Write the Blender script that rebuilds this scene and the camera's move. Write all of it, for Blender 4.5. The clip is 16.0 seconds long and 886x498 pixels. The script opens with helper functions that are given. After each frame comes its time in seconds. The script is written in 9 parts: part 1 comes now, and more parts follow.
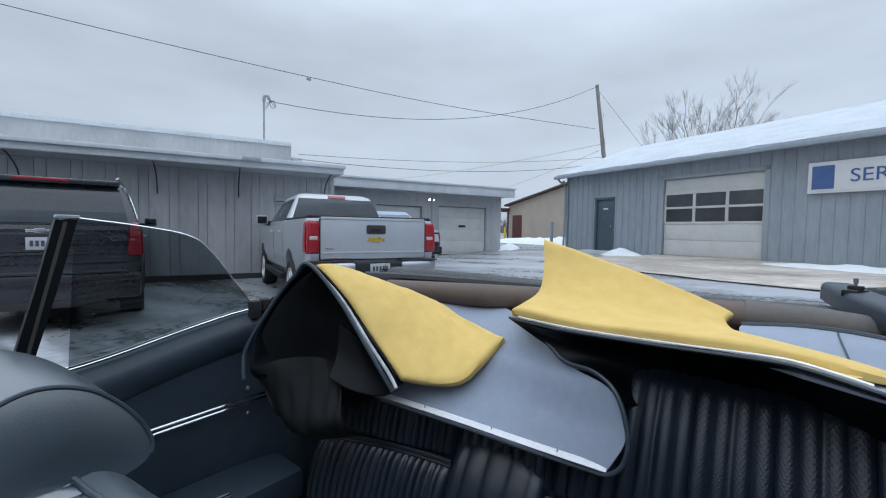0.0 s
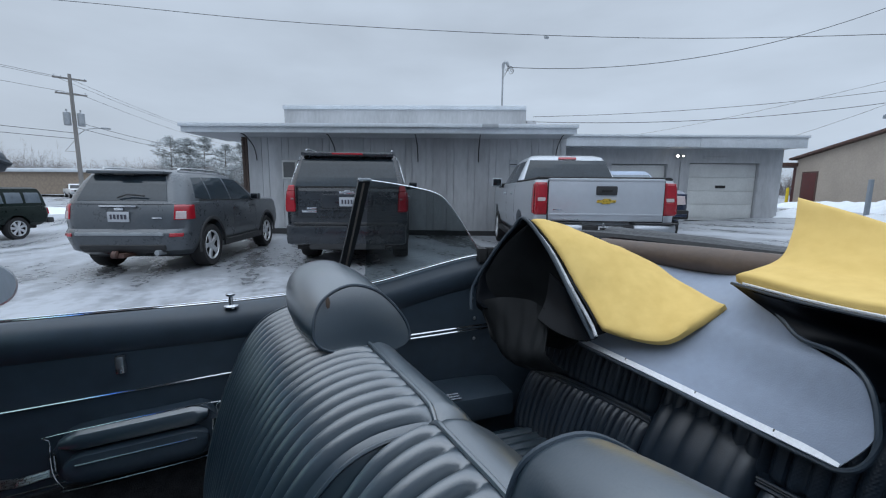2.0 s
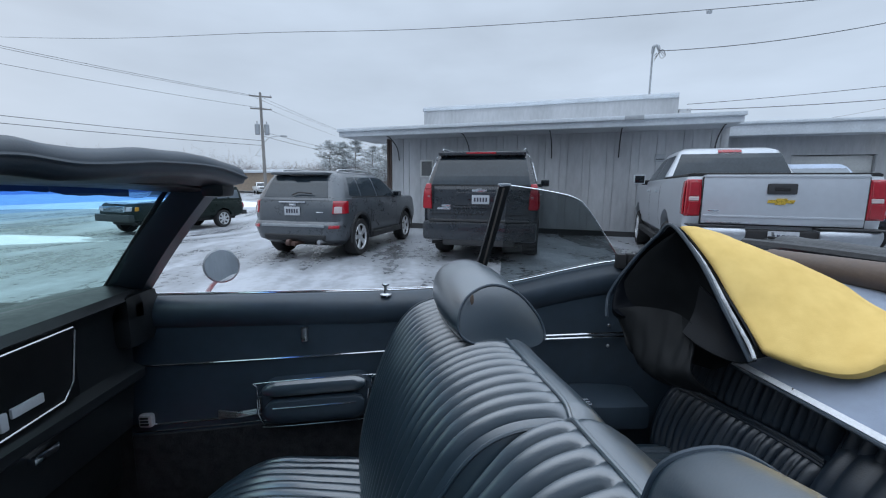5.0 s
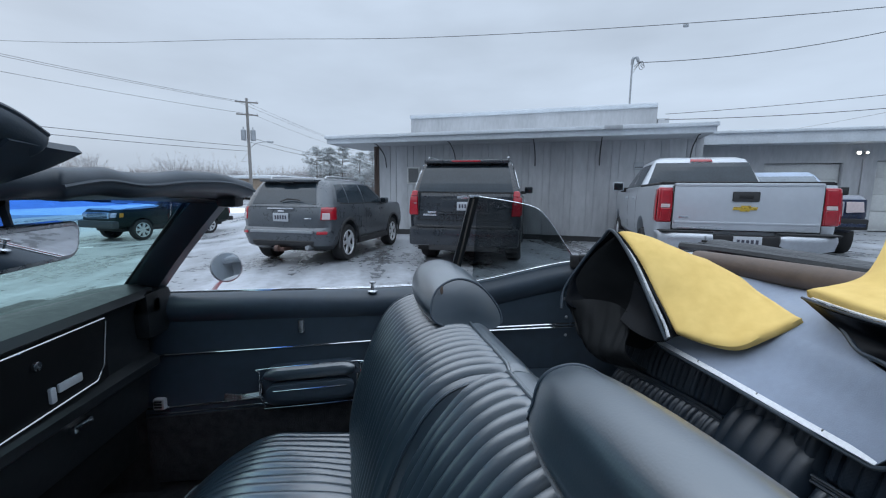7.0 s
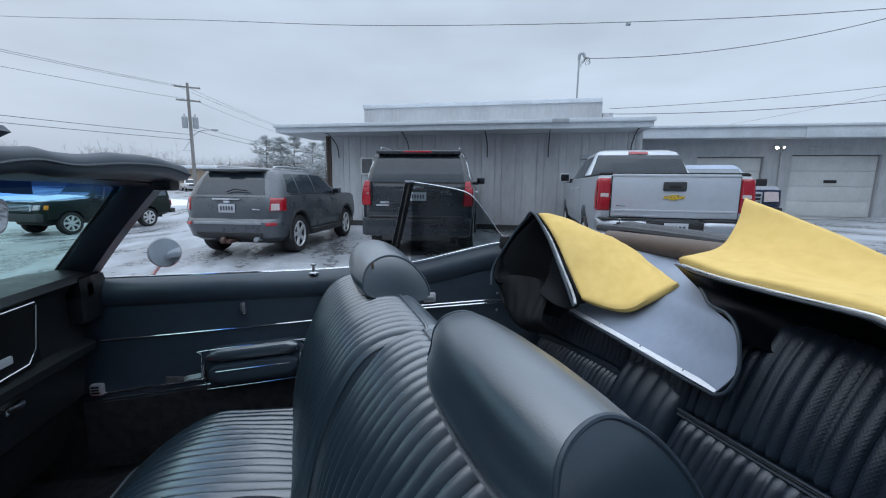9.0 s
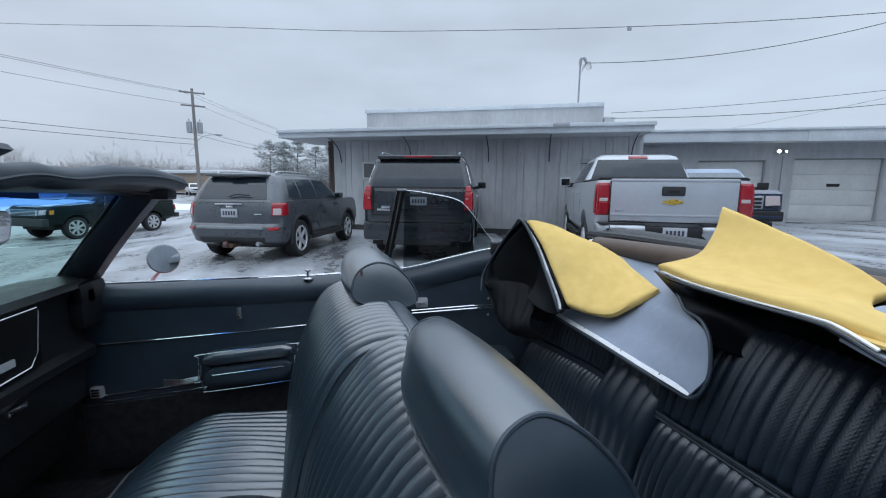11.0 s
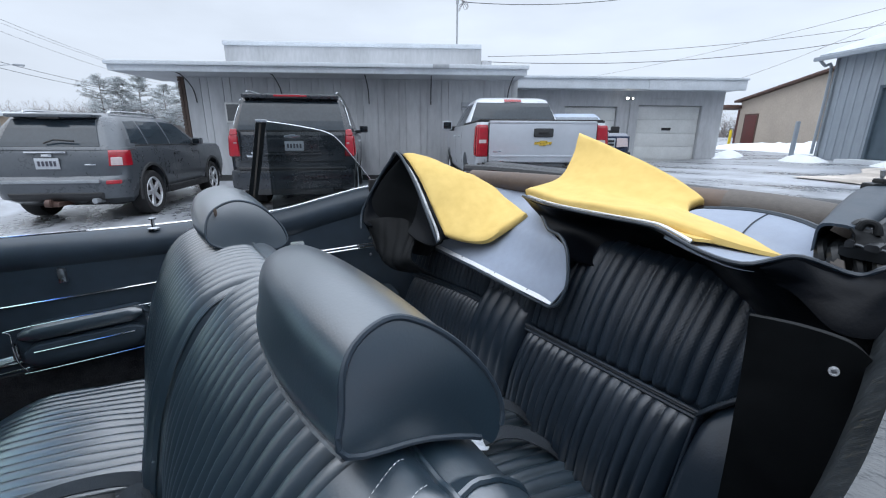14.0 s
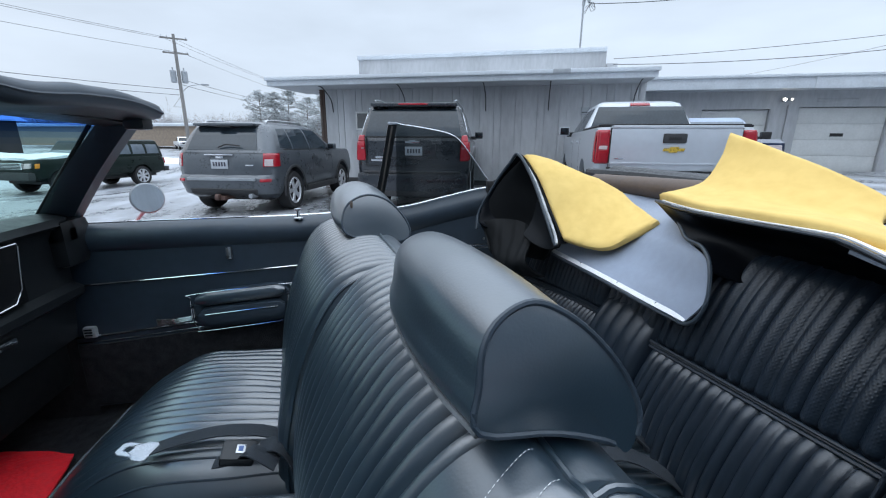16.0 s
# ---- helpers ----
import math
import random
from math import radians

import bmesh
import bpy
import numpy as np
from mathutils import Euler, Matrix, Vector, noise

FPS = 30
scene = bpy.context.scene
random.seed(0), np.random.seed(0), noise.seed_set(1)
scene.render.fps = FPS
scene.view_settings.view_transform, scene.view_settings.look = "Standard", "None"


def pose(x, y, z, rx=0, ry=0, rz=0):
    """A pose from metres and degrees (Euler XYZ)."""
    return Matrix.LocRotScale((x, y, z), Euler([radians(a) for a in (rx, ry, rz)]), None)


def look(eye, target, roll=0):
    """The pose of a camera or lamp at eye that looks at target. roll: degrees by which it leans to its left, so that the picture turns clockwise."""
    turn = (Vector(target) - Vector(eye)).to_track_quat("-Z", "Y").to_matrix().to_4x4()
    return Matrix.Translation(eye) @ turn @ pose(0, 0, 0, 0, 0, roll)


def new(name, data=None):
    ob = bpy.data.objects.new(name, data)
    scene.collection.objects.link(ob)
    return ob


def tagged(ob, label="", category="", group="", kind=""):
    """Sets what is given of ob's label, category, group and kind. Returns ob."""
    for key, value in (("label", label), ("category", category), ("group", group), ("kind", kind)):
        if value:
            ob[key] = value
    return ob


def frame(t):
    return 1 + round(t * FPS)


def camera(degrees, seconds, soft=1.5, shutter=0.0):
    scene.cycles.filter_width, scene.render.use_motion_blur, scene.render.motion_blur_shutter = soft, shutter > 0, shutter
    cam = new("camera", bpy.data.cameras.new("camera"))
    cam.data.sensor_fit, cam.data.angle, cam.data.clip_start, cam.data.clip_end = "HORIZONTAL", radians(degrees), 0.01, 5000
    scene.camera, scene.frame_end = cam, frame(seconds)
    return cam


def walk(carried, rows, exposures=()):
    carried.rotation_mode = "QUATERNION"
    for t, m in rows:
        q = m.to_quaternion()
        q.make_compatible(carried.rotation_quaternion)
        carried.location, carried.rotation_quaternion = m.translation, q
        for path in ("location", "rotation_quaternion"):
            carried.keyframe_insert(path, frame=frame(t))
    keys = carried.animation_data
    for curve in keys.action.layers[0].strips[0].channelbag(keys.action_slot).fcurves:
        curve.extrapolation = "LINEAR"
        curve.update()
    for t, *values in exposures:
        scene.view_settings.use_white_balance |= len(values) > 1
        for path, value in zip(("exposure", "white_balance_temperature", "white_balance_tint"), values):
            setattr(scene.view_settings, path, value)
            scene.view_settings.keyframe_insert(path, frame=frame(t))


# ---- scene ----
cam = camera(94.2, 16.0, soft=1.15)
EXPOSURE, SKY_LEVEL = 0.0, 1.0
PATH = [
    (0, (0.348, 0.2, 1.296), (-0.912, 1.75, 1.202), 0.9),
    (0.2, (0.366, 0.165, 1.292), (-0.982, 1.639, 1.17), 0.9),
    (0.5, (0.418, 0.125, 1.292), (-1.067, 1.457, 1.153), 1.1),
    (1, (0.471, 0.151, 1.294), (-1.21, 1.221, 1.119), 0.5),
    (1.5, (0.459, 0.169, 1.283), (-1.337, 1.021, 1.059), 0.6),
    (2, (0.463, 0.173, 1.286), (-1.4, 0.84, 0.996), 0.6),
    (2.5, (0.468, 0.18, 1.286), (-1.435, 0.686, 0.933), 0.5),
    (3, (0.474, 0.187, 1.29), (-1.453, 0.557, 0.907), 0.4),
    (3.5, (0.525, 0.136, 1.306), (-1.425, 0.378, 0.933), 0.3),
    (4, (0.517, 0.138, 1.312), (-1.449, 0.274, 0.971), 0.4),
    (4.5, (0.515, 0.136, 1.307), (-1.46, 0.201, 0.996), 0.4),
    (7, (0.718, 0.160, 1.328), (-1.258, 0.285, 1.046), 0.5),
    (7.5, (0.845, 0.272, 1.329), (-1.119, 0.497, 1.027), 0.6),
    (8, (0.841, 0.279, 1.332), (-1.110, 0.584, 1.013), 0.6),
    (8.5, (0.832, 0.221, 1.308), (-1.113, 0.558, 0.984), 0.6),
    (10.8, (0.853, 0.255, 1.319), (-1.106, 0.528, 1.028), 0.6),
    (11, (0.874, 0.264, 1.324), (-1.077, 0.579, 1.022), 0.5),
    (11.5, (0.969, 0.425, 1.307), (-0.922, 0.953, 0.923), 0.5),
    (12, (0.95, 0.455, 1.252), (-0.825, 1.233, 0.757), 0.5),
    (12.5, (0.899, 0.418, 1.247), (-0.772, 1.349, 0.664), 0.8),
    (13, (0.872, 0.363, 1.246), (-0.776, 1.319, 0.637), 0.7),
    (13.5, (0.867, 0.321, 1.272), (-0.821, 1.222, 0.691), 0.5),
    (14, (0.854, 0.309, 1.273), (-0.894, 1.116, 0.73), 0.3),
    (14.5, (0.841, 0.301, 1.254), (-0.955, 1.007, 0.729), 0.3),
    (15, (0.861, 0.271, 1.23), (-0.973, 0.874, 0.71), 0.3),
    (15.5, (0.856, 0.281, 1.249), (-1.017, 0.751, 0.728), 0.3),
    (16, (0.849, 0.278, 1.254), (-1.057, 0.603, 0.739), 0.3),
]
walk(cam, [(t, look(eye, target, roll)) for t, eye, target, roll in PATH], [(0.0, EXPOSURE - 0.1, 6500, 10), (2.2, EXPOSURE - 0.15, 6450, 10), (3.5, EXPOSURE, 6350, 10), (8.0, EXPOSURE, 6350, 10), (11.5, EXPOSURE - 0.03, 6450, 10), (12.0, EXPOSURE - 0.05, 6500, 10), (12.5, EXPOSURE + 0.12, 6550, 10), (13.5, EXPOSURE + 0.40, 6800, 13), (14.5, EXPOSURE + 0.35, 6600, 11), (16.0, EXPOSURE + 0.33, 6500, 10)])

# ---- light ----
world = bpy.data.worlds.new("overcast_sky")
scene.world = world
world.use_nodes = True
_wn, _wl = world.node_tree.nodes, world.node_tree.links
_sky = _wn.new("ShaderNodeTexSky")
_sky.sky_type, _sky.sun_disc = "NISHITA", False
_sky.sun_elevation, _sky.sun_rotation = radians(28), radians(200)
_sky.air_density, _sky.dust_density, _sky.ozone_density = 1.0, 5.0, 1.0
_tc = _wn.new("ShaderNodeTexCoord")
_sep = _wn.new("ShaderNodeSeparateXYZ")
_wl.new(_tc.outputs["Generated"], _sep.inputs[0])
_rise = _wn.new("ShaderNodeMapRange")
_rise.inputs["From Min"].default_value, _rise.inputs["From Max"].default_value = 0.0, 0.55
_wl.new(_sep.outputs["Z"], _rise.inputs["Value"])
_grad = _wn.new("ShaderNodeMixRGB")
_grad.inputs[1].default_value = (0.58, 0.68, 0.81, 1)
_grad.inputs[2].default_value = (0.62, 0.72, 0.85, 1)
_wl.new(_rise.outputs[0], _grad.inputs[0])
_map = _wn.new("ShaderNodeMapping")
_map.inputs["Scale"].default_value = (1.2, 1.2, 4.0)
_wl.new(_tc.outputs["Generated"], _map.inputs[0])
_cloud = _wn.new("ShaderNodeTexNoise")
_cloud.inputs["Scale"].default_value, _cloud.inputs["Detail"].default_value = 1.6, 5.0
_wl.new(_map.outputs[0], _cloud.inputs["Vector"])
_cr = _wn.new("ShaderNodeMapRange")
_cr.inputs["From Min"].default_value, _cr.inputs["From Max"].default_value = 0.3, 0.7
_cr.inputs["To Min"].default_value, _cr.inputs["To Max"].default_value = 0.86, 1.12
_wl.new(_cloud.outputs["Fac"], _cr.inputs["Value"])
_mul = _wn.new("ShaderNodeMixRGB")
_mul.blend_type = "MULTIPLY"
_mul.inputs[0].default_value = 1.0
_side = _wn.new("ShaderNodeVectorMath")
_side.operation = "DOT_PRODUCT"
_side.inputs[1].default_value = (0.6, 0.8, 0.0)
_wl.new(_tc.outputs["Generated"], _side.inputs[0])
_lean = _wn.new("ShaderNodeMath")
_lean.operation = "MULTIPLY_ADD"
_lean.inputs[1].default_value, _lean.inputs[2].default_value = 0.09, 0.955
_wl.new(_side.outputs["Value"], _lean.inputs[0])
_tone = _wn.new("ShaderNodeMath")
_tone.operation = "MULTIPLY"
_wl.new(_cr.outputs[0], _tone.inputs[0])
_wl.new(_lean.outputs[0], _tone.inputs[1])
_top = _wn.new("ShaderNodeMapRange")
_top.interpolation_type = "SMOOTHSTEP"
_top.inputs["From Min"].default_value, _top.inputs["From Max"].default_value = 0.36, 0.85
_top.inputs["To Min"].default_value, _top.inputs["To Max"].default_value = 1.0, 2.6
_wl.new(_sep.outputs["Z"], _top.inputs["Value"])
_dome = _wn.new("ShaderNodeMath")
_dome.operation = "MULTIPLY"
_wl.new(_tone.outputs[0], _dome.inputs[0])
_wl.new(_top.outputs[0], _dome.inputs[1])
_wl.new(_grad.outputs[0], _mul.inputs[1])
_wl.new(_dome.outputs[0], _mul.inputs[2])
_bg1 = _wn.new("ShaderNodeBackground")
_bg1.inputs["Strength"].default_value = SKY_LEVEL
_wl.new(_mul.outputs[0], _bg1.inputs["Color"])
_bg2 = _wn.new("ShaderNodeBackground")
_bg2.inputs["Strength"].default_value = 0.005
_wl.new(_sky.outputs[0], _bg2.inputs["Color"])
_add = _wn.new("ShaderNodeAddShader")
_wl.new(_bg1.outputs[0], _add.inputs[0])
_wl.new(_bg2.outputs[0], _add.inputs[1])
_wl.new(_add.outputs[0], _wn["World Output"].inputs["Surface"])

_sun = bpy.data.lights.new("sun", "SUN")
_sun.energy, _sun.angle, _sun.color = 0.45, radians(60), (0.95, 0.98, 1.0)
sun = new("sun", _sun)
sun.matrix_world = look((5, -6, 16), (0, 0, 0))


# ---- materials ----
def material(name, base, rough=0.5, metal=0.0, vary=0.12, scale=6.0, bump=0.0, bump_scale=60.0, coat=0.0, tone2=None,
             stretch=(1, 1, 1), spec=0.5, sheen=0.0, rough_vary=0.1, island=0.0, coat_rough=0.03, coat_ior=1.5, grain=0.0, grain_depth=0.15):
    m = bpy.data.materials.new(name)
    m.use_nodes = True
    n, l = m.node_tree.nodes, m.node_tree.links
    p = n["Principled BSDF"]
    p.inputs["Roughness"].default_value, p.inputs["Metallic"].default_value = rough, metal
    p.inputs["Coat Weight"].default_value, p.inputs["Specular IOR Level"].default_value = coat, spec
    p.inputs["Sheen Weight"].default_value, p.inputs["Coat Roughness"].default_value = sheen, coat_rough
    p.inputs["Coat IOR"].default_value = coat_ior
    co = n.new("ShaderNodeTexCoord")
    mp = n.new("ShaderNodeMapping")
    mp.inputs["Scale"].default_value = stretch
    l.new(co.outputs["Object"], mp.inputs[0])
    big = n.new("ShaderNodeTexNoise")
    big.inputs["Scale"].default_value, big.inputs["Detail"].default_value = scale, 4.0
    fine = n.new("ShaderNodeTexNoise")
    fine.inputs["Scale"].default_value, fine.inputs["Detail"].default_value = scale * 9, 3.0
    l.new(mp.outputs[0], big.inputs["Vector"])
    l.new(mp.outputs[0], fine.inputs["Vector"])
    mix = n.new("ShaderNodeMath")
    mix.operation = "MULTIPLY_ADD"
    mix.inputs[1].default_value = 0.45
    l.new(fine.outputs["Fac"], mix.inputs[0])
    half = n.new("ShaderNodeMath")
    half.operation = "MULTIPLY"
    half.inputs[1].default_value = 0.55
    l.new(big.outputs["Fac"], half.inputs[0])
    l.new(half.outputs[0], mix.inputs[2])
    ramp = n.new("ShaderNodeValToRGB")
    a = [c * (1 - vary) for c in base]
    b = [min(1.0, c * (1 + vary)) for c in (tone2 or base)]
    ramp.color_ramp.elements[0].color, ramp.color_ramp.elements[1].color = (*a, 1), (*b, 1)
    ramp.color_ramp.elements[0].position, ramp.color_ramp.elements[1].position = 0.36, 0.64
    l.new(mix.outputs[0], ramp.inputs[0])
    out = ramp.outputs[0]
    if island:
        oi = n.new("ShaderNodeObjectInfo")
        mr = n.new("ShaderNodeMapRange")
        mr.inputs["To Min"].default_value, mr.inputs["To Max"].default_value = 1 - island, 1 + island
        l.new(oi.outputs["Random"], mr.inputs["Value"])
        mu = n.new("ShaderNodeMixRGB")
        mu.blend_type = "MULTIPLY"
        mu.inputs[0].default_value = 1.0
        l.new(out, mu.inputs[1])
        l.new(mr.outputs[0], mu.inputs[2])
        out = mu.outputs[0]
    l.new(out, p.inputs["Base Color"])
    if rough_vary:
        rr = n.new("ShaderNodeMapRange")
        rr.inputs["From Min"].default_value, rr.inputs["From Max"].default_value = 0.35, 0.65
        rr.inputs["To Min"].default_value = max(0.02, rough - rough_vary)
        rr.inputs["To Max"].default_value = min(1.0, rough + rough_vary)
        l.new(mix.outputs[0], rr.inputs["Value"])
        l.new(rr.outputs[0], p.inputs["Roughness"])
    if bump:
        bt = n.new("ShaderNodeTexNoise")
        bt.inputs["Scale"].default_value, bt.inputs["Detail"].default_value = bump_scale, 4.0
        l.new(mp.outputs[0], bt.inputs["Vector"])
        bp = n.new("ShaderNodeBump")
        bp.inputs["Strength"].default_value, bp.inputs["Distance"].default_value = bump, 0.01
        l.new(bt.outputs["Fac"], bp.inputs["Height"])
        l.new(bp.outputs[0], p.inputs["Normal"])
        if grain:   # pebbled cells of embossed vinyl
            vo = n.new("ShaderNodeTexVoronoi")
            vo.feature = "SMOOTH_F1"
            vo.inputs["Scale"].default_value = grain
            l.new(mp.outputs[0], vo.inputs["Vector"])
            gb = n.new("ShaderNodeBump")
            gb.inputs["Strength"].default_value, gb.inputs["Distance"].default_value = grain_depth, 0.0006
            gb.invert = True
            l.new(vo.outputs["Distance"], gb.inputs["Height"])
            l.new(gb.outputs[0], p.inputs["Coat Normal"])
    return m


def glass(name, tint=(0.9, 0.95, 0.95), mix=0.12, rough=0.02):
    """A thin pane: clear to light, with a mirror share."""
    m = bpy.data.materials.new(name)
    m.use_nodes = True
    n, l = m.node_tree.nodes, m.node_tree.links
    n.remove(n["Principled BSDF"])
    tr = n.new("ShaderNodeBsdfTransparent")
    tr.inputs["Color"].default_value = (*tint, 1)
    gl = n.new("ShaderNodeBsdfGlossy")
    gl.inputs["Roughness"].default_value = rough
    lw = n.new("ShaderNodeLayerWeight")
    lw.inputs["Blend"].default_value = 0.5
    pw = n.new("ShaderNodeMath")
    pw.operation = "POWER"
    pw.inputs[1].default_value = 4.0
    l.new(lw.outputs["Facing"], pw.inputs[0])
    fr = n.new("ShaderNodeMapRange")
    fr.inputs["To Min"].default_value, fr.inputs["To Max"].default_value = 0.05, 0.75
    l.new(pw.outputs[0], fr.inputs["Value"])
    mx = n.new("ShaderNodeMixShader")
    l.new(fr.outputs[0], mx.inputs[0])
    l.new(tr.outputs[0], mx.inputs[1])
    l.new(gl.outputs[0], mx.inputs[2])
    l.new(mx.outputs[0], n["Material Output"].inputs["Surface"])
    return m


def woven(name, base):
    """Vinyl embossed with a small diamond lattice."""
    m = material(name, base, 0.40, vary=0.2, scale=6, bump=0.05, bump_scale=300, spec=0.55, rough_vary=0.05)
    n, l = m.node_tree.nodes, m.node_tree.links
    p = n["Principled BSDF"]
    co = n.new("ShaderNodeTexCoord")
    height = None
    for turn in (35, -35):
        mp = n.new("ShaderNodeMapping")
        mp.inputs["Rotation"].default_value = (0, radians(turn), 0)
        l.new(co.outputs["Object"], mp.inputs[0])
        wv = n.new("ShaderNodeTexWave")
        wv.inputs["Scale"].default_value = 60.0
        l.new(mp.outputs[0], wv.inputs["Vector"])
        if height is None:
            height = wv.outputs["Fac"]
        else:
            mu = n.new("ShaderNodeMath")
            mu.operation = "MULTIPLY"
            l.new(height, mu.inputs[0])
            l.new(wv.outputs["Fac"], mu.inputs[1])
            height = mu.outputs[0]
    bp = n.new("ShaderNodeBump")
    bp.inputs["Strength"].default_value, bp.inputs["Distance"].default_value = 0.3, 0.0012
    l.new(height, bp.inputs["Height"])
    l.new(bp.outputs[0], p.inputs["Normal"])
    return m


BLACK_VINYL = material("black_vinyl", (0.021, 0.034, 0.049), 0.45, vary=0.2, scale=3, bump=0.05, bump_scale=420, spec=0.6, rough_vary=0.05, coat=0.0)
SEAT_VINYL = material("worn_seat_vinyl", (0.011, 0.027, 0.042), 0.42, vary=0.10, scale=5, bump=0.035, bump_scale=200, spec=0.6, rough_vary=0.05, coat=1.0, coat_rough=0.31, coat_ior=2.02, grain=420, grain_depth=0.22)
REAR_VINYL = material("rear_seat_vinyl", (0.009, 0.017, 0.028), 0.38, vary=0.2, scale=6, bump=0.07, bump_scale=300, spec=0.8, rough_vary=0.06)
WOVEN_VINYL = woven("embossed_rear_vinyl", (0.009, 0.017, 0.028))
PALE_WELT = material("scuffed_pale_welt", (0.42, 0.43, 0.45), 0.5, vary=0.5, scale=30)
# boot cover vinyl, its black deepened to carry the shade of the folds
SHADED_VINYL = material("shaded_black_vinyl", (0.003, 0.004, 0.006), 0.34, vary=0.2, scale=5, bump=0.05, bump_scale=200, spec=0.13, rough_vary=0.05)
WORN_WELT = material("worn_welt", (0.10, 0.11, 0.12), 0.5, vary=0.4, scale=25)
CRINKLED_VINYL = material("crinkled_vinyl", (0.019, 0.024, 0.028), 0.34, vary=0.25, scale=6, bump=0.7, bump_scale=52, stretch=(0.7, 1.3, 0.7), spec=1.0, coat=0.3, coat_rough=0.3)
# dull black trim; its near-black colour also paints shade into hollows and recesses
DULL_SHADE_VINYL = material("dull_shaded_vinyl", (0.006, 0.007, 0.008), 0.55, vary=0.3, scale=4, bump=0.05, bump_scale=300, spec=0.15)
SATIN_BLACK = material("satin_black_plastic", (0.009, 0.011, 0.013), 0.38, vary=0.2, scale=5, bump=0.05, bump_scale=400)
CARPET = material("black_carpet", (0.035, 0.035, 0.039), 0.95, vary=0.4, scale=30, bump=0.9, bump_scale=400, spec=0.1)
CHROME = material("chrome", (0.75, 0.76, 0.78), 0.12, metal=1.0, vary=0.06, scale=20, rough_vary=0.05)
STEEL = material("brushed_steel", (0.55, 0.56, 0.58), 0.32, metal=1.0, vary=0.1, scale=30)
FOAM = material("yellow_foam", (0.68, 0.465, 0.15), 0.95, vary=0.04, scale=3.5, bump=0.12, bump_scale=500, spec=0.15, tone2=(0.72, 0.515, 0.185), sheen=0.05)
FLANNEL = material("grey_flannel_backing", (0.25, 0.292, 0.37), 0.75, vary=0.08, scale=6, bump=0.1, bump_scale=400, sheen=0.2)
WHITE_TAPE = material("white_welt", (0.75, 0.76, 0.78), 0.5, vary=0.12, scale=20)
BROWN_CLOTH = material("brown_vinyl_roll", (0.115, 0.082, 0.064), 0.6, vary=0.18, scale=5, bump=0.12, bump_scale=60)
GREY_CLOTH = material("grey_brown_top_cloth", (0.115, 0.102, 0.092), 0.7, vary=0.2, scale=12, bump=0.15, bump_scale=350)
FOLD_GREY = material("grey_top_lining", (0.19, 0.20, 0.215), 0.6, vary=0.15, scale=8, bump=0.1, bump_scale=80)
TOP_VINYL = material("folded_top_vinyl", (0.018, 0.020, 0.023), 0.42, vary=0.35, scale=8, bump=0.3, bump_scale=60)
RED_PAINT = material("red_car_paint", (0.37, 0.004, 0.011), 0.40, vary=0.06, scale=3, coat=0.2, rough_vary=0.04, coat_rough=0.08, spec=0.3)
WHITE_TRIM = material("white_boot_rail", (0.72, 0.74, 0.77), 0.35, vary=0.05, scale=10)
BELT_WEB = material("black_belt_webbing", (0.022, 0.029, 0.038), 0.7, vary=0.2, scale=30, bump=0.6, bump_scale=500)
DARK_SLOT = material("dark_rubber", (0.012, 0.012, 0.013), 0.7, vary=0.3, scale=20)
RUBBER = material("tyre_rubber", (0.018, 0.018, 0.019), 0.8, vary=0.35, scale=18, bump=0.3, bump_scale=90)
ALLOY = material("alloy_rim", (0.62, 0.63, 0.65), 0.38, metal=0.6, vary=0.15, scale=14)
JEEP_PAINT = material("dark_grey_metallic_paint", (0.075, 0.086, 0.098), 0.34, metal=0.3, vary=0.12, scale=3, coat=0.6)
BLACK_PAINT = material("black_metallic_paint", (0.013, 0.017, 0.023), 0.30, vary=0.2, scale=3, coat=0.7, coat_rough=0.08)
SILVER_PAINT = material("silver_metallic_paint", (0.50, 0.53, 0.57), 0.32, metal=0.35, vary=0.04, scale=1.5, coat=0.5, coat_rough=0.14, rough_vary=0.03)
BUMPER_CHROME = material("dulled_bumper_chrome", (0.42, 0.44, 0.47), 0.42, metal=0.8, vary=0.08, scale=3, rough_vary=0.0)
GREEN_PAINT = material("dark_green_paint", (0.006, 0.013, 0.011), 0.35, vary=0.2, scale=3, coat=0.05, spec=0.2)
BLUE_PAINT = material("blue_metallic_paint", (0.008, 0.018, 0.05), 0.3, metal=0.3, vary=0.15, scale=3, coat=0.8)
WHITE_PAINT = material("white_car_paint", (0.72, 0.73, 0.74), 0.35, vary=0.06, scale=4, coat=0.5)
FROSTED = material("frosted_blue_paint", (0.30, 0.36, 0.46), 0.5, vary=0.15, scale=3)
DARK_GLASS = material("dark_car_glass", (0.006, 0.009, 0.012), 0.06, vary=0.1, scale=4, rough_vary=0.02)
SHADE_GLASS = material("privacy_glass", (0.024, 0.035, 0.045), 0.06, vary=0.15, scale=3, rough_vary=0.02)
# pale base: frost on windscreens, a painted sky reflection on the topper's side glass
FROST_SHEEN_GLASS = material("frost_and_sheen_glass", (0.13, 0.155, 0.18), 0.15, vary=0.15, scale=6)
SMOKED_LENS = material("smoked_pink_lens", (0.30, 0.16, 0.17), 0.2, vary=0.1, scale=25, coat=0.5)
TONGUE = material("plated_belt_tongue", (0.50, 0.53, 0.58), 0.3, metal=0.0, vary=0.08, scale=30)
RED_LENS = material("red_lens", (0.33, 0.008, 0.018), 0.15, vary=0.15, scale=25, coat=0.8)
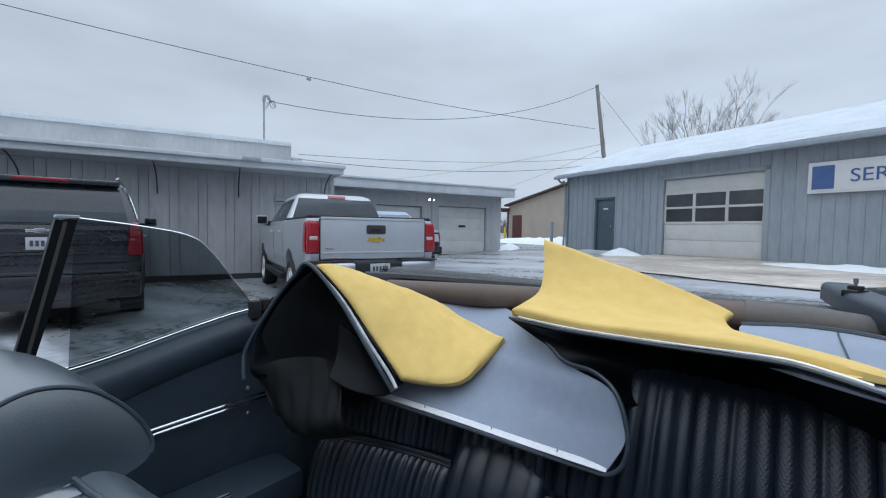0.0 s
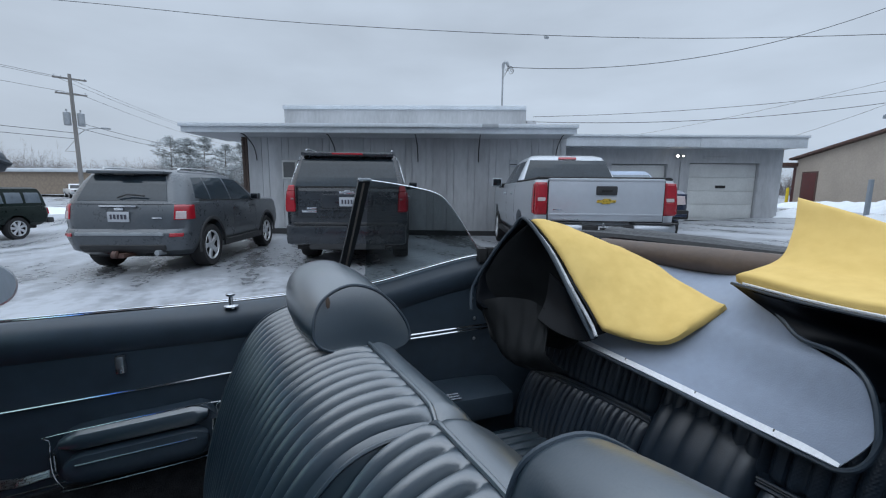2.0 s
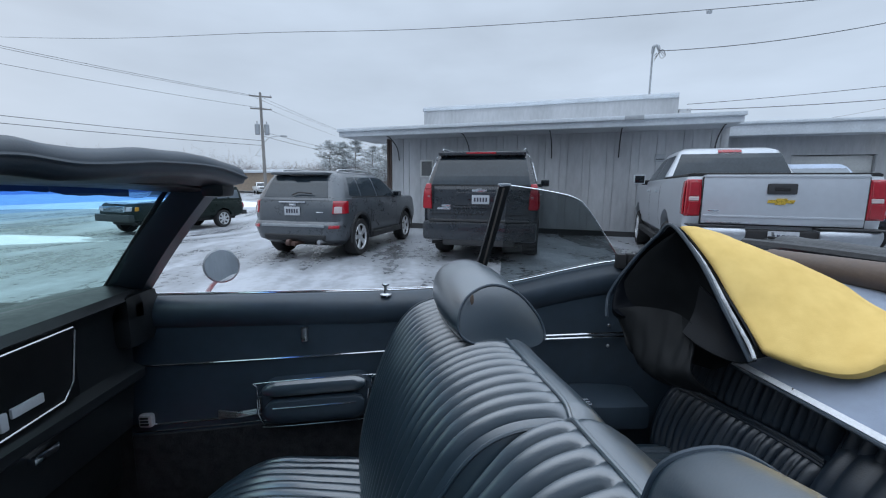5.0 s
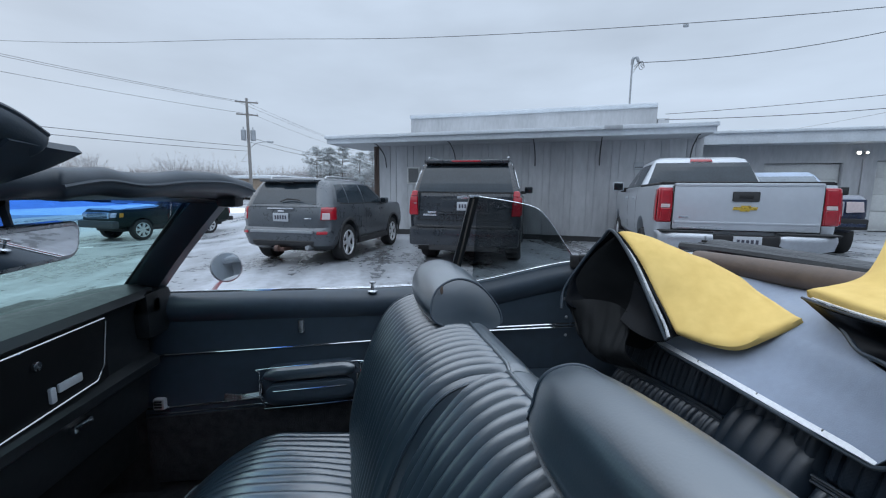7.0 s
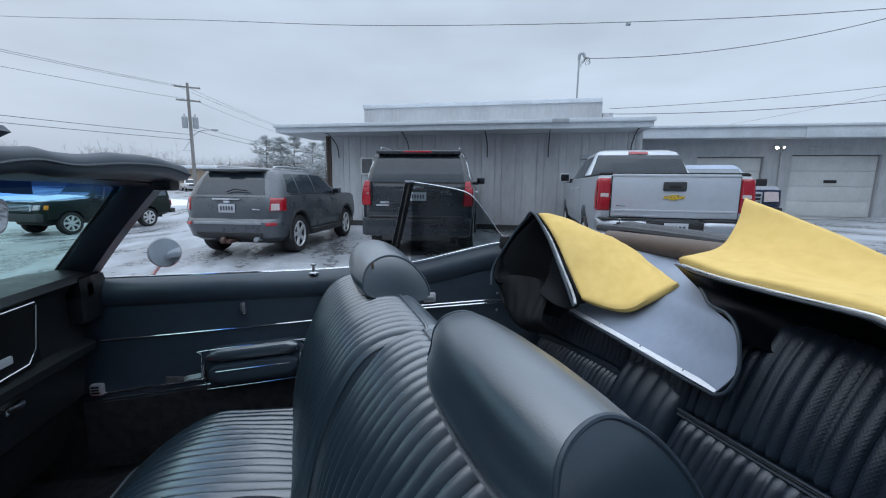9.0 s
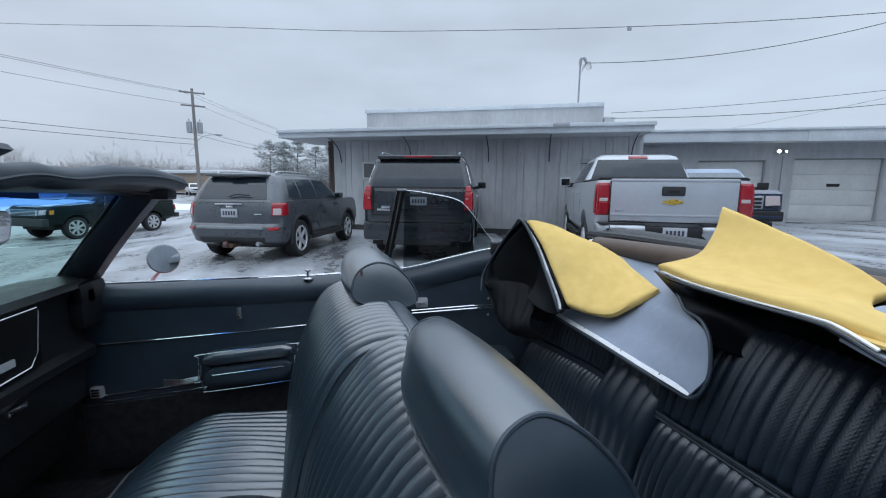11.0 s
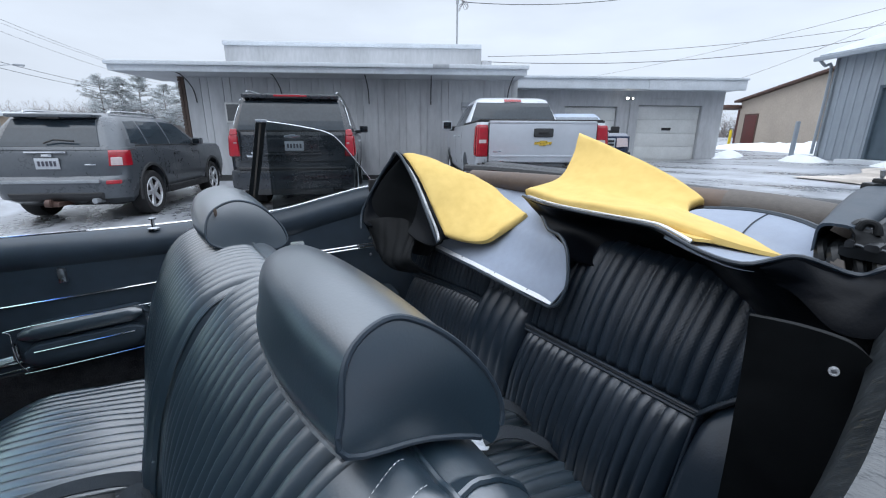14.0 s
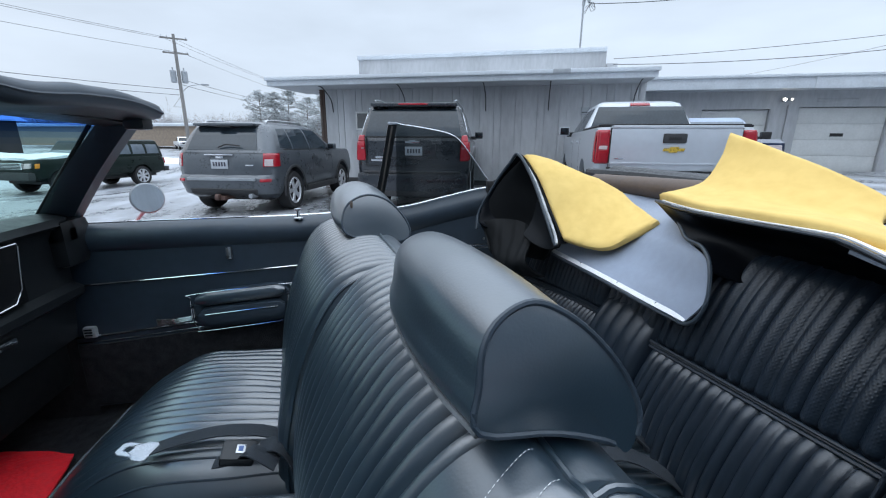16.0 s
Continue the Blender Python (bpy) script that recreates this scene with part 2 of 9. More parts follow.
CLEAR_LENS = material("clear_lens", (0.50, 0.42, 0.42), 0.15, vary=0.1, scale=25, coat=0.6)
AMBER_LENS = material("amber_lens", (0.75, 0.28, 0.03), 0.2, vary=0.1, scale=25)
BUMPER = material("grey_plastic_bumper", (0.03, 0.031, 0.033), 0.6, vary=0.2, scale=10, bump=0.2, bump_scale=200)
GOLD = material("gold_emblem", (0.75, 0.50, 0.08), 0.3, metal=0.7, vary=0.1, scale=30)
PLATE = material("plate_face", (0.42, 0.44, 0.47), 0.5, vary=0.08, scale=30)
INK = material("plate_ink", (0.05, 0.05, 0.07), 0.6, vary=0.1, scale=30)
GREY_SIDING = material("grey_painted_siding", (0.41, 0.42, 0.435), 0.6, vary=0.14, scale=1.2, bump=0.15, bump_scale=60, stretch=(1, 1, 0.25), island=0.05)
SERVICE_SIDING = material("blue_grey_metal_siding", (0.28, 0.32, 0.36), 0.45, vary=0.12, scale=1.0, bump=0.08, bump_scale=50, stretch=(1, 1, 0.25))
FASCIA = material("pale_metal_fascia", (0.54, 0.575, 0.61), 0.45, vary=0.10, scale=2, bump=0.05, bump_scale=40)
SOFFIT = material("soffit_boards", (0.44, 0.46, 0.48), 0.6, vary=0.12, scale=2)
WHITE_DOOR = material("white_garage_door", (0.56, 0.57, 0.56), 0.5, vary=0.08, scale=2, bump=0.06, bump_scale=60)
TEAL_DOOR = material("slate_blue_door", (0.07, 0.10, 0.125), 0.4, vary=0.12, scale=3)
TAN_SIDING = material("tan_siding", (0.40, 0.345, 0.29), 0.7, vary=0.1, scale=1, bump=0.1, bump_scale=40)
MAROON = material("maroon_door", (0.10, 0.025, 0.022), 0.5, vary=0.15, scale=5)
SHOP_DOOR = material("brown_overhead_door", (0.20, 0.115, 0.095), 0.6, vary=0.12, scale=3)
BROWN_TRIM = material("brown_trim", (0.09, 0.05, 0.04), 0.6, vary=0.15, scale=5)
DARK_TIMBER = material("dark_stained_timber", (0.045, 0.032, 0.034), 0.7, vary=0.25, scale=2, bump=0.2, bump_scale=30)
DARK_BRICK = material("dark_brick", (0.10, 0.072, 0.060), 0.85, vary=0.2, scale=3, bump=0.3, bump_scale=30)
BRICK_WALL = material("buff_brick", (0.27, 0.215, 0.165), 0.85, vary=0.2, scale=3, bump=0.3, bump_scale=30)
WOOD_POLE = material("weathered_wood_pole", (0.22, 0.21, 0.20), 0.85, vary=0.25, scale=6, bump=0.5, bump_scale=40, stretch=(1, 1, 0.1))
GALV = material("galvanised_metal", (0.34, 0.36, 0.38), 0.5, metal=0.6, vary=0.15, scale=10)
CABLE = material("cable_jacket", (0.075, 0.078, 0.085), 0.6, vary=0.2, scale=10)
SIGN_WHITE = material("sign_face", (0.68, 0.69, 0.70), 0.4, vary=0.05, scale=4)
SIGN_BLUE = material("sign_blue", (0.06, 0.12, 0.30), 0.4, vary=0.08, scale=4)
YELLOW_PAINT = material("yellow_bollard_paint", (0.70, 0.52, 0.02), 0.5, vary=0.12, scale=6)
# greyer base than SNOW, for the service building's roof
ROOF_SNOW = material("grey_roof_snow", (0.50, 0.54, 0.58), 0.7, vary=0.14, scale=1.2, bump=0.4, bump_scale=9, spec=0.3)
SNOW = material("old_snow", (0.74, 0.77, 0.80), 0.8, vary=0.08, scale=2.5, bump=0.6, bump_scale=9, spec=0.3)
BARK = material("bark", (0.17, 0.155, 0.145), 0.9, vary=0.3, scale=8, bump=0.6, bump_scale=30)
# pale tones hold frost and the haze of distance, painted into the twigs
TWIGS = material("frosted_hazed_twigs", (0.20, 0.19, 0.185), 0.9, vary=0.25, scale=3, tone2=(0.42, 0.43, 0.45))
NEEDLES = material("snowy_pine_needles", (0.12, 0.14, 0.125), 0.8, vary=0.3, scale=0.8, tone2=(0.56, 0.59, 0.61))
FAR_WOOD = material("far_bare_woodland", (0.22, 0.20, 0.195), 0.95, vary=0.2, scale=0.25)
RED_CLOTH = material("red_cloth", (0.80, 0.014, 0.024), 0.7, vary=0.12, scale=9, bump=0.4, bump_scale=80)
WINDOW_PANE = glass("quarter_window_glass", (0.32, 0.36, 0.37))
CLEAR_PANE = glass("windshield_glass", (0.70, 0.92, 0.86))
ROOM_DARK = material("dark_pane", (0.05, 0.055, 0.06), 0.12, vary=0.2, scale=3, coat=0.5)
MIRROR = material("mirror_face", (0.74, 0.76, 0.78), 0.02, metal=1.0, vary=0.01, scale=3, rough_vary=0.0)

LAMP = bpy.data.materials.new("flood_lamp_glow")
LAMP.use_nodes = True
LAMP.node_tree.nodes["Principled BSDF"].inputs["Emission Color"].default_value = (1.0, 0.93, 0.8, 1)
LAMP.node_tree.nodes["Principled BSDF"].inputs["Emission Strength"].default_value = 14.0


def lot_material():
    """Wet asphalt with refrozen slush: dark wet patches and pale icy crust, drawn out in wheel tracks."""
    m = bpy.data.materials.new("icy_asphalt")
    m.use_nodes = True
    n, l = m.node_tree.nodes, m.node_tree.links
    p = n["Principled BSDF"]
    co = n.new("ShaderNodeTexCoord")
    mp = n.new("ShaderNodeMapping")
    mp.inputs["Rotation"].default_value = (0, 0, radians(-68))
    mp.inputs["Scale"].default_value = (0.45, 1.7, 1)
    l.new(co.outputs["Object"], mp.inputs[0])
    a = n.new("ShaderNodeTexNoise")
    a.inputs["Scale"].default_value, a.inputs["Detail"].default_value, a.inputs["Roughness"].default_value = 0.50, 8.0, 0.66
    l.new(mp.outputs[0], a.inputs["Vector"])
    b = n.new("ShaderNodeTexNoise")
    b.inputs["Scale"].default_value, b.inputs["Detail"].default_value = 9.0, 6.0
    l.new(co.outputs["Object"], b.inputs["Vector"])
    add = n.new("ShaderNodeMath")
    add.operation = "MULTIPLY_ADD"
    add.inputs[1].default_value = 0.35
    l.new(b.outputs["Fac"], add.inputs[0])
    l.new(a.outputs["Fac"], add.inputs[2])
    ramp = n.new("ShaderNodeValToRGB")
    e = ramp.color_ramp.elements
    e[0].position, e[0].color = 0.50, (0.085, 0.088, 0.093, 1)
    e[1].position, e[1].color = 0.78, (0.40, 0.42, 0.455, 1)
    k = e.new(0.62)
    k.color = (0.20, 0.21, 0.225, 1)
    l.new(add.outputs[0], ramp.inputs[0])
    l.new(ramp.outputs[0], p.inputs["Base Color"])
    rr = n.new("ShaderNodeMapRange")
    rr.inputs["From Min"].default_value, rr.inputs["From Max"].default_value = 0.55, 0.78
    rr.inputs["To Min"].default_value, rr.inputs["To Max"].default_value = 0.20, 0.50
    l.new(add.outputs[0], rr.inputs["Value"])
    l.new(rr.outputs[0], p.inputs["Roughness"])
    bp = n.new("ShaderNodeBump")
    bp.inputs["Strength"].default_value, bp.inputs["Distance"].default_value = 0.35, 0.03
    l.new(add.outputs[0], bp.inputs["Height"])
    l.new(bp.outputs[0], p.inputs["Normal"])
    return m


LOT = lot_material()
SAND = material("wet_sanded_ice", (0.34, 0.285, 0.235), 0.45, vary=0.25, scale=0.7, bump=0.3, bump_scale=8, tone2=(0.56, 0.51, 0.46), stretch=(0.6, 1.6, 1))


# ---- shape helpers ----
def finish(bm, smooth=35):
    bmesh.ops.remove_doubles(bm, verts=bm.verts, dist=1e-5)
    bmesh.ops.recalc_face_normals(bm, faces=bm.faces)
    me = bpy.data.meshes.new("mesh")
    bm.to_mesh(me)
    bm.free()
    if smooth:
        me.polygons.foreach_set("use_smooth", [True] * len(me.polygons))
        me.set_sharp_from_angle(angle=radians(smooth))
    return me


def part(name, bm, mat, parent=None, label="", smooth=35):
    """Links a bmesh (or a mesh) as one object, under its thing where one is given."""
    me = bm if isinstance(bm, bpy.types.Mesh) else finish(bm, smooth)
    me.materials.clear()
    me.materials.append(mat)
    ob = new(name, me)
    ob.parent = parent
    if label:
        ob["label"] = label
    return ob


def thing(name, label, category, group="", kind="", at=None):
    return tagged(new(name), label, category, group, kind) if at is None else tagged(placed(new(name), at), label, category, group, kind)


def placed(ob, m):
    ob.matrix_world = m
    return ob


def box(bm, x0, x1, y0, y1, z0, z1, bevel=0.0, m=None):
    r = bmesh.ops.create_cube(bm, size=1.0)
    vs = r["verts"]
    for v in vs:
        v.co = Vector(((x0 + x1) / 2 + v.co.x * (x1 - x0), (y0 + y1) / 2 + v.co.y * (y1 - y0), (z0 + z1) / 2 + v.co.z * (z1 - z0)))
    if bevel:
        es = list({e for v in vs for e in v.link_edges})
        g = bmesh.ops.bevel(bm, geom=es, offset=bevel, segments=2, affect="EDGES", profile=0.6)
        vs = list({v for f in g["faces"] for v in f.verts} | {v for v in vs if v.is_valid})
    if m is not None:
        for v in vs:
            v.co = m @ v.co
    return bm


def boxed(*args, **kw):
    return box(bmesh.new(), *args, **kw)


def spline(pts, n, closed=False):
    """n points along a Catmull-Rom curve through pts."""
    pts = [Vector(p) for p in pts]
    k = len(pts)
    segs = k if closed else k - 1
    out = []
    for i in range(n):
        u = i * segs / (n if closed else n - 1)
        s = min(int(u), segs - 1)
        f = u - s
        if closed:
            a, b, c, d = (pts[(s + j) % k] for j in (-1, 0, 1, 2))
        else:
            a, b, c, d = pts[max(s - 1, 0)], pts[s], pts[s + 1], pts[min(s + 2, k - 1)]
        out.append(0.5 * ((2 * b) + (c - a) * f + (2 * a - 5 * b + 4 * c - d) * f * f + (3 * b - a - 3 * c + d) * f ** 3))
    return out


def loft(bm, rings, closed=True, caps=True):
    vs = [[bm.verts.new(p) for p in r] for r in rings]
    n = len(vs[0])
    for a, b in zip(vs, vs[1:]):
        for i in range(n if closed else n - 1):
            j = (i + 1) % n
            bm.faces.new((a[i], a[j], b[j], b[i]))
    if caps and closed:
        bm.faces.new(vs[0][::-1])
        bm.faces.new(vs[-1])
    return vs


def tube(bm, pts, r, sides=8, n=0, caps=True, closed=False, taper=None):
    """A round tube along pts; r is one radius, taper the end radius."""
    if n:
        pts = spline(pts, n, closed)
    pts = [Vector(p) for p in pts]
    rings = []
    up = Vector((0, 0, 1))
    for i, p in enumerate(pts):
        d = (pts[min(i + 1, len(pts) - 1)] - pts[max(i - 1, 0)])
        if closed:
            d = pts[(i + 1) % len(pts)] - pts[i - 1]
        d.normalize()
        side = d.cross(up)
        if side.length < 0.05:
            side = d.cross(Vector((0, 1, 0)))
        side.normalize()
        top = side.cross(d)
        rr = r if taper is None else r + (taper - r) * i / max(1, len(pts) - 1)
        rings.append([p + rr * (math.cos(2 * math.pi * k / sides) * side + math.sin(2 * math.pi * k / sides) * top) for k in range(sides)])
    if closed:
        rings.append(rings[0])
    loft(bm, rings, True, caps and not closed)
    return bm


def sheet(net, nu, nv, thick=0.004, lift=None):
    """A soft sheet with two faces through a small net of rows of points. lift(u, v) raises it along its normal, thick may be a function too."""
    deep = thick if callable(thick) else lambda u, v: thick
    rows = [spline(r, nu) for r in net]
    cols = [spline([r[i] for r in rows], nv) for i in range(nu)]
    g = [[cols[i][j] for i in range(nu)] for j in range(nv)]
    nor = [[None] * nu for _ in range(nv)]
    for j in range(nv):
        for i in range(nu):
            du = g[j][min(i + 1, nu - 1)] - g[j][max(i - 1, 0)]
            dv = g[min(j + 1, nv - 1)][i] - g[max(j - 1, 0)][i]
            q = du.cross(dv)
            nor[j][i] = q.normalized() if q.length > 1e-12 else Vector((0, 0, 1))
    bm = bmesh.new()
    top = [[None] * nu for _ in range(nv)]
    low = [[None] * nu for _ in range(nv)]
    for j in range(nv):
        for i in range(nu):
            u, v = i / (nu - 1), j / (nv - 1)
            h, t = lift(u, v) if lift else 0.0, deep(u, v)
            top[j][i] = bm.verts.new(g[j][i] + nor[j][i] * (h + t / 2))
            low[j][i] = bm.verts.new(g[j][i] - nor[j][i] * (t / 2 - (h if t < 0.012 else 0)))
    for j in range(nv - 1):
        for i in range(nu - 1):
            bm.faces.new((top[j][i], top[j][i + 1], top[j + 1][i + 1], top[j + 1][i]))
            bm.faces.new((low[j][i], low[j + 1][i], low[j + 1][i + 1], low[j][i + 1]))
    rim = [(0, i) for i in range(nu)] + [(j, nu - 1) for j in range(1, nv)] + [(nv - 1, i) for i in range(nu - 2, -1, -1)] + [(j, 0) for j in range(nv - 2, 0, -1)]
    for (a, b), (c, d) in zip(rim, rim[1:] + rim[:1]):
        bm.faces.new((top[a][b], low[a][b], low[c][d], top[c][d]))
    return bm


def lathe(bm, profile, sides=24, axis="X", caps=True):
    """Turns (radius, along) pairs round an axis through the origin."""
    rings = []
    for r, s in profile:
        ring = []
        for k in range(sides):
            a = 2 * math.pi * k / sides
            c, d = r * math.cos(a), r * math.sin(a)
            ring.append(Vector((s, c, d)) if axis == "X" else Vector((c, d, s)))
        rings.append(ring)
    loft(bm, rings, True, caps)
    return bm


def carve(ob, tools):
    """Cuts closed tool meshes out of an object's mesh."""
    cut = []
    for bm in tools:
        c = new("tool", finish(bm, 0))
        c.matrix_world = ob.matrix_world
        mod = ob.modifiers.new("cut", "BOOLEAN")
        mod.operation, mod.object, mod.solver = "DIFFERENCE", c, "EXACT"
        cut.append(c)
    bpy.context.view_layer.update()
    me = bpy.data.meshes.new_from_object(ob.evaluated_get(bpy.context.evaluated_depsgraph_get()))
    ob.modifiers.clear()
    old = ob.data
    ob.data = me
    bpy.data.meshes.remove(old)
    for c in cut:
        bpy.data.objects.remove(c)
    ob.data.polygons.foreach_set("use_smooth", [True] * len(ob.data.polygons))
    ob.data.set_sharp_from_angle(angle=radians(35))


def lettering(words, size, depth, mat, parent, m, name="lettering"):
    cu = bpy.data.curves.new("text", "FONT")
    cu.body, cu.size, cu.extrude, cu.align_x = words, size, depth, "CENTER"
    t = new("text", cu)
    bpy.context.view_layer.update()
    me = bpy.data.meshes.new_from_object(t.evaluated_get(bpy.context.evaluated_depsgraph_get()))
    bpy.data.objects.remove(t)
    me.transform(m)
    me.materials.clear()
    me.materials.append(mat)
    ob = new(name, me)
    ob.parent = parent
    return ob


# ---- ground ----
def on_plan(a, d, z=0.0):
    """A point by its distance along the office's front, its distance away from it, and its height."""
    return Vector((0.37 * a - 0.929 * d, 0.929 * a + 0.37 * d, z))


PLAN = Matrix(((0.37, -0.929, 0, 0), (0.929, 0.37, 0, 0), (0, 0, 1, 0), (0, 0, 0, 1)))   # local x along the front, local y away


def ground_height(x, y):
    a = 0.37 * x + 0.929 * y
    f = min(1.0, max(0.0, (a - 5) / 14))
    hollow = max(0.0, 1 - ((x + 15.3) ** 2 + (y + 9.6) ** 2) / 72) ** 2   # dip where the lot drains to the street
    return 0.55 * f * f * (3 - 2 * f) + 0.0095 * max(-35.0, min(0.0, x + 1.5)) - 0.36 * hollow


def build_ground():
    bm = bmesh.new()
    xs = [-1500, -600, -250, -120] + [-80 + 2 * i for i in range(26)] + [-28 + i for i in range(27)] + [2 * i for i in range(21)] + [90, 200, 600, 1500]
    ys = [-1500, -600, -250, -120] + [-60 + 2 * i for i in range(20)] + [-20 + i for i in range(19)] + [2 * i for i in range(41)] + [120, 250, 600, 1500]
    g = [[bm.verts.new((x, y, ground_height(x, y) + (0.03 * noise.noise(Vector((x, y, 0)) * 0.12) if abs(x) < 60 and y > 9 else 0))) for x in xs] for y in ys]
    for r, s in zip(g, g[1:]):
        for i in range(len(xs) - 1):
            bm.faces.new((r[i], r[i + 1], s[i + 1], s[i]))
    tagged(part("ground", bm, LOT), "wet asphalt lot with refrozen slush and ice", "ground", kind="structure")


build_ground()


def build_sanded_patch():
    """Sanded, trodden ice in front of the service building's garage door."""
    bm = bmesh.new()
    g = []
    for i in range(31):
        u = i / 30
        row = []
        for j in range(25):
            v = j / 24
            e = 1.0 + 0.12 * noise.noise(Vector((u * 5, v * 5, 2)))
            p = on_plan(10.5 + 9.5 * u + 0.5 * noise.noise(Vector((v * 6, 1, u * 3))), -9 + 19 * v * e)
            p.z = ground_height(p.x, p.y) + (0.03 * noise.noise(Vector((p.x, p.y, 0)) * 0.12) if p.y > 9 else 0) + 0.035
            row.append(bm.verts.new(p))
        g.append(row)
    for r, q in zip(g, g[1:]):
        for i in range(24):
            bm.faces.new((r[i], r[i + 1], q[i + 1], q[i]))
    tagged(part("sanded_ice", bm, SAND), "brown sanded slush in front of the garage door", "ground", kind="stuff")


build_sanded_patch()


def snow_bank(name, pts, width, height, label, seed=0):
    """A low ridge of ploughed snow along pts."""
    line = spline(pts, 24)
    rings = []
    for i, p in enumerate(line):
        d = (line[min(i + 1, 23)] - line[max(i - 1, 0)]).normalized()
        s = d.cross(Vector((0, 0, 1)))
        e = math.sin(math.pi * (i + 0.4) / 23.8)
        ring = []
        for k in range(11):
            u = k / 5 - 1
            q = p + s * (u * width * (0.55 + 0.45 * e))
            lump = noise.noise(Vector((q.x, q.y, seed)) * 1.3) * 0.5 + noise.noise(Vector((q.x, q.y, seed)) * 3.7) * 0.3
            h = height * e * max(0.0, (1 - u * u)) * (0.8 + 0.7 * lump)
            q.z = ground_height(q.x, q.y) + h - (0.04 if k in (0, 10) else 0)
            ring.append(q)
        rings.append(ring)
    bm = bmesh.new()
    loft(bm, rings, False, False)
    return tagged(part(name, bm, SNOW, smooth=60), label, "snow", kind="stuff")


# ---- the office and its garage wing ----
def build_office():
    root = thing("office_building", "single-storey grey panelled building with a flat overhanging roof", "building", at=PLAN)
    part("wall", boxed(-5.88, 3.4, 11.83, 22, -0.4, 2.86), GREY_SIDING, root)
    part("plinth", boxed(-5.86, 3.38, 11.81, 11.90, -0.3, 0.06), BUMPER, root, "dark base flashing")
    # vertical siding boards with battens between them
    x, k = -5.86, 0
    random.seed(3)
    while x < 3.36:
        w = 0.20 if k % 2 else 0.405
        part("siding_panel", boxed(x + 0.006, min(x + w, 3.39) - 0.006, 11.80, 11.84, 0.06, 2.84, 0.004), GREY_SIDING, root)
        x += w
        k += 1
    part("corner_brick", boxed(-6.02, -5.885, 11.80, 12.6, -0.3, 2.84), DARK_BRICK, root, "stacked dark brick pier at the corner")
    for i in range(34):
        part("brick", boxed(-6.035, -5.95, 11.775 - 0.012 * (i % 2), 11.86, 0.02 + i * 0.083, 0.09 + i * 0.083, 0.006), DARK_BRICK, root)
    # roof slab, fascia in two steps, gutter lip and soffit
    part("soffit", boxed(-7.1, 3.34, 10.85, 13, 2.72, 2.76), SOFFIT, root)
    part("roof", boxed(-7.15, 3.38, 10.83, 22, 2.77, 2.93, 0.01), FASCIA, root)
    part("fascia", boxed(-7.17, 3.40, 10.80, 10.86, 2.73, 2.90, 0.012), FASCIA, root)
    part("gutter", boxed(-7.20, 3.43, 10.72, 10.83, 2.87, 2.97, 0.02), FASCIA, root, "pale metal gutter edge")
    part("fascia_patch", boxed(0.93, 1.35, 10.70, 10.73, 2.86, 2.965, 0.006), GALV, root, "bent darker fascia piece")
    part("roof_snow", boxed(-7.1, 3.3, 10.95, 17, 2.95, 3.0, 0.02), SNOW, root, "thin layer of snow")
    for a in (-5.6, -3.25, -0.85, 0.9, 3.1):
        bm = bmesh.new()
        tube(bm, [(a, 11.79, 2.05), (a, 11.66, 2.42), (a, 11.2, 2.68), (a, 10.95, 2.72)], 0.015, 6, 10)
        part("bracket", bm, BUMPER, root, "curved iron roof bracket")
    part("upper_wall", boxed(-6.98, 3.06, 17.22, 22, 2.9, 4.52), GREY_SIDING, root)
    part("parapet", boxed(-7.02, 3.05, 17.15, 22.1, 4.5, 4.66, 0.015), FASCIA, root)
    part("roof_box", boxed(3.1, 3.5, 17.3, 18.2, 2.95, 4.1, 0.02), GREY_SIDING, root, "boxed roof duct")
    # stained streaks stay as a narrow board with its own weathering
    win = part("window", boxed(-4.86, -4.42, 11.765, 11.81, 1.52, 2.06, 0.008), WHITE_DOOR, root, "small white-framed window")
    part("pane", boxed(-4.81, -4.47, 11.755, 11.775, 1.57, 2.01), ROOM_DARK, win)
    vent = part("wall_vent", boxed(1.78, 2.02, 11.74, 11.81, 1.92, 2.12, 0.01), GALV, root)
    part("slat", boxed(1.80, 2.0, 11.73, 11.75, 1.98, 2.0), DARK_SLOT, vent)
    # service mast with its weatherhead on the roof
    mast = thing("service_mast", "thin galvanised electric service mast on the roof", "mast", at=PLAN)
    a0, d0 = 2.1, 17.6
    bm = bmesh.new()
    tube(bm, [(a0, d0, 3.0), (a0, d0, 6.25)], 0.035, 8)
    part("pipe", bm, GALV, mast)
    bm = bmesh.new()
    tube(bm, [(a0, d0, 6.2), (a0 + 0.02, d0 - 0.03, 6.42), (a0 + 0.14, d0 - 0.06, 6.44), (a0 + 0.2, d0 - 0.06, 6.3)], 0.06, 8, 9)
    part("weatherhead", bm, GALV, mast)
    for s in (0.0, 0.12, 0.2):
        bm = bmesh.new()
        tube(bm, [(a0 + 0.16, d0 - 0.06, 6.35), (a0 + 0.28 + s * 0.6, d0 - 0.1, 5.98 + s * 0.6), (a0 + 0.42, d0 - 0.1, 6.08), (a0 + 0.30, d0 - 0.1, 6.28), (a0 + 0.05, d0 - 0.05, 6.10 - s)], 0.009, 5, 20)
        part("drip_loop", bm, CABLE, mast)

    wing = thing("garage_wing", "grey garage wing with two white overhead doors", "building", at=PLAN)
    part("wall", boxed(3.4, 6.55, 17.0, 24, -0.1, 3.0), GREY_SIDING, wing)
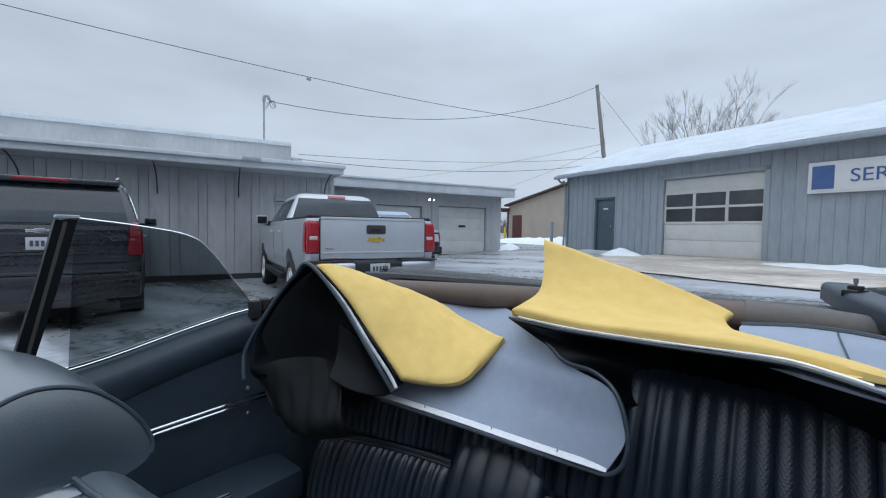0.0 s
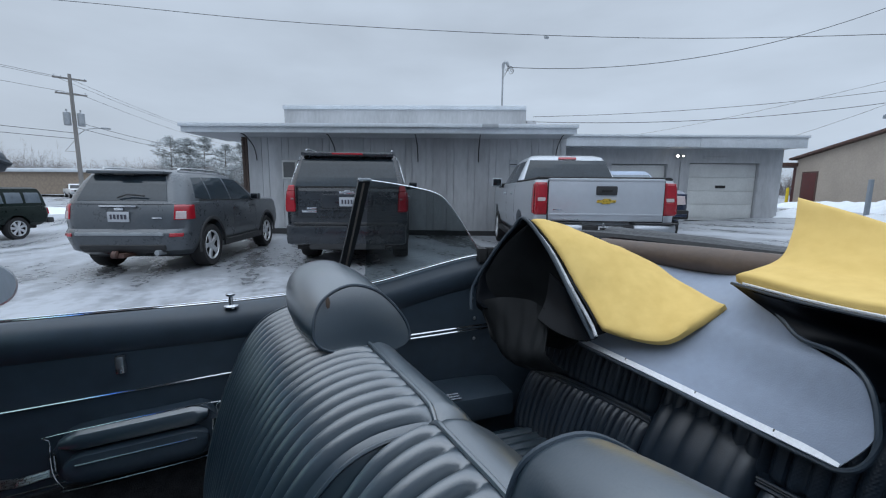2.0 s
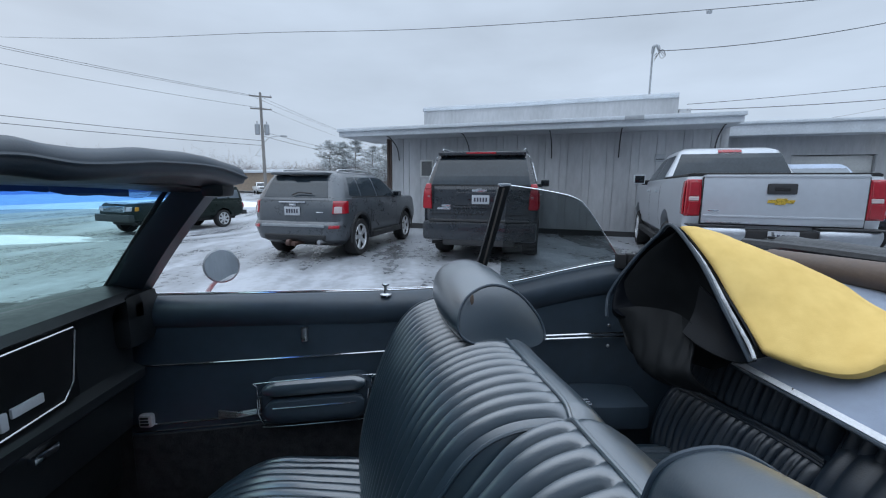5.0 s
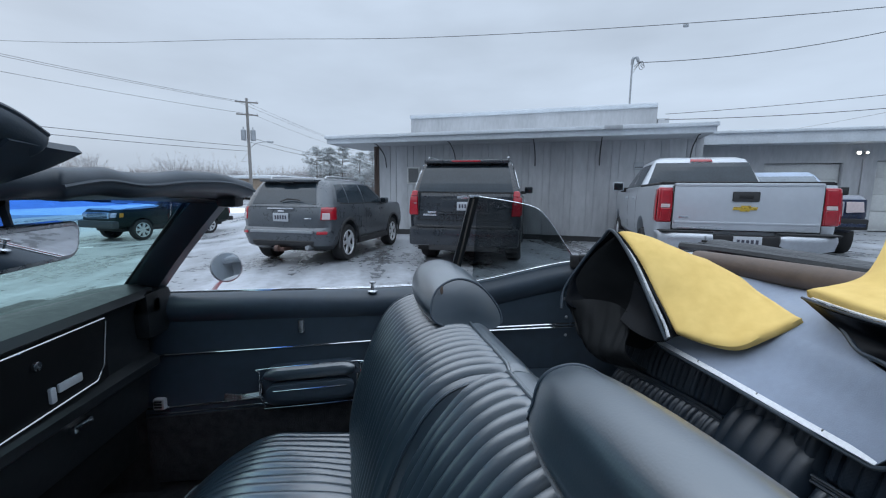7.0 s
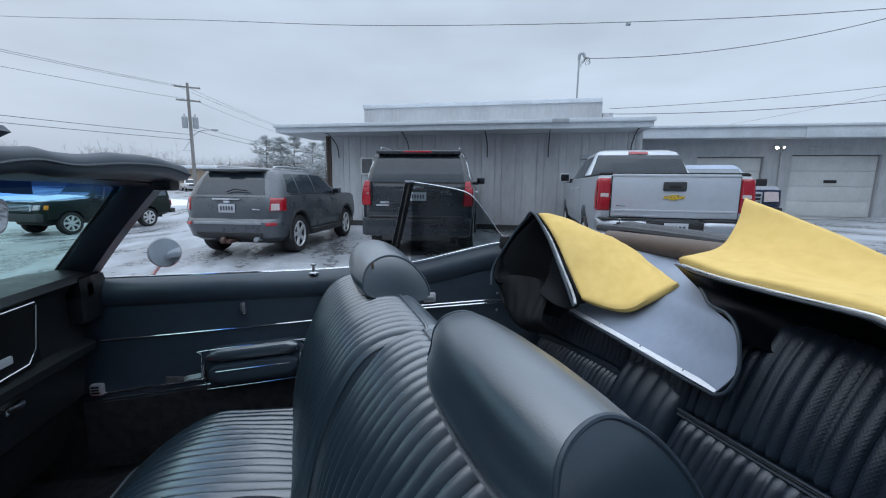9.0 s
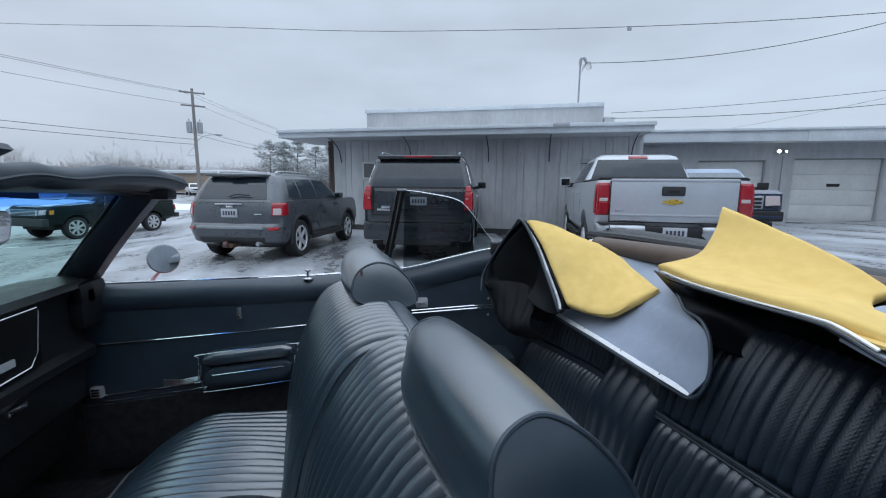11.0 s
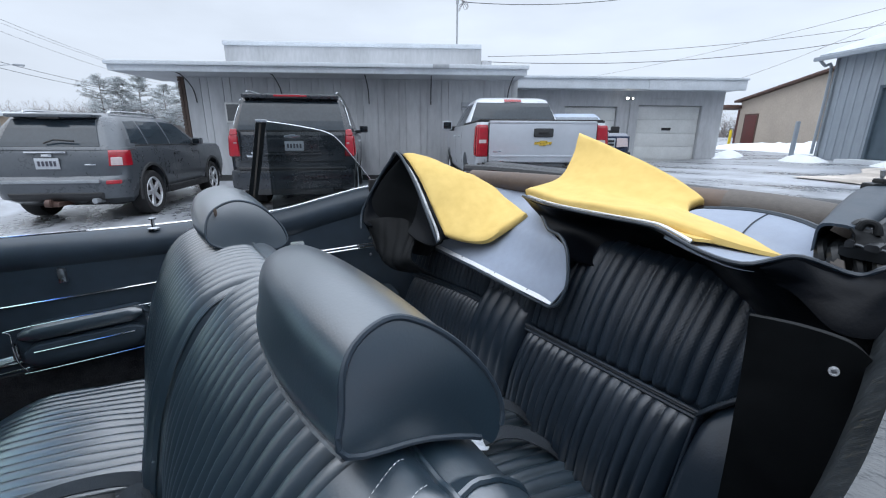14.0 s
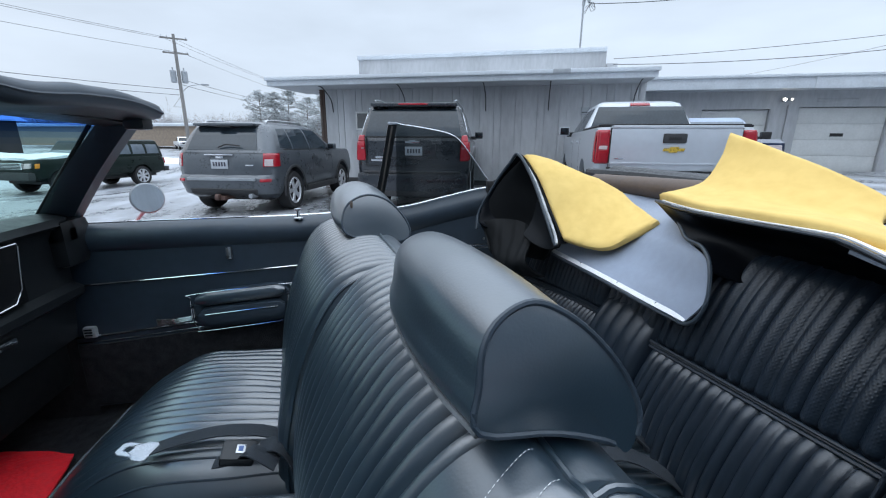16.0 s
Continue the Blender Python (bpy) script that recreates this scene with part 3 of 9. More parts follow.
    part("wall", boxed(8.82, 9.68, 17.0, 24, -0.1, 3.0), GREY_SIDING, wing)
    part("wall", boxed(12.46, 13.35, 17.0, 24, -0.1, 3.0), GREY_SIDING, wing)
    part("wall", boxed(6.55, 8.82, 17.0, 24, 2.36, 3.0), GREY_SIDING, wing)
    part("wall", boxed(9.68, 12.46, 17.0, 24, 2.42, 3.0), GREY_SIDING, wing)
    for a0, a1, top in ((6.57, 8.80, 2.34), (9.70, 12.44, 2.40)):
        door = part("garage_door", boxed(a0, a1, 17.16, 17.22, 0.1, top), WHITE_DOOR, wing, "white sectional overhead door")
        for i in range(4):
            h = (top - 0.2) / 4
            part("panel", boxed(a0 + 0.02, a1 - 0.02, 17.135, 17.165, 0.2 + i * h + 0.006, 0.2 + (i + 1) * h - 0.006, 0.01), WHITE_DOOR, door)
        part("handle", boxed((a0 + a1) / 2 - 0.2, (a0 + a1) / 2 + 0.2, 17.11, 17.14, 1.42, 1.53, 0.01), DARK_SLOT, door, "small dark window slot")
        part("jamb", boxed(a0 - 0.05, a0 + 0.01, 17.02, 17.2, 0.1, top + 0.04, 0.008), GREY_SIDING, wing)
        part("jamb", boxed(a1 - 0.01, a1 + 0.05, 17.02, 17.2, 0.1, top + 0.04, 0.008), GREY_SIDING, wing)
    part("downpipe", boxed(9.3, 9.36, 16.92, 16.99, 0.3, 2.5, 0.01), GREY_SIDING, wing)
    part("wall_plate", boxed(10.2, 11.4, 16.985, 17.0, 2.58, 2.70, 0.01), GREY_SIDING, wing, "faint painted-over sign board")
    part("roof", boxed(3.4, 13.5, 16.25, 24.3, 2.98, 3.32, 0.01), FASCIA, wing)
    part("fascia", boxed(3.38, 9.6, 16.18, 16.28, 2.97, 3.44, 0.015), FASCIA, wing)
    part("fascia", boxed(9.58, 13.56, 16.15, 16.28, 2.95, 3.36, 0.015), FASCIA, wing)
    part("drip_edge", boxed(3.38, 13.6, 16.10, 16.2, 3.33, 3.42, 0.015), FASCIA, wing)
    part("roof_snow", boxed(3.5, 13.4, 16.4, 23, 3.3, 3.46, 0.03), SNOW, wing)
    flood = thing("flood_light", "twin flood light glowing on the garage wall", "lamp", at=PLAN)
    part("bracket", boxed(9.12, 9.26, 16.9, 17.0, 2.6, 2.72, 0.01), GALV, flood)
    for dx in (-0.1, 0.12):
        bm = bmesh.new()
        lathe(bm, [(0.02, -0.06), (0.05, -0.04), (0.075, 0.05), (0.07, 0.055), (0.0, 0.055)], 14)
        bmesh.ops.transform(bm, matrix=pose(9.19 + dx, 16.86, 2.68, 0, 0, -100 + 140 * dx), verts=bm.verts)
        part("lamp_head", bm, GALV, flood)
        bm = bmesh.new()
        bmesh.ops.create_uvsphere(bm, u_segments=12, v_segments=8, radius=0.050 if dx < 0 else 0.028)
        bmesh.ops.transform(bm, matrix=pose(9.19 + dx, 16.80, 2.67), verts=bm.verts)
        part("bulb", bm, LAMP, flood)


build_office()


# ---- the service building ----
def build_service():
    root = thing("service_building", "blue-grey metal service building with a snowy gable roof", "building", at=PLAN)
    f, b = 15.2, 25.2            # front and back, along the plan's x
    part("wall", boxed(f, f + 0.2, 12.52, 14.28, 0.2, 3.93), SERVICE_SIDING, root)
    part("wall", boxed(f, f + 0.2, 9.40, 11.56, 0.2, 3.93), SERVICE_SIDING, root)
    part("wall", boxed(f, f + 0.2, -6, 6.05, 0.2, 3.93), SERVICE_SIDING, root)
    part("wall", boxed(f, f + 0.2, 11.56, 12.52, 2.74, 3.93), SERVICE_SIDING, root)
    part("wall", boxed(f, f + 0.2, 6.05, 9.40, 3.30, 3.93), SERVICE_SIDING, root)
    bm = bmesh.new()
    prof = [(f, 0.2), (b, 0.2), (b, 3.93), ((f + b) / 2, 5.62), (f, 3.93)]
    loft(bm, [[Vector((x, d, z)) for x, z in prof] for d in (14.08, 14.28)])
    part("gable_wall", bm, SERVICE_SIDING, root)
    # ribs of the metal sheets
    d = 14.2
    while d > -5:
        if not (11.5 < d < 12.58 or 6.0 < d < 9.46):
            part("sheet_rib", boxed(f - 0.02, f + 0.005, d - 0.03, d + 0.03, 0.42, 3.9, 0.008), SERVICE_SIDING, root)
        else:
            part("sheet_rib", boxed(f - 0.02, f + 0.005, d - 0.03, d + 0.03, 2.85 if d > 11 else 3.42, 3.9, 0.008), SERVICE_SIDING, root)
        d -= 0.305
    bm = bmesh.new()
    ridge = (f + b) / 2
    loft(bm, [[Vector((f - 0.45, d, 3.82)), Vector((ridge, d, 5.66)), Vector((b + 0.45, d, 3.82)), Vector((b + 0.45, d, 3.92)), Vector((ridge, d, 5.78)), Vector((f - 0.45, d, 3.92))] for d in (14.6, -7)])
    part("roof", bm, FASCIA, root)
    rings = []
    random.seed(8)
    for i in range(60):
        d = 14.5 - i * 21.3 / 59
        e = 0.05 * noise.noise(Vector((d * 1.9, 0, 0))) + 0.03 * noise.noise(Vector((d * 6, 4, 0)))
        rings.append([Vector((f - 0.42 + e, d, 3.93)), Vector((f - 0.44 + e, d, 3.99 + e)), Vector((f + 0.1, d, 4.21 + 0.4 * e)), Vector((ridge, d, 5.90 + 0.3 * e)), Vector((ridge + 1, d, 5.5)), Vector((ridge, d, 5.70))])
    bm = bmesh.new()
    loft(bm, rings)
    part("roof_snow", bm, ROOF_SNOW, root, "grey snow with a ragged edge", 50)
    part("gutter", boxed(f - 0.55, f - 0.43, -7, 14.62, 3.78, 3.92, 0.03), SERVICE_SIDING, root)
    bm = bmesh.new()
    tube(bm, [(f - 0.48, 14.4, 3.8), (f - 0.3, 14.36, 3.62), (f - 0.06, 14.33, 3.45), (f - 0.06, 14.33, 0.9), (f - 0.06, 14.33, 0.6)], 0.05, 8, 16)
    part("downpipe", bm, SERVICE_SIDING, root)
    part("side_post", boxed(f - 0.75, f - 0.62, 14.45, 14.55, 0.35, 1.75, 0.02), SERVICE_SIDING, root, "leaning grey post at the corner")
    door = part("door", boxed(f + 0.06, f + 0.1, 11.60, 12.48, 0.48, 2.70, 0.006), TEAL_DOOR, root, "slate-blue steel entry door")
    part("door_frame", boxed(f - 0.02, f + 0.1, 12.46, 12.56, 0.45, 2.80, 0.01), TEAL_DOOR, root)
    part("door_frame", boxed(f - 0.02, f + 0.1, 11.52, 11.62, 0.45, 2.80, 0.01), TEAL_DOOR, root)
    part("door_frame", boxed(f - 0.02, f + 0.1, 11.52, 12.56, 2.70, 2.80, 0.01), TEAL_DOOR, root)
    part("door_sign", boxed(f + 0.045, f + 0.06, 11.9, 12.15, 2.28, 2.34), SIGN_WHITE, door)
    part("door_handle", boxed(f + 0.0, f + 0.06, 11.66, 11.72, 1.45, 1.60, 0.01), STEEL, door)
    part("step", boxed(f - 0.7, f, 11.3, 12.8, 0.3, 0.50, 0.02), FASCIA, root)
    gd = part("garage_door", boxed(f + 0.12, f + 0.18, 6.08, 9.37, 0.45, 3.28), WHITE_DOOR, root, "white overhead door with a window band")
    for z0, z1 in ((0.5, 1.05), (1.06, 1.62), (2.82, 3.26)):
        part("panel", boxed(f + 0.09, f + 0.125, 6.1, 9.35, z0, z1, 0.012), WHITE_DOOR, gd)
    part("rail", boxed(f + 0.08, f + 0.125, 6.1, 9.35, 1.63, 1.72, 0.01), WHITE_DOOR, gd)
    part("rail", boxed(f + 0.08, f + 0.125, 6.1, 9.35, 2.19, 2.27, 0.01), WHITE_DOOR, gd)
    part("rail", boxed(f + 0.08, f + 0.125, 6.1, 9.35, 2.72, 2.82, 0.01), WHITE_DOOR, gd)
    for i in range(4):
        d = 6.1 + i * (9.35 - 6.1) / 3
        part("stile", boxed(f + 0.08, f + 0.125, d - 0.05, d + 0.05, 1.63, 2.8, 0.01), WHITE_DOOR, gd)
    for i in range(3):
        for z0, z1 in ((1.72, 2.19), (2.27, 2.72)):
            d = 6.1 + i * (9.35 - 6.1) / 3
            part("pane", boxed(f + 0.10, f + 0.12, d + 0.05, d + 1.03, z0, z1), ROOM_DARK, gd)
    part("jamb", boxed(f - 0.03, f + 0.12, 9.36, 9.50, 0.4, 3.42, 0.012), SERVICE_SIDING, root)
    part("jamb", boxed(f - 0.03, f + 0.12, 5.95, 6.09, 0.4, 3.42, 0.012), SERVICE_SIDING, root)
    part("lintel", boxed(f - 0.03, f + 0.12, 5.95, 9.50, 3.28, 3.42, 0.012), SERVICE_SIDING, root)
    sign = thing("service_sign", "white sign board with blue service lettering", "sign", at=PLAN)
    part("board", boxed(f - 0.13, f - 0.03, 1.0, 5.0, 2.47, 3.33, 0.02), SIGN_WHITE, sign)
    part("face", boxed(f - 0.145, f - 0.13, 1.06, 4.94, 2.53, 3.27, 0.006), SIGN_WHITE, sign)
    part("logo_block", boxed(f - 0.155, f - 0.145, 4.42, 4.90, 2.58, 3.22), SIGN_BLUE, sign, "plain blue logo square")
    # reads along the wall, towards the plan's lower y
    m = Matrix(((0, 0, -1, f - 0.155), (-1, 0, 0, 3.22), (0, 1, 0, 2.74), (0, 0, 0, 1)))
    lettering("SERVICE", 0.49, 0.006, SIGN_BLUE, sign, m)


build_service()


# ---- the tan building and the yard behind ----
def build_tan():
    root = thing("tan_building", "tan metal building with a brown-trimmed sloping roofline", "building", at=PLAN)
    f = 23.0
    bm = bmesh.new()
    prof = [(28.6, 0.3), (28.6, 3.45), (19.5, 5.1), (10, 3.4), (10, 0.3)]
    loft(bm, [[Vector((x, d, z)) for d, z in prof] for x in (f, f + 30)])
    part("wall", bm, TAN_SIDING, root)
    bm = bmesh.new()
    loft(bm, [[Vector((x, d, z)) for d, z in ((28.9, 3.42), (28.9, 3.55), (19.5, 5.25), (10, 3.55), (10, 3.42), (19.5, 5.12))] for x in (f - 0.35, f + 30)])
    part("roof", bm, BROWN_TRIM, root)
    part("door", boxed(f - 0.06, f + 0.02, 26.95, 27.95, 0.5, 2.52, 0.01), MAROON, root)
    part("door_frame", boxed(f - 0.04, f + 0.02, 26.85, 28.05, 0.5, 2.62, 0.01), BROWN_TRIM, root)
    part("porch_roof", boxed(f - 1.2, f + 2, 28.5, 30.4, 3.0, 3.25, 0.02), BROWN_TRIM, root)
    part("porch_back", boxed(f + 1.2, f + 1.3, 28.6, 30.4, 0.4, 3.0), MAROON, root)
    part("porch_post", boxed(f - 1.1, f - 0.95, 30.1, 30.3, 0.4, 3.0, 0.01), BROWN_TRIM, root)
    bol = thing("bollard", "yellow painted steel bollard beside the tan building", "bollard", at=PLAN)
    bm = bmesh.new()
    lathe(bm, [(0.09, 0.5), (0.09, 1.5), (0.06, 1.58), (0.0, 1.6)], 14, "Z")
    bmesh.ops.transform(bm, matrix=Matrix.Translation((f - 0.6, 28.35, 0)), verts=bm.verts)
    part("post", bm, YELLOW_PAINT, bol)


build_tan()
snow_bank("snow_bank", [on_plan(19.8, 27), on_plan(19.6, 22), on_plan(18.8, 17), on_plan(17.2, 14.8)], 1.5, 0.55, "ploughed heap of old snow in the yard", 1)
snow_bank("snow_bank", [on_plan(14.4, 14.6), on_plan(14.2, 12.9)], 0.5, 0.28, "snow heaped against the service building wall", 2)
snow_bank("snow_bank", [on_plan(14.5, 11.4), on_plan(14.3, 9.6)], 0.5, 0.30, "snow heaped against the service building wall", 3)
snow_bank("snow_bank", [on_plan(14.3, 5.9), on_plan(14.2, 1.0)], 0.5, 0.2, "snow heaped against the service building wall", 4)
snow_bank("snow_bank", [on_plan(13.3, 16.6), on_plan(14.4, 17.6), on_plan(15.5, 19.5)], 0.6, 0.26, "snow left at the garage corner", 5)
snow_bank("snow_bank", [Vector((-24, -30, 0)), Vector((-26, -18, 0)), Vector((-30, -8, 0))], 2.4, 0.45, "snow bank along the street edge", 6)
snow_bank("snow_bank", [Vector((-13, -36, 0)), Vector((-20, -29, 0)), Vector((-25.5, -22.5, 0)), Vector((-31, -16.5, 0))], 2.2, 1.05, "snow bank along the street edge", 7)


def build_snow_patch():
    """Trodden snow left lying on the lot beside the green truck."""
    bm = bmesh.new()
    g = []
    for i in range(25):
        row = []
        for j in range(41):
            u, v = i / 12 - 1, j / 20 - 1
            p = Vector((-8.6, -13.0, 0)) + Vector((0.66, 0.75, 0)) * (u * 2.2) + Vector((-0.75, 0.66, 0)) * (v * 4.6)
            edge = 1 - max(abs(u), abs(v)) ** 2.2 + 0.5 * noise.noise(p * 0.55) + 0.25 * noise.noise(p * 1.9)
            p.z = ground_height(p.x, p.y) + min(0.07, 0.10 * edge) + 0.012 * noise.noise(p * 2.5) - 0.012
            row.append(bm.verts.new(p))
        g.append(row)
    for r, q in zip(g, g[1:]):
        for i in range(40):
            bm.faces.new((r[i], r[i + 1], q[i + 1], q[i]))
    tagged(part("snow_patch", bm, SNOW, smooth=60), "patch of trodden snow on the icy lot", "snow", kind="stuff")


build_snow_patch()


def build_light_block():
    """An unseen plain wall, added on the driver's side to block low sky light."""
    root = thing("light_block_wall", "unseen plain wall added to block low sky light", "building", kind="structure")
    part("wall", boxed(7.2, 20, -16, 18, -0.2, 5.4), SERVICE_SIDING, root)
    part("roof", boxed(7.0, 20.3, -16.3, 18.3, 5.4, 5.65, 0.02), FASCIA, root)


build_light_block()


# ---- poles and wires ----
def build_pole(name, at, height, lean, label, arms=True):
    root = thing(name, label, "utility pole", at=pose(*at, *lean))
    bm = bmesh.new()
    tube(bm, [(0, 0, -0.3), (0, 0, height)], 0.17, 12, 6, taper=0.11)
    part("post", bm, WOOD_POLE, root)
    if arms:
        for z, w in ((height - 0.35, 1.0), (height - 1.5, 0.95)):
            part("cross_arm", boxed(-0.06, 0.06, -w, w, z - 0.06, z + 0.06, 0.01), WOOD_POLE, root)
            for s in (-0.9, -0.5, 0.9):
                bm = bmesh.new()
                lathe(bm, [(0.02, z + 0.06), (0.05, z + 0.1), (0.03, z + 0.14), (0.05, z + 0.18), (0.0, z + 0.22)], 10, "Z")
                bmesh.ops.translate(bm, vec=(0, s * w, 0), verts=bm.verts)
                part("insulator", bm, FASCIA, root)
        for s in (-0.42, 0.42):
            bm = bmesh.new()
            lathe(bm, [(0.2, height - 3.9), (0.24, height - 3.85), (0.24, height - 2.95), (0.2, height - 2.9), (0.06, height - 2.85), (0.05, height - 2.65)], 14, "Z")
            bmesh.ops.translate(bm, vec=(0, s, 0), verts=bm.verts)
            part("transformer", bm, GALV, root, "grey pole transformer")
        bm = bmesh.new()
        tube(bm, [(0, 0.1, height - 4.6), (0, 0.7, height - 4.1), (0, 1.7, height - 3.9)], 0.035, 6, 8)
        part("lamp_arm", bm, GALV, root)
        part("lamp_head", boxed(-0.12, 0.12, 1.6, 2.2, height - 3.98, height - 3.85, 0.03), GALV, root)
        bm = bmesh.new()
        tube(bm, [(0.0, -0.1, height - 5.0), (0.0, -0.75, height - 5.9)], 0.02, 5)
        tube(bm, [(0.0, -0.75, height - 5.9), (0.0, -0.1, height - 5.9)], 0.02, 5)
        part("bracket", bm, GALV, root)
    return root


UTIL = Vector((-41.0, -16.0, 0.0))
build_pole("utility_pole", (UTIL.x, UTIL.y, 0.0), 9.8, (0, 0, 22), "weathered wooden utility pole with transformers and street lamp")
YARD = Vector((-8.3, 28.9, 0.45))
build_pole("utility_pole", tuple(YARD), 10.95, (0, -7.2, 0), "leaning wooden utility pole behind the service building", False)


def wire(pts, r, label="black overhead cable", sag=0.0):
    a, b = Vector(pts[0]), Vector(pts[-1])
    line = spline(pts, 40) if len(pts) > 2 else [a.lerp(b, i / 39) - Vector((0, 0, sag * 4 * (i / 39) * (1 - i / 39))) for i in range(40)]
    bm = bmesh.new()
    tube(bm, line, r * 0.72, 5)
    return tagged(part("overhead_wire", bm, CABLE), label, "wire", "overhead wires")


POLE_TOP = Vector((-9.62, 28.85, 11.2))
MAST_TOP = on_plan(2.35, 17.55, 6.25)
OVERHEAD = "thin black overhead cable strung between poles"
wire([POLE_TOP, MAST_TOP], 0.020, OVERHEAD, 1.35)
_run = Vector((math.cos(radians(245)), math.sin(radians(245)), 0))
wire([Vector((-9.2, 28.8, 0)) + _run * s + Vector((0, 0, z)) for s, z in ((0.6, 8.2), (14, 8.2), (30, 9.2), (43, 10.6), (60, 12.35), (80, 15.0))], 0.021, OVERHEAD)
_p = Vector((-9.35, 28.85, 8.2)) + _run * 19
tagged(part("splice_clamp", boxed(_p.x - 0.05, _p.x + 0.05, _p.y - 0.1, _p.y + 0.1, _p.z + 0.13, _p.z + 0.26, 0.02), GALV), "small metal clamp on the overhead cable", "clamp")
wire([Vector((-9.2, 28.8, 8.2)), Vector((-9.15, 28.85, 9.3))], 0.012, OVERHEAD)
wire([Vector((-9.2, 28.8, 8.2)), Vector((-8.95, 28.85, 7.2))], 0.012, OVERHEAD)
_duct = on_plan(3.35, 17.3, 4.25)
wire([_duct, Vector((-8.95, 28.9, 6.4))], 0.014, OVERHEAD, 0.35)
wire([_duct - Vector((0, 0, 0.2)), Vector((-8.9, 28.9, 6.0))], 0.018, OVERHEAD, 0.55)
wire([Vector((-9.0, 28.9, 7.3)), Vector((-60, 40, 9.0))], 0.014, OVERHEAD, 1.0)
wire([Vector((-9.0, 28.9, 7.0)), Vector((-40, 45, 5.0))], 0.014, OVERHEAD, 1.0)
wire([POLE_TOP - Vector((0, 0, 0.2)), Vector((-3.7, 37.6, 1.4))], 0.014, "taut steel guy wire of the leaning pole")
for dz, dr in ((9.45, 0.0), (9.35, 0.5), (8.4, -0.4)):
    wire([Vector((-41.0 + dr, -16.0 - dr, dz)), Vector((-9.5, -35.8, dz + 0.6))], 0.018, OVERHEAD, 0.5)
    wire([Vector((-41.0 + dr, -16.0 - dr, dz)), Vector((-85, -10, dz + 0.2))], 0.018, OVERHEAD, 0.5)
for dz in (5.35, 4.9):
    wire([Vector((-41.0, -16.0, dz)), Vector((-9.5, -35.8, dz + 0.3))], 0.028, OVERHEAD, 0.3)
    wire([Vector((-41.0, -16.0, dz + 0.9)), Vector((-85, -10, dz + 2.2))], 0.028, OVERHEAD, 0.7)


# ---- trees and the far side of the street ----
def bare_tree(at, height, spread, label, seed, mat=TWIGS, limbs=9, depth=3):
    """A leafless tree: tapered trunk, limbs, branches and twigs."""
    rnd = random.Random(seed)
    root = tagged(new("bare_tree"), label, "tree", "bare trees")
    bm, tw = bmesh.new(), bmesh.new()
    top = Vector((0, 0, height * 0.55))
    tube(bm, [(0, 0, -0.2), (0.1, 0.05, height * 0.3), top], height * 0.014, 7, 5, taper=height * 0.008)

    def grow(p, d, length, r, level):
        mid = p + d * length * 0.5 + Vector((rnd.uniform(-1, 1), rnd.uniform(-1, 1), rnd.uniform(0, 1))) * length * 0.08
        end = p + d * length + Vector((0, 0, length * 0.12))
        tube(bm if level < 1 else tw, [p, mid, end], r, 4 if level else 6, 4, True, taper=r * 0.5)
        if level < depth:
            for _ in range(4 if level < 2 else 8):
                f = rnd.uniform(0.35, 1.0)
                q = p.lerp(end, f)
                dd = (d + Vector((rnd.uniform(-1, 1), rnd.uniform(-1, 1), rnd.uniform(-0.2, 0.8))) * 0.75).normalized()
                grow(q, dd, length * rnd.uniform(0.45, 0.62), r * 0.5, level + 1)
    for k in range(limbs):
        a = 2 * math.pi * k / limbs + rnd.uniform(-0.3, 0.3)
        f = rnd.uniform(0.45, 1.0)
        d = Vector((math.cos(a) * spread, math.sin(a) * spread, rnd.uniform(0.5, 1.3))).normalized()
        grow(Vector((0, 0, top.z * f)), d, height * 0.27, height * 0.0032, 0)
    part("trunk", bm, BARK, root)
    part("crown", tw, mat, root, "fine bare twigs")
    root.location = at
    return root


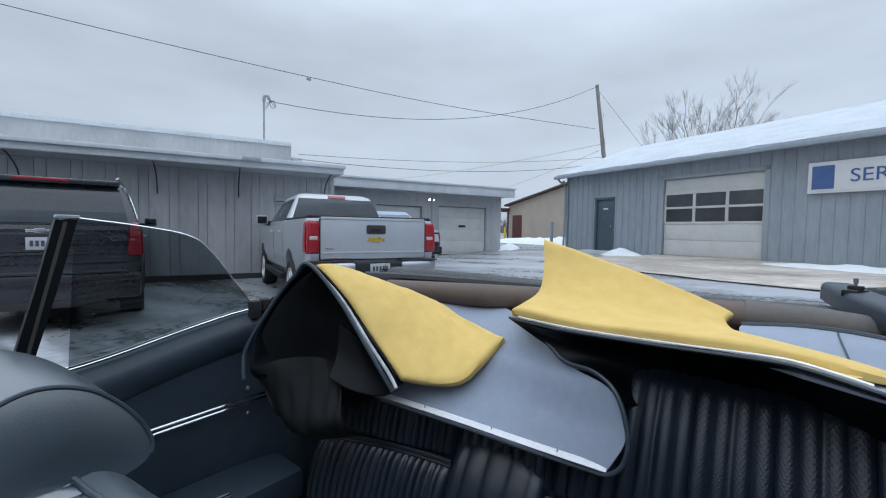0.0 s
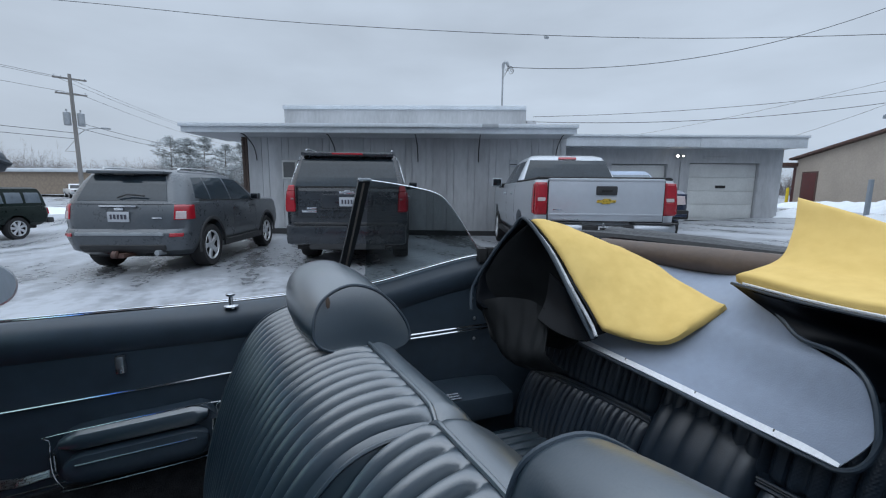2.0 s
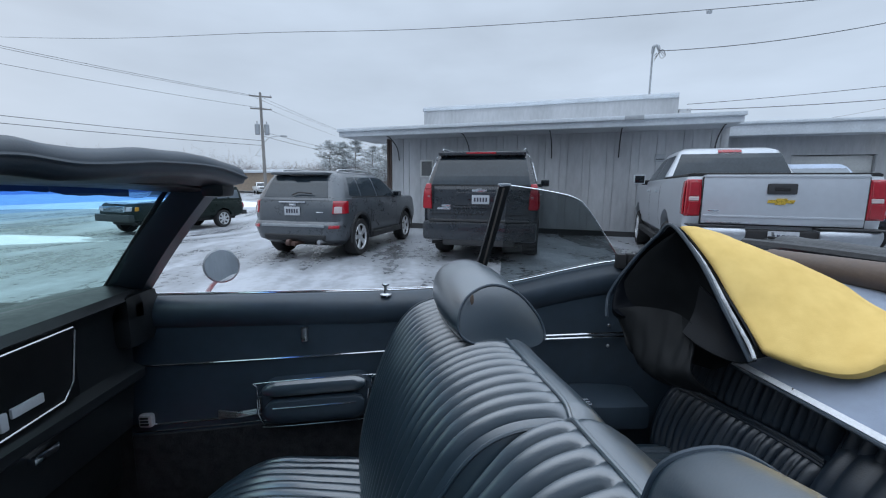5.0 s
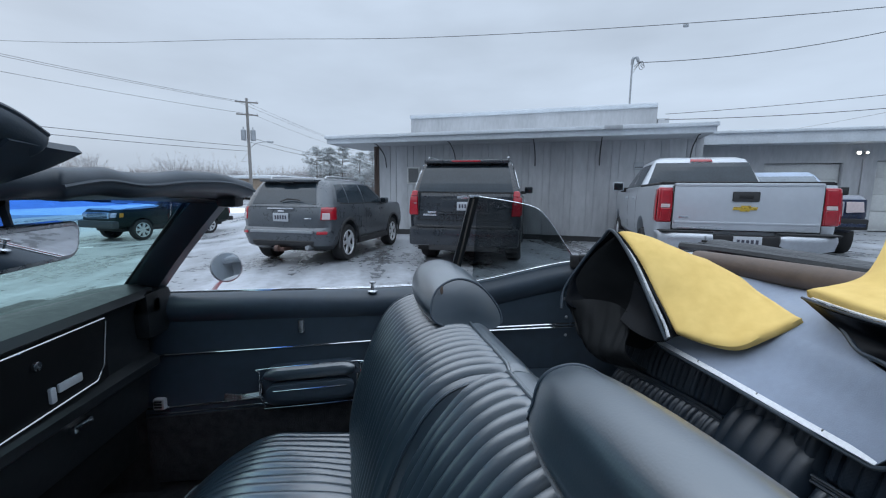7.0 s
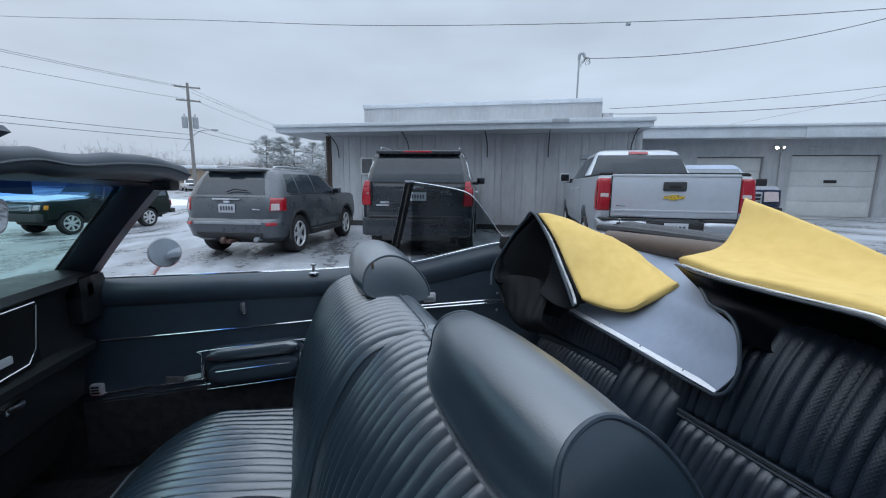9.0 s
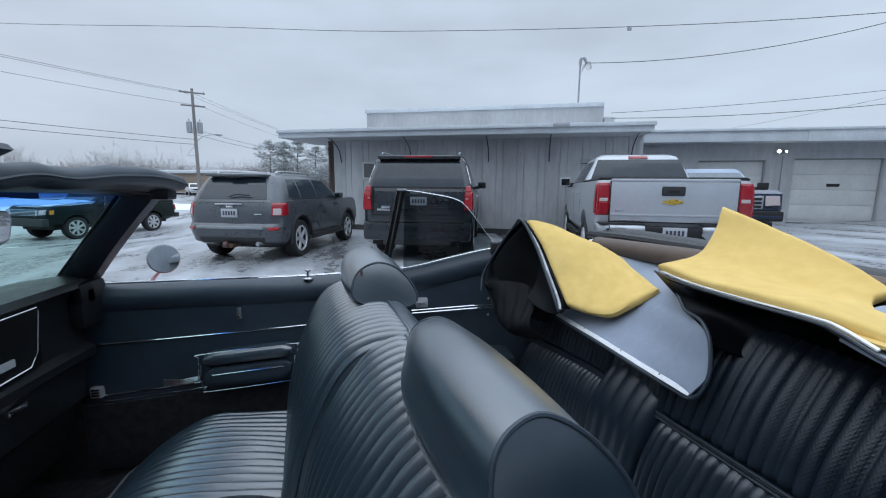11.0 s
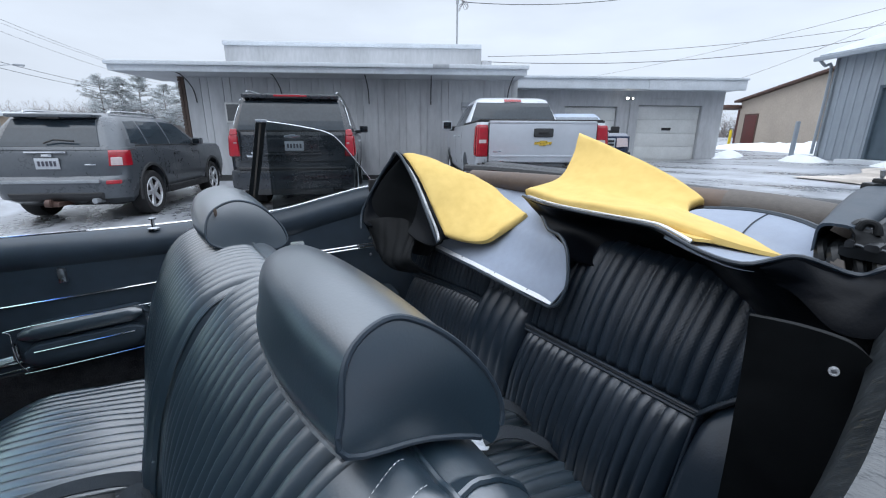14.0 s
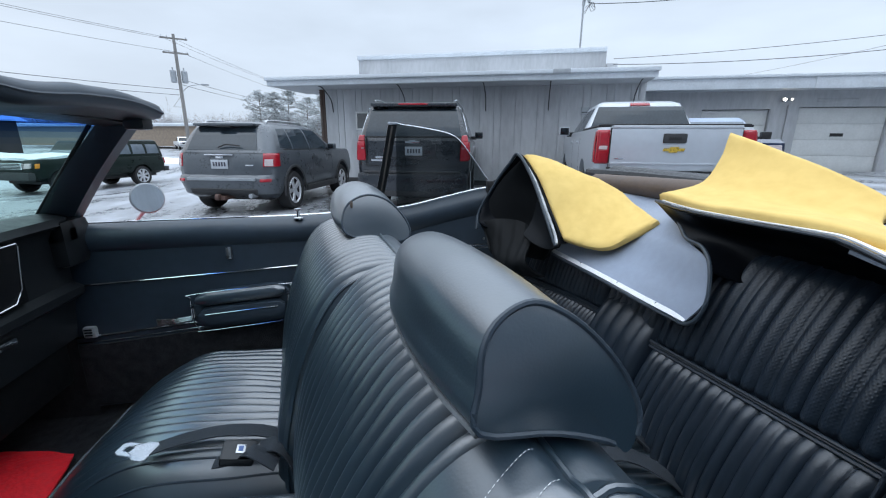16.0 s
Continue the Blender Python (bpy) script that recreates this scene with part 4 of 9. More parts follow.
def pine(at, height, seed):
    """A pine with an open, layered crown of needle clumps dusted with snow."""
    rnd = random.Random(seed)
    root = tagged(new("pine_tree"), "tall pine with an open crown dusted with snow", "tree", "pines")
    bm = bmesh.new()
    tube(bm, [(0, 0, -0.2), (0.1, 0, height * 0.5), (0, 0.1, height)], height * 0.018, 7, 6, taper=0.02)
    verts, faces = [], []
    z = height * 0.25
    while z < height * 1.02:
        f = (height - z) / (height * 0.77)
        for _ in range(rnd.randint(2, 5)):
            a = rnd.uniform(0, 2 * math.pi)
            ln = height * 0.26 * (0.25 + 0.75 * min(1, f * 4.0)) * rnd.uniform(0.45, 1.2)
            tip = Vector((math.cos(a) * ln, math.sin(a) * ln, z + ln * rnd.uniform(0.1, 0.4)))
            tube(bm, [(0, 0, z), tip], 0.03, 4, 0, True, taper=0.012)
            for _ in range(8):
                c = Vector((0, 0, z)).lerp(tip, rnd.uniform(0.3, 1.05)) + Vector((rnd.gauss(0, 1), rnd.gauss(0, 1), rnd.gauss(0.3, 0.5))) * height * 0.032
                for _ in range(24):
                    p = c + Vector((rnd.gauss(0, 1), rnd.gauss(0, 1), rnd.gauss(0.0, 0.5))) * height * 0.016
                    s = height * rnd.uniform(0.006, 0.013)
                    d = Vector((rnd.gauss(0, 1), rnd.gauss(0, 1), rnd.gauss(0.2, 0.8))).normalized()
                    e = d.cross(Vector((rnd.gauss(0, 1), rnd.gauss(0, 1), rnd.gauss(0, 1)))).normalized() * s * 0.45
                    i = len(verts)
                    verts += [p - e, p + e, p + d * s * 1.6]
                    faces.append((i, i + 1, i + 2))
        z += height * rnd.uniform(0.025, 0.06)
    me = bpy.data.meshes.new("mesh")
    me.from_pydata(verts, [], faces)
    part("trunk", bm, BARK, root)
    part("crown", me, NEEDLES, root, "needle clumps with snow")
    root.location = at
    return root


for k, (r, dx, h) in enumerate(((62, -0.235, 7.3), (63, -0.205, 7.0), (66, -0.175, 7.6), (60, -0.135, 6.5), (64, -0.105, 7.0))):
    pine(Vector((-r, r * dx, 0)), h, 20 + k)
for k, (x, y, h) in enumerate(((-6.8, 47, 14.5), (-3.4, 46, 15.2), (-1.0, 49, 14.0), (-9.4, 50, 13.0))):
    bare_tree(Vector((x, y, 0.5)), h, 0.75, "leafless tree behind the service building roof", 40 + k)
for k, (x, y, h) in enumerate(((-70, -52, 7.5), (-76, -44, 6.8), (-80, -36, 6.2), (-66, -62, 8.0))):
    bare_tree(Vector((x, y, 0)), h, 0.8, "leafless street tree in the far woods", 60 + k)


def woods(name, pts, height, seed, label, thickness=5.0, count=240):
    """A far belt of bare woodland: clumped crowns of fine branches over low brush, drawn as stuff."""
    rnd = random.Random(seed)
    line = spline(pts, 240)
    verts, faces = [], []

    def blade(q, t, w):
        i = len(verts)
        side = Vector((rnd.gauss(0, 1), rnd.gauss(0, 1), 0)).normalized() * w
        verts.extend([q - side, q + side, t])
        faces.append((i, i + 1, i + 2))
    for _ in range(count):
        k = rnd.randrange(240)
        p = line[k] + Vector((rnd.uniform(-thickness, thickness), rnd.uniform(-thickness, thickness), 0))
        stand = 0.5 + 0.9 * noise.noise(Vector((k * 0.11, seed, 0)))
        h = height * max(0.30, min(1.1, 0.35 + 0.75 * stand)) * rnd.uniform(0.75, 1.05)
        fork = p + Vector((rnd.gauss(0, 0.3), rnd.gauss(0, 0.3), h * rnd.uniform(0.25, 0.4)))
        blade(p, fork + Vector((0, 0, h * 0.3)), 0.10)
        for _ in range(7):
            d = Vector((rnd.gauss(0, 0.5), rnd.gauss(0, 0.5), 1)).normalized()
            q = p.lerp(fork, rnd.uniform(0.5, 1.0))
            t = q + d * (h - q.z + p.z) * rnd.uniform(0.6, 1.0)
            blade(q, t, 0.05)
            for _ in range(8):
                a = q.lerp(t, rnd.uniform(0.3, 0.95))
                blade(a, a + Vector((rnd.gauss(0, 1), rnd.gauss(0, 1), rnd.uniform(0.3, 1.4))) * h * 0.10, 0.025)
        for _ in range(10):
            q = p + Vector((rnd.gauss(0, 1.6), rnd.gauss(0, 1.6), 0))
            blade(q, q + Vector((rnd.gauss(0, 0.8), rnd.gauss(0, 0.8), height * rnd.uniform(0.15, 0.36))), 0.11)
    me = bpy.data.meshes.new("mesh")
    me.from_pydata(verts, [], faces)
    tagged(part(name, me, FAR_WOOD), label, "woodland", kind="stuff")


woods("far_woods", [Vector((-95, -110, 0)), Vector((-110, -75, 0)), Vector((-125, -45, 0)), Vector((-140, -15, 0)), Vector((-150, 10, 0))], 10.5, 5, "belt of bare grey-brown woodland across the street", 8, 1300)
woods("far_woods", [Vector((-70, 110, 0.5)), Vector((-40, 120, 0.5)), Vector((0, 120, 0.5))], 8.0, 6, "belt of bare woodland beyond the tan building", 6, 220)


def build_street_shop():
    m = pose(-82, -33, 0, 0, 0, 158 + 90)
    root = thing("street_shop", "low buff brick shop with brown doors and a snowy flat roof", "building", at=m)
    part("wall", boxed(-16, 24, 0, 10, 0, 3.0), BRICK_WALL, root)
    part("roof", boxed(-16.4, 24.4, -0.6, 10.4, 2.95, 3.35, 0.05), FASCIA, root)
    part("roof_snow", boxed(-16, 24, -0.3, 10, 3.3, 3.45, 0.05), SNOW, root)
    part("garage_door", boxed(-5.2, -2.0, -0.08, 0.05, 0, 2.5), SHOP_DOOR, root, "brown overhead door")
    part("window", boxed(-0.8, 3.0, -0.08, 0.05, 0.9, 2.4), ROOM_DARK, root)
    part("garage_door", boxed(-10.4, -7.2, -0.08, 0.05, 0, 2.5), SHOP_DOOR, root, "brown overhead door")
    part("garage_door", boxed(-15.2, -12.0, -0.08, 0.05, 0, 2.5), SHOP_DOOR, root, "brown overhead door")
    for x in (5.5, 11.5, 17.5):
        part("garage_door", boxed(x, x + 3.2, -0.08, 0.05, 0, 2.5), SHOP_DOOR, root, "brown overhead door")
    for x in (-15.8, -11.2, -6.2, -1.4, 4.2, 10.2, 16.2, 22.2):
        part("pier", boxed(x - 0.25, x + 0.25, -0.14, 0.02, 0, 2.95, 0.02), BRICK_WALL, root)
    part("sign_board", boxed(-0.6, 2.8, -0.5, -0.4, 2.5, 3.3, 0.03), SIGN_WHITE, root)


build_street_shop()


def build_roadhouse():
    m = pose(-36, -44, 0, 0, 0, -48)
    root = thing("street_house", "brown timber building across the street behind snow", "building", at=m)
    part("wall", boxed(-14, 12, 0, 9, 0, 2.6), DARK_TIMBER, root)
    bm = bmesh.new()
    loft(bm, [[Vector((x, y, z)) for y, z in ((-0.8, 2.5), (4.5, 3.05), (9.8, 2.5), (4.5, 2.8))] for x in (-14.6, 12.6)])
    part("roof", bm, SNOW, root, "snow-covered roof")
    for x in (-10, -5, 0, 5, 9):
        w = part("window", boxed(x - 0.8, x + 0.8, -0.06, 0.02, 1.0, 2.3, 0.01), WHITE_DOOR, root)
        part("pane", boxed(x - 0.7, x + 0.7, -0.08, -0.05, 1.1, 2.2), ROOM_DARK, w)


build_roadhouse()


# ---- vehicles ----
class Slices:
    """Horizontal slices of a car body: (z, y rear, y front, half width, corner radius)."""

    def __init__(self, rows):
        self.rows = rows

    def at(self, z):
        r = self.rows
        if z <= r[0][0]:
            return r[0]
        for a, b in zip(r, r[1:]):
            if z <= b[0]:
                k = (z - a[0]) / (b[0] - a[0])
                return tuple(p + (q - p) * k for p, q in zip(a, b))
        return r[-1]

    def ring(self, row, grow=0.0):
        z, y0, y1, w, c = row
        y0, y1, w = y0 - grow, y1 + grow, w + grow
        out = []
        for cx, cy, a0 in ((w - c, y1 - c, 0), (-w + c, y1 - c, 90), (-w + c, y0 + c, 180), (w - c, y0 + c, 270)):
            for k in range(6):
                a = radians(a0 + 18 * k)
                out.append(Vector((cx + c * math.cos(a), cy + c * math.sin(a), z)))
        return out

    def mesh(self, top=True):
        bm = bmesh.new()
        loft(bm, [self.ring(r) for r in self.rows], True, True)
        return bm

    def side(self, s, quad, out=0.006, thick=0.012):
        """A panel on the side s (+1 right, -1 left), bent to the body, with four (y, z) corners."""
        return self.bent(quad, lambda y, z, o: Vector((s * (self.at(z)[3] + o), y, z)), out, thick)

    def back(self, quad, out=0.006, thick=0.014, front=False):
        """A panel on the rear (or front), bent to the body, with four (x, z) corners."""
        k = -1 if front else 1
        return self.bent(quad, lambda x, z, o: Vector((x, self.at(z)[2 if front else 1] - k * o, z)), out, thick)

    def corner(self, s, z0, z1, a0, a1, out=0.012, thick=0.03, x_in=None, y_in=None):
        """A lens wrapped round a rear corner, from a0 to a1 degrees of its bend (0 rear, 90 side)."""
        rings = []
        for j in range(7):
            z = z0 + (z1 - z0) * j / 6
            _, y0, _, w, c = self.at(z)

            def line(o):
                pts = [(x_in, y0 - o)] if x_in is not None else []
                pts += [(w - c + (c + o) * math.sin(radians(a0 + (a1 - a0) * k / 8)), y0 + c - (c + o) * math.cos(radians(a0 + (a1 - a0) * k / 8))) for k in range(9)]
                return pts + ([(w + o, y_in)] if y_in is not None else [])
            rings.append([Vector((s * x, y, z)) for x, y in line(out) + line(out - thick)[::-1]])
        bm = bmesh.new()
        loft(bm, rings)
        return bm

    def bent(self, quad, place, out, thick):
        a, b, c, d = (Vector((*q, 0)) for q in quad)
        bm = bmesh.new()
        rings = []
        n = 7
        for j in range(n):
            v = j / (n - 1)
            p, q = a.lerp(d, v), b.lerp(c, v)
            rings.append([place(p.x, p.y, out - thick), place(p.x, p.y, out), place(q.x, q.y, out), place(q.x, q.y, out - thick)])
        loft(bm, rings)
        return bm


def soft(bm, amount=0.006):
    bmesh.ops.remove_doubles(bm, verts=bm.verts, dist=1e-5)
    bmesh.ops.recalc_face_normals(bm, faces=bm.faces)
    sharp = [e for e in bm.edges if len(e.link_faces) == 2 and e.calc_face_angle(0) > 0.6]
    bmesh.ops.bevel(bm, geom=sharp, offset=amount, segments=1, affect="EDGES")
    return bm


def wheel(parent, x, y, r, width, spokes, side):
    tyre = bmesh.new()
    lathe(tyre, [(r * 0.66, -width / 2), (r * 0.93, -width / 2 - 0.012), (r, -width * 0.36), (r, width * 0.36), (r * 0.93, width / 2 + 0.012), (r * 0.66, width / 2)], 32, caps=False)
    m = pose(x, y, r)
    bmesh.ops.transform(tyre, matrix=m, verts=tyre.verts)
    w = part("wheel", tyre, RUBBER, parent)
    o = side * width / 2
    # dish behind the spokes, coloured near-black for the shade in the hollow
    well = bmesh.new()
    lathe(well, [(r * 0.645, o * 0.98), (r * 0.62, o * 0.4), (r * 0.60, o * 0.3), (0.0, o * 0.28)], 28, caps=False)
    bmesh.ops.transform(well, matrix=m, verts=well.verts)
    part("rim_well_shade", well, DARK_SLOT, w)
    rim = bmesh.new()
    lathe(rim, [(r * 0.70, o * 0.98), (r * 0.68, o * 1.06), (r * 0.645, o * 1.06), (r * 0.625, o * 0.96), (r * 0.62, o * 0.75)], 28, caps=False)
    for k in range(spokes):
        a = 2 * math.pi * k / spokes + 0.3
        sp = bmesh.new()
        w0, w1, z0, z1 = 0.034, 0.050, 0.03, r * 0.64
        loft(sp, [[Vector((o * d, y, z)) for d, y in ((0.72, -hw), (0.98 - 0.06 * q, -hw * 0.8), (0.98 - 0.06 * q, hw * 0.8), (0.72, hw))] for q, hw, z in ((0.0, w0, z0), (0.5, (w0 + w1) / 2 * 0.9, (z0 + z1) / 2), (0.0, w1, z1))])
        me = finish(sp, 0)
        me.transform(Matrix.Rotation(a, 4, "X"))
        rim.from_mesh(me)
        bpy.data.meshes.remove(me)
    lathe(rim, [(0.0, o * 0.5), (0.06, o * 0.6), (0.06, o * 1.0), (0.04, o * 1.05), (0.0, o * 1.05)], 14)
    bmesh.ops.transform(rim, matrix=m, verts=rim.verts)
    part("rim", rim, ALLOY, w)
    return w


def arch_tool(y, z, r, w):
    bm = bmesh.new()
    lathe(bm, [(0.0, -w), (r, -w), (r, w), (0.0, w)], 28)
    bmesh.ops.transform(bm, matrix=pose(0, y, z), verts=bm.verts)
    return bm


def plate(parent, x, y, z, mat=PLATE):
    p = part("number_plate", boxed(x - 0.152, x + 0.152, y - 0.012, y, z - 0.076, z + 0.076, 0.004), mat, parent, "plate with plain dark bars")
    for k in range(5):
        xx = x - 0.10 + 0.05 * k
        part("bar", boxed(xx - 0.015, xx + 0.015, y - 0.016, y - 0.011, z - 0.035, z + 0.035), INK, p)
    return p


def mirrors(parent, x, y, z, mat, w=0.22, h=0.17):
    for s in (-1, 1):
        m = part("door_mirror", boxed(s * x - w / 2, s * x + w / 2, y - 0.09, y + 0.08, z - h / 2, z + h / 2, 0.03), mat, parent)
        part("arm", boxed(min(s * (x - 0.2), s * (x - 0.06)), max(s * (x - 0.2), s * (x - 0.06)), y - 0.03, y + 0.05, z - h / 2 - 0.02, z - 0.02, 0.012), DARK_SLOT, m)
        part("mirror_glass", boxed(s * x - w / 2 + 0.02, s * x + w / 2 - 0.02, y - 0.096, y - 0.088, z - h / 2 + 0.02, z + h / 2 - 0.02, 0.002), DARK_GLASS, m)


def wheels(parent, ys, x, r, width, spokes):
    for y in ys:
        for s in (-1, 1):
            wheel(parent, s * x, y, r, width, spokes, s)


def headed(x, y, degrees, z=0.0):
    """Rear end on the plan, facing that way on the sloping lot: local y is forward."""
    a = radians(degrees)
    near, far = (ground_height(x + math.cos(a) * d, y + math.sin(a) * d) for d in (1.1, 4.0))
    return pose(x, y, z + near - (far - near) * 1.1 / 2.9, 0, 0, degrees - 90) @ pose(0, 0, 0, math.degrees(math.atan2(far - near, 2.9)))


def raised(root, by):
    """Lifts the body on its springs."""
    for ob in list(root.children_recursive):
        for v in ob.data.vertices:
            v.co.z += by * min(1.0, max(0.0, (v.co.z - 0.3) / 0.2))


def jeep():
    root = thing("compact_suv", "dark grey compact SUV with a dirty bumper parked on ice", "car", "parked cars")
    low = Slices([(0.27, 0.28, 4.25, 0.76, 0.22), (0.36, 0.06, 4.40, 0.85, 0.28), (0.55, 0.0, 4.43, 0.90, 0.30), (0.62, 0.02, 4.43, 0.905, 0.30), (0.66, 0.07, 4.42, 0.905, 0.28), (0.80, 0.06, 4.40, 0.905, 0.28),
                  (1.00, 0.10, 4.30, 0.895, 0.26), (1.06, 0.13, 4.2, 0.875, 0.26), (1.08, 0.2, 4.0, 0.80, 0.24)])
    body = part("body", low.mesh(), JEEP_PAINT, root)
    carve(body, [arch_tool(0.90, 0.35, 0.42, 1.2), arch_tool(3.535, 0.35, 0.42, 1.2)])
    part("underbody", boxed(-0.70, 0.70, 0.32, 4.2, 0.24, 0.5, 0.03), DARK_SLOT, root)
    cab = Slices([(1.03, 0.10, 3.30, 0.87, 0.26), (1.16, 0.16, 3.08, 0.835, 0.26), (1.36, 0.27, 2.68, 0.755, 0.26), (1.48, 0.36, 2.42, 0.69, 0.26), (1.535, 0.46, 2.25, 0.60, 0.26), (1.56, 0.60, 2.08, 0.48, 0.24)])
    part("cabin", cab.mesh(), JEEP_PAINT, root)
    part("rear_window", soft(cab.back([(-0.64, 1.075), (0.64, 1.075), (0.54, 1.455), (-0.54, 1.455)])), SHADE_GLASS, root, "", 0)
    wip = bmesh.new()
    tube(wip, [(-0.05, 0.10, 1.12), (0.1, 0.09, 1.17), (0.34, 0.09, 1.15)], 0.012, 5)
    part("wiper", wip, DARK_SLOT, root)
    part("spoiler", boxed(-0.55, 0.55, 0.22, 0.50, 1.475, 1.525, 0.022), JEEP_PAINT, root)
    part("stop_lamp", boxed(-0.14, 0.14, 0.205, 0.235, 1.455, 1.478, 0.004), DARK_SLOT, root)
    for s in (-1, 1):
        part("side_window", soft(cab.side(s, [(0.50, 1.12), (0.98, 1.075), (0.98, 1.46), (0.66, 1.445)])), SHADE_GLASS, root, "", 0)
        part("side_window", soft(cab.side(s, [(1.02, 1.075), (1.74, 1.07), (1.72, 1.47), (1.02, 1.46)])), SHADE_GLASS, root, "", 0)
        part("side_window", soft(cab.side(s, [(1.80, 1.07), (2.86, 1.07), (2.30, 1.45), (1.78, 1.47)])), SHADE_GLASS, root, "", 0)
        rail = bmesh.new()
        tube(rail, [(s * 0.56, 0.60, 1.53), (s * 0.57, 0.75, 1.585), (s * 0.57, 1.85, 1.59), (s * 0.55, 2.05, 1.535)], 0.018, 6, 14)
        part("roof_rail", rail, STEEL, root)
        lamp = part("tail_lamp", soft(low.corner(s, 0.80, 1.025, 22, 90, 0.012, 0.04, None, 0.35)), RED_LENS, root)
        part("reverse_lens", soft(low.corner(s, 0.81, 0.925, 27, 56, 0.018, 0.02)), CLEAR_LENS, lamp)
        part("reflector", soft(low.corner(s, 0.545, 0.60, 16, 52, 0.014, 0.03)), RED_LENS, root)
        for y in (0.90, 3.535):
            bm = bmesh.new()
            lathe(bm, [(0.415, 0.0), (0.465, 0.0), (0.465, s * 0.012), (0.455, s * 0.02), (0.415, s * 0.02)], 36, caps=False)
            bmesh.ops.transform(bm, matrix=pose(s * 0.898, y, 0.35), verts=bm.verts)
            bmesh.ops.bisect_plane(bm, geom=bm.verts[:] + bm.edges[:] + bm.faces[:], plane_co=(0, 0, 0.30), plane_no=(0, 0, -1), clear_outer=True)
            part("arch_trim", bm, BUMPER, root, "dull black wheel arch trim")
        part("sill_trim", boxed(min(s * 0.86, s * 0.93), max(s * 0.86, s * 0.93), 1.4, 3.05, 0.30, 0.40, 0.015), BUMPER, root)
        for y0, y1 in ((1.36, 1.368), (1.77, 1.778), (2.86, 2.868)):
            part("door_seam", soft(low.side(s, [(y0, 0.42), (y1, 0.42), (y1, 1.03), (y0, 1.03)], 0.002, 0.01), 0.001), DARK_SLOT, root, "", 0)
        part("window_trim", soft(cab.side(s, [(0.62, 1.075), (2.84, 1.060), (2.84, 1.078), (0.62, 1.095)], 0.008, 0.012), 0.002), DARK_SLOT, root, "", 0)
        for y in (1.9, 2.75):
            part("door_handle", boxed(min(s * 0.90, s * 0.935), max(s * 0.90, s * 0.935), y - 0.1, y + 0.1, 0.93, 0.965, 0.01), JEEP_PAINT, root)
    part("bumper_cover", soft(low.back([(-0.60, 0.33), (0.60, 0.33), (0.62, 0.44), (-0.62, 0.44)], 0.02, 0.08), 0.02), BUMPER, root, "dark lower bumper")
    part("bumper_strip", boxed(-0.62, 0.62, -0.022, 0.06, 0.565, 0.615, 0.012), GALV, root, "scuffed silver bumper strip")
    part("chrome_bar", boxed(-0.30, 0.22, 0.06, 0.12, 0.985, 1.01, 0.006), CHROME, root)
    part("badge", boxed(-0.09, 0.04, 0.055, 0.09, 0.935, 0.97, 0.004), CHROME, root)
    part("badge", boxed(0.44, 0.58, 0.045, 0.08, 0.815, 0.835, 0.003), CHROME, root)
    plate(root, -0.03, 0.055, 0.84)
    hitch = bmesh.new()
    lathe(hitch, [(0.0, -0.04), (0.05, -0.03), (0.05, 0.03), (0.0, 0.04)], 12)
    bmesh.ops.transform(hitch, matrix=pose(-0.05, -0.06, 0.32), verts=hitch.verts)
    box(hitch, -0.13, 0.06, -0.05, 0.3, 0.27, 0.33, 0.01)
    part("tow_hitch", hitch, BROWN_TRIM, root)
    pipe = bmesh.new()
    tube(pipe, [(0.52, -0.04, 0.34), (0.52, 0.3, 0.34)], 0.035, 10)
    part("exhaust_pipe", pipe, GALV, root)
    mirrors(root, 0.97, 2.72, 1.13, JEEP_PAINT, 0.16, 0.13)
    raised(root, 0.035)
    wheels(root, (0.90, 3.535), 0.78, 0.36, 0.21, 5)
    root.matrix_world = headed(-6.80, -2.28, 164.5)
    return root


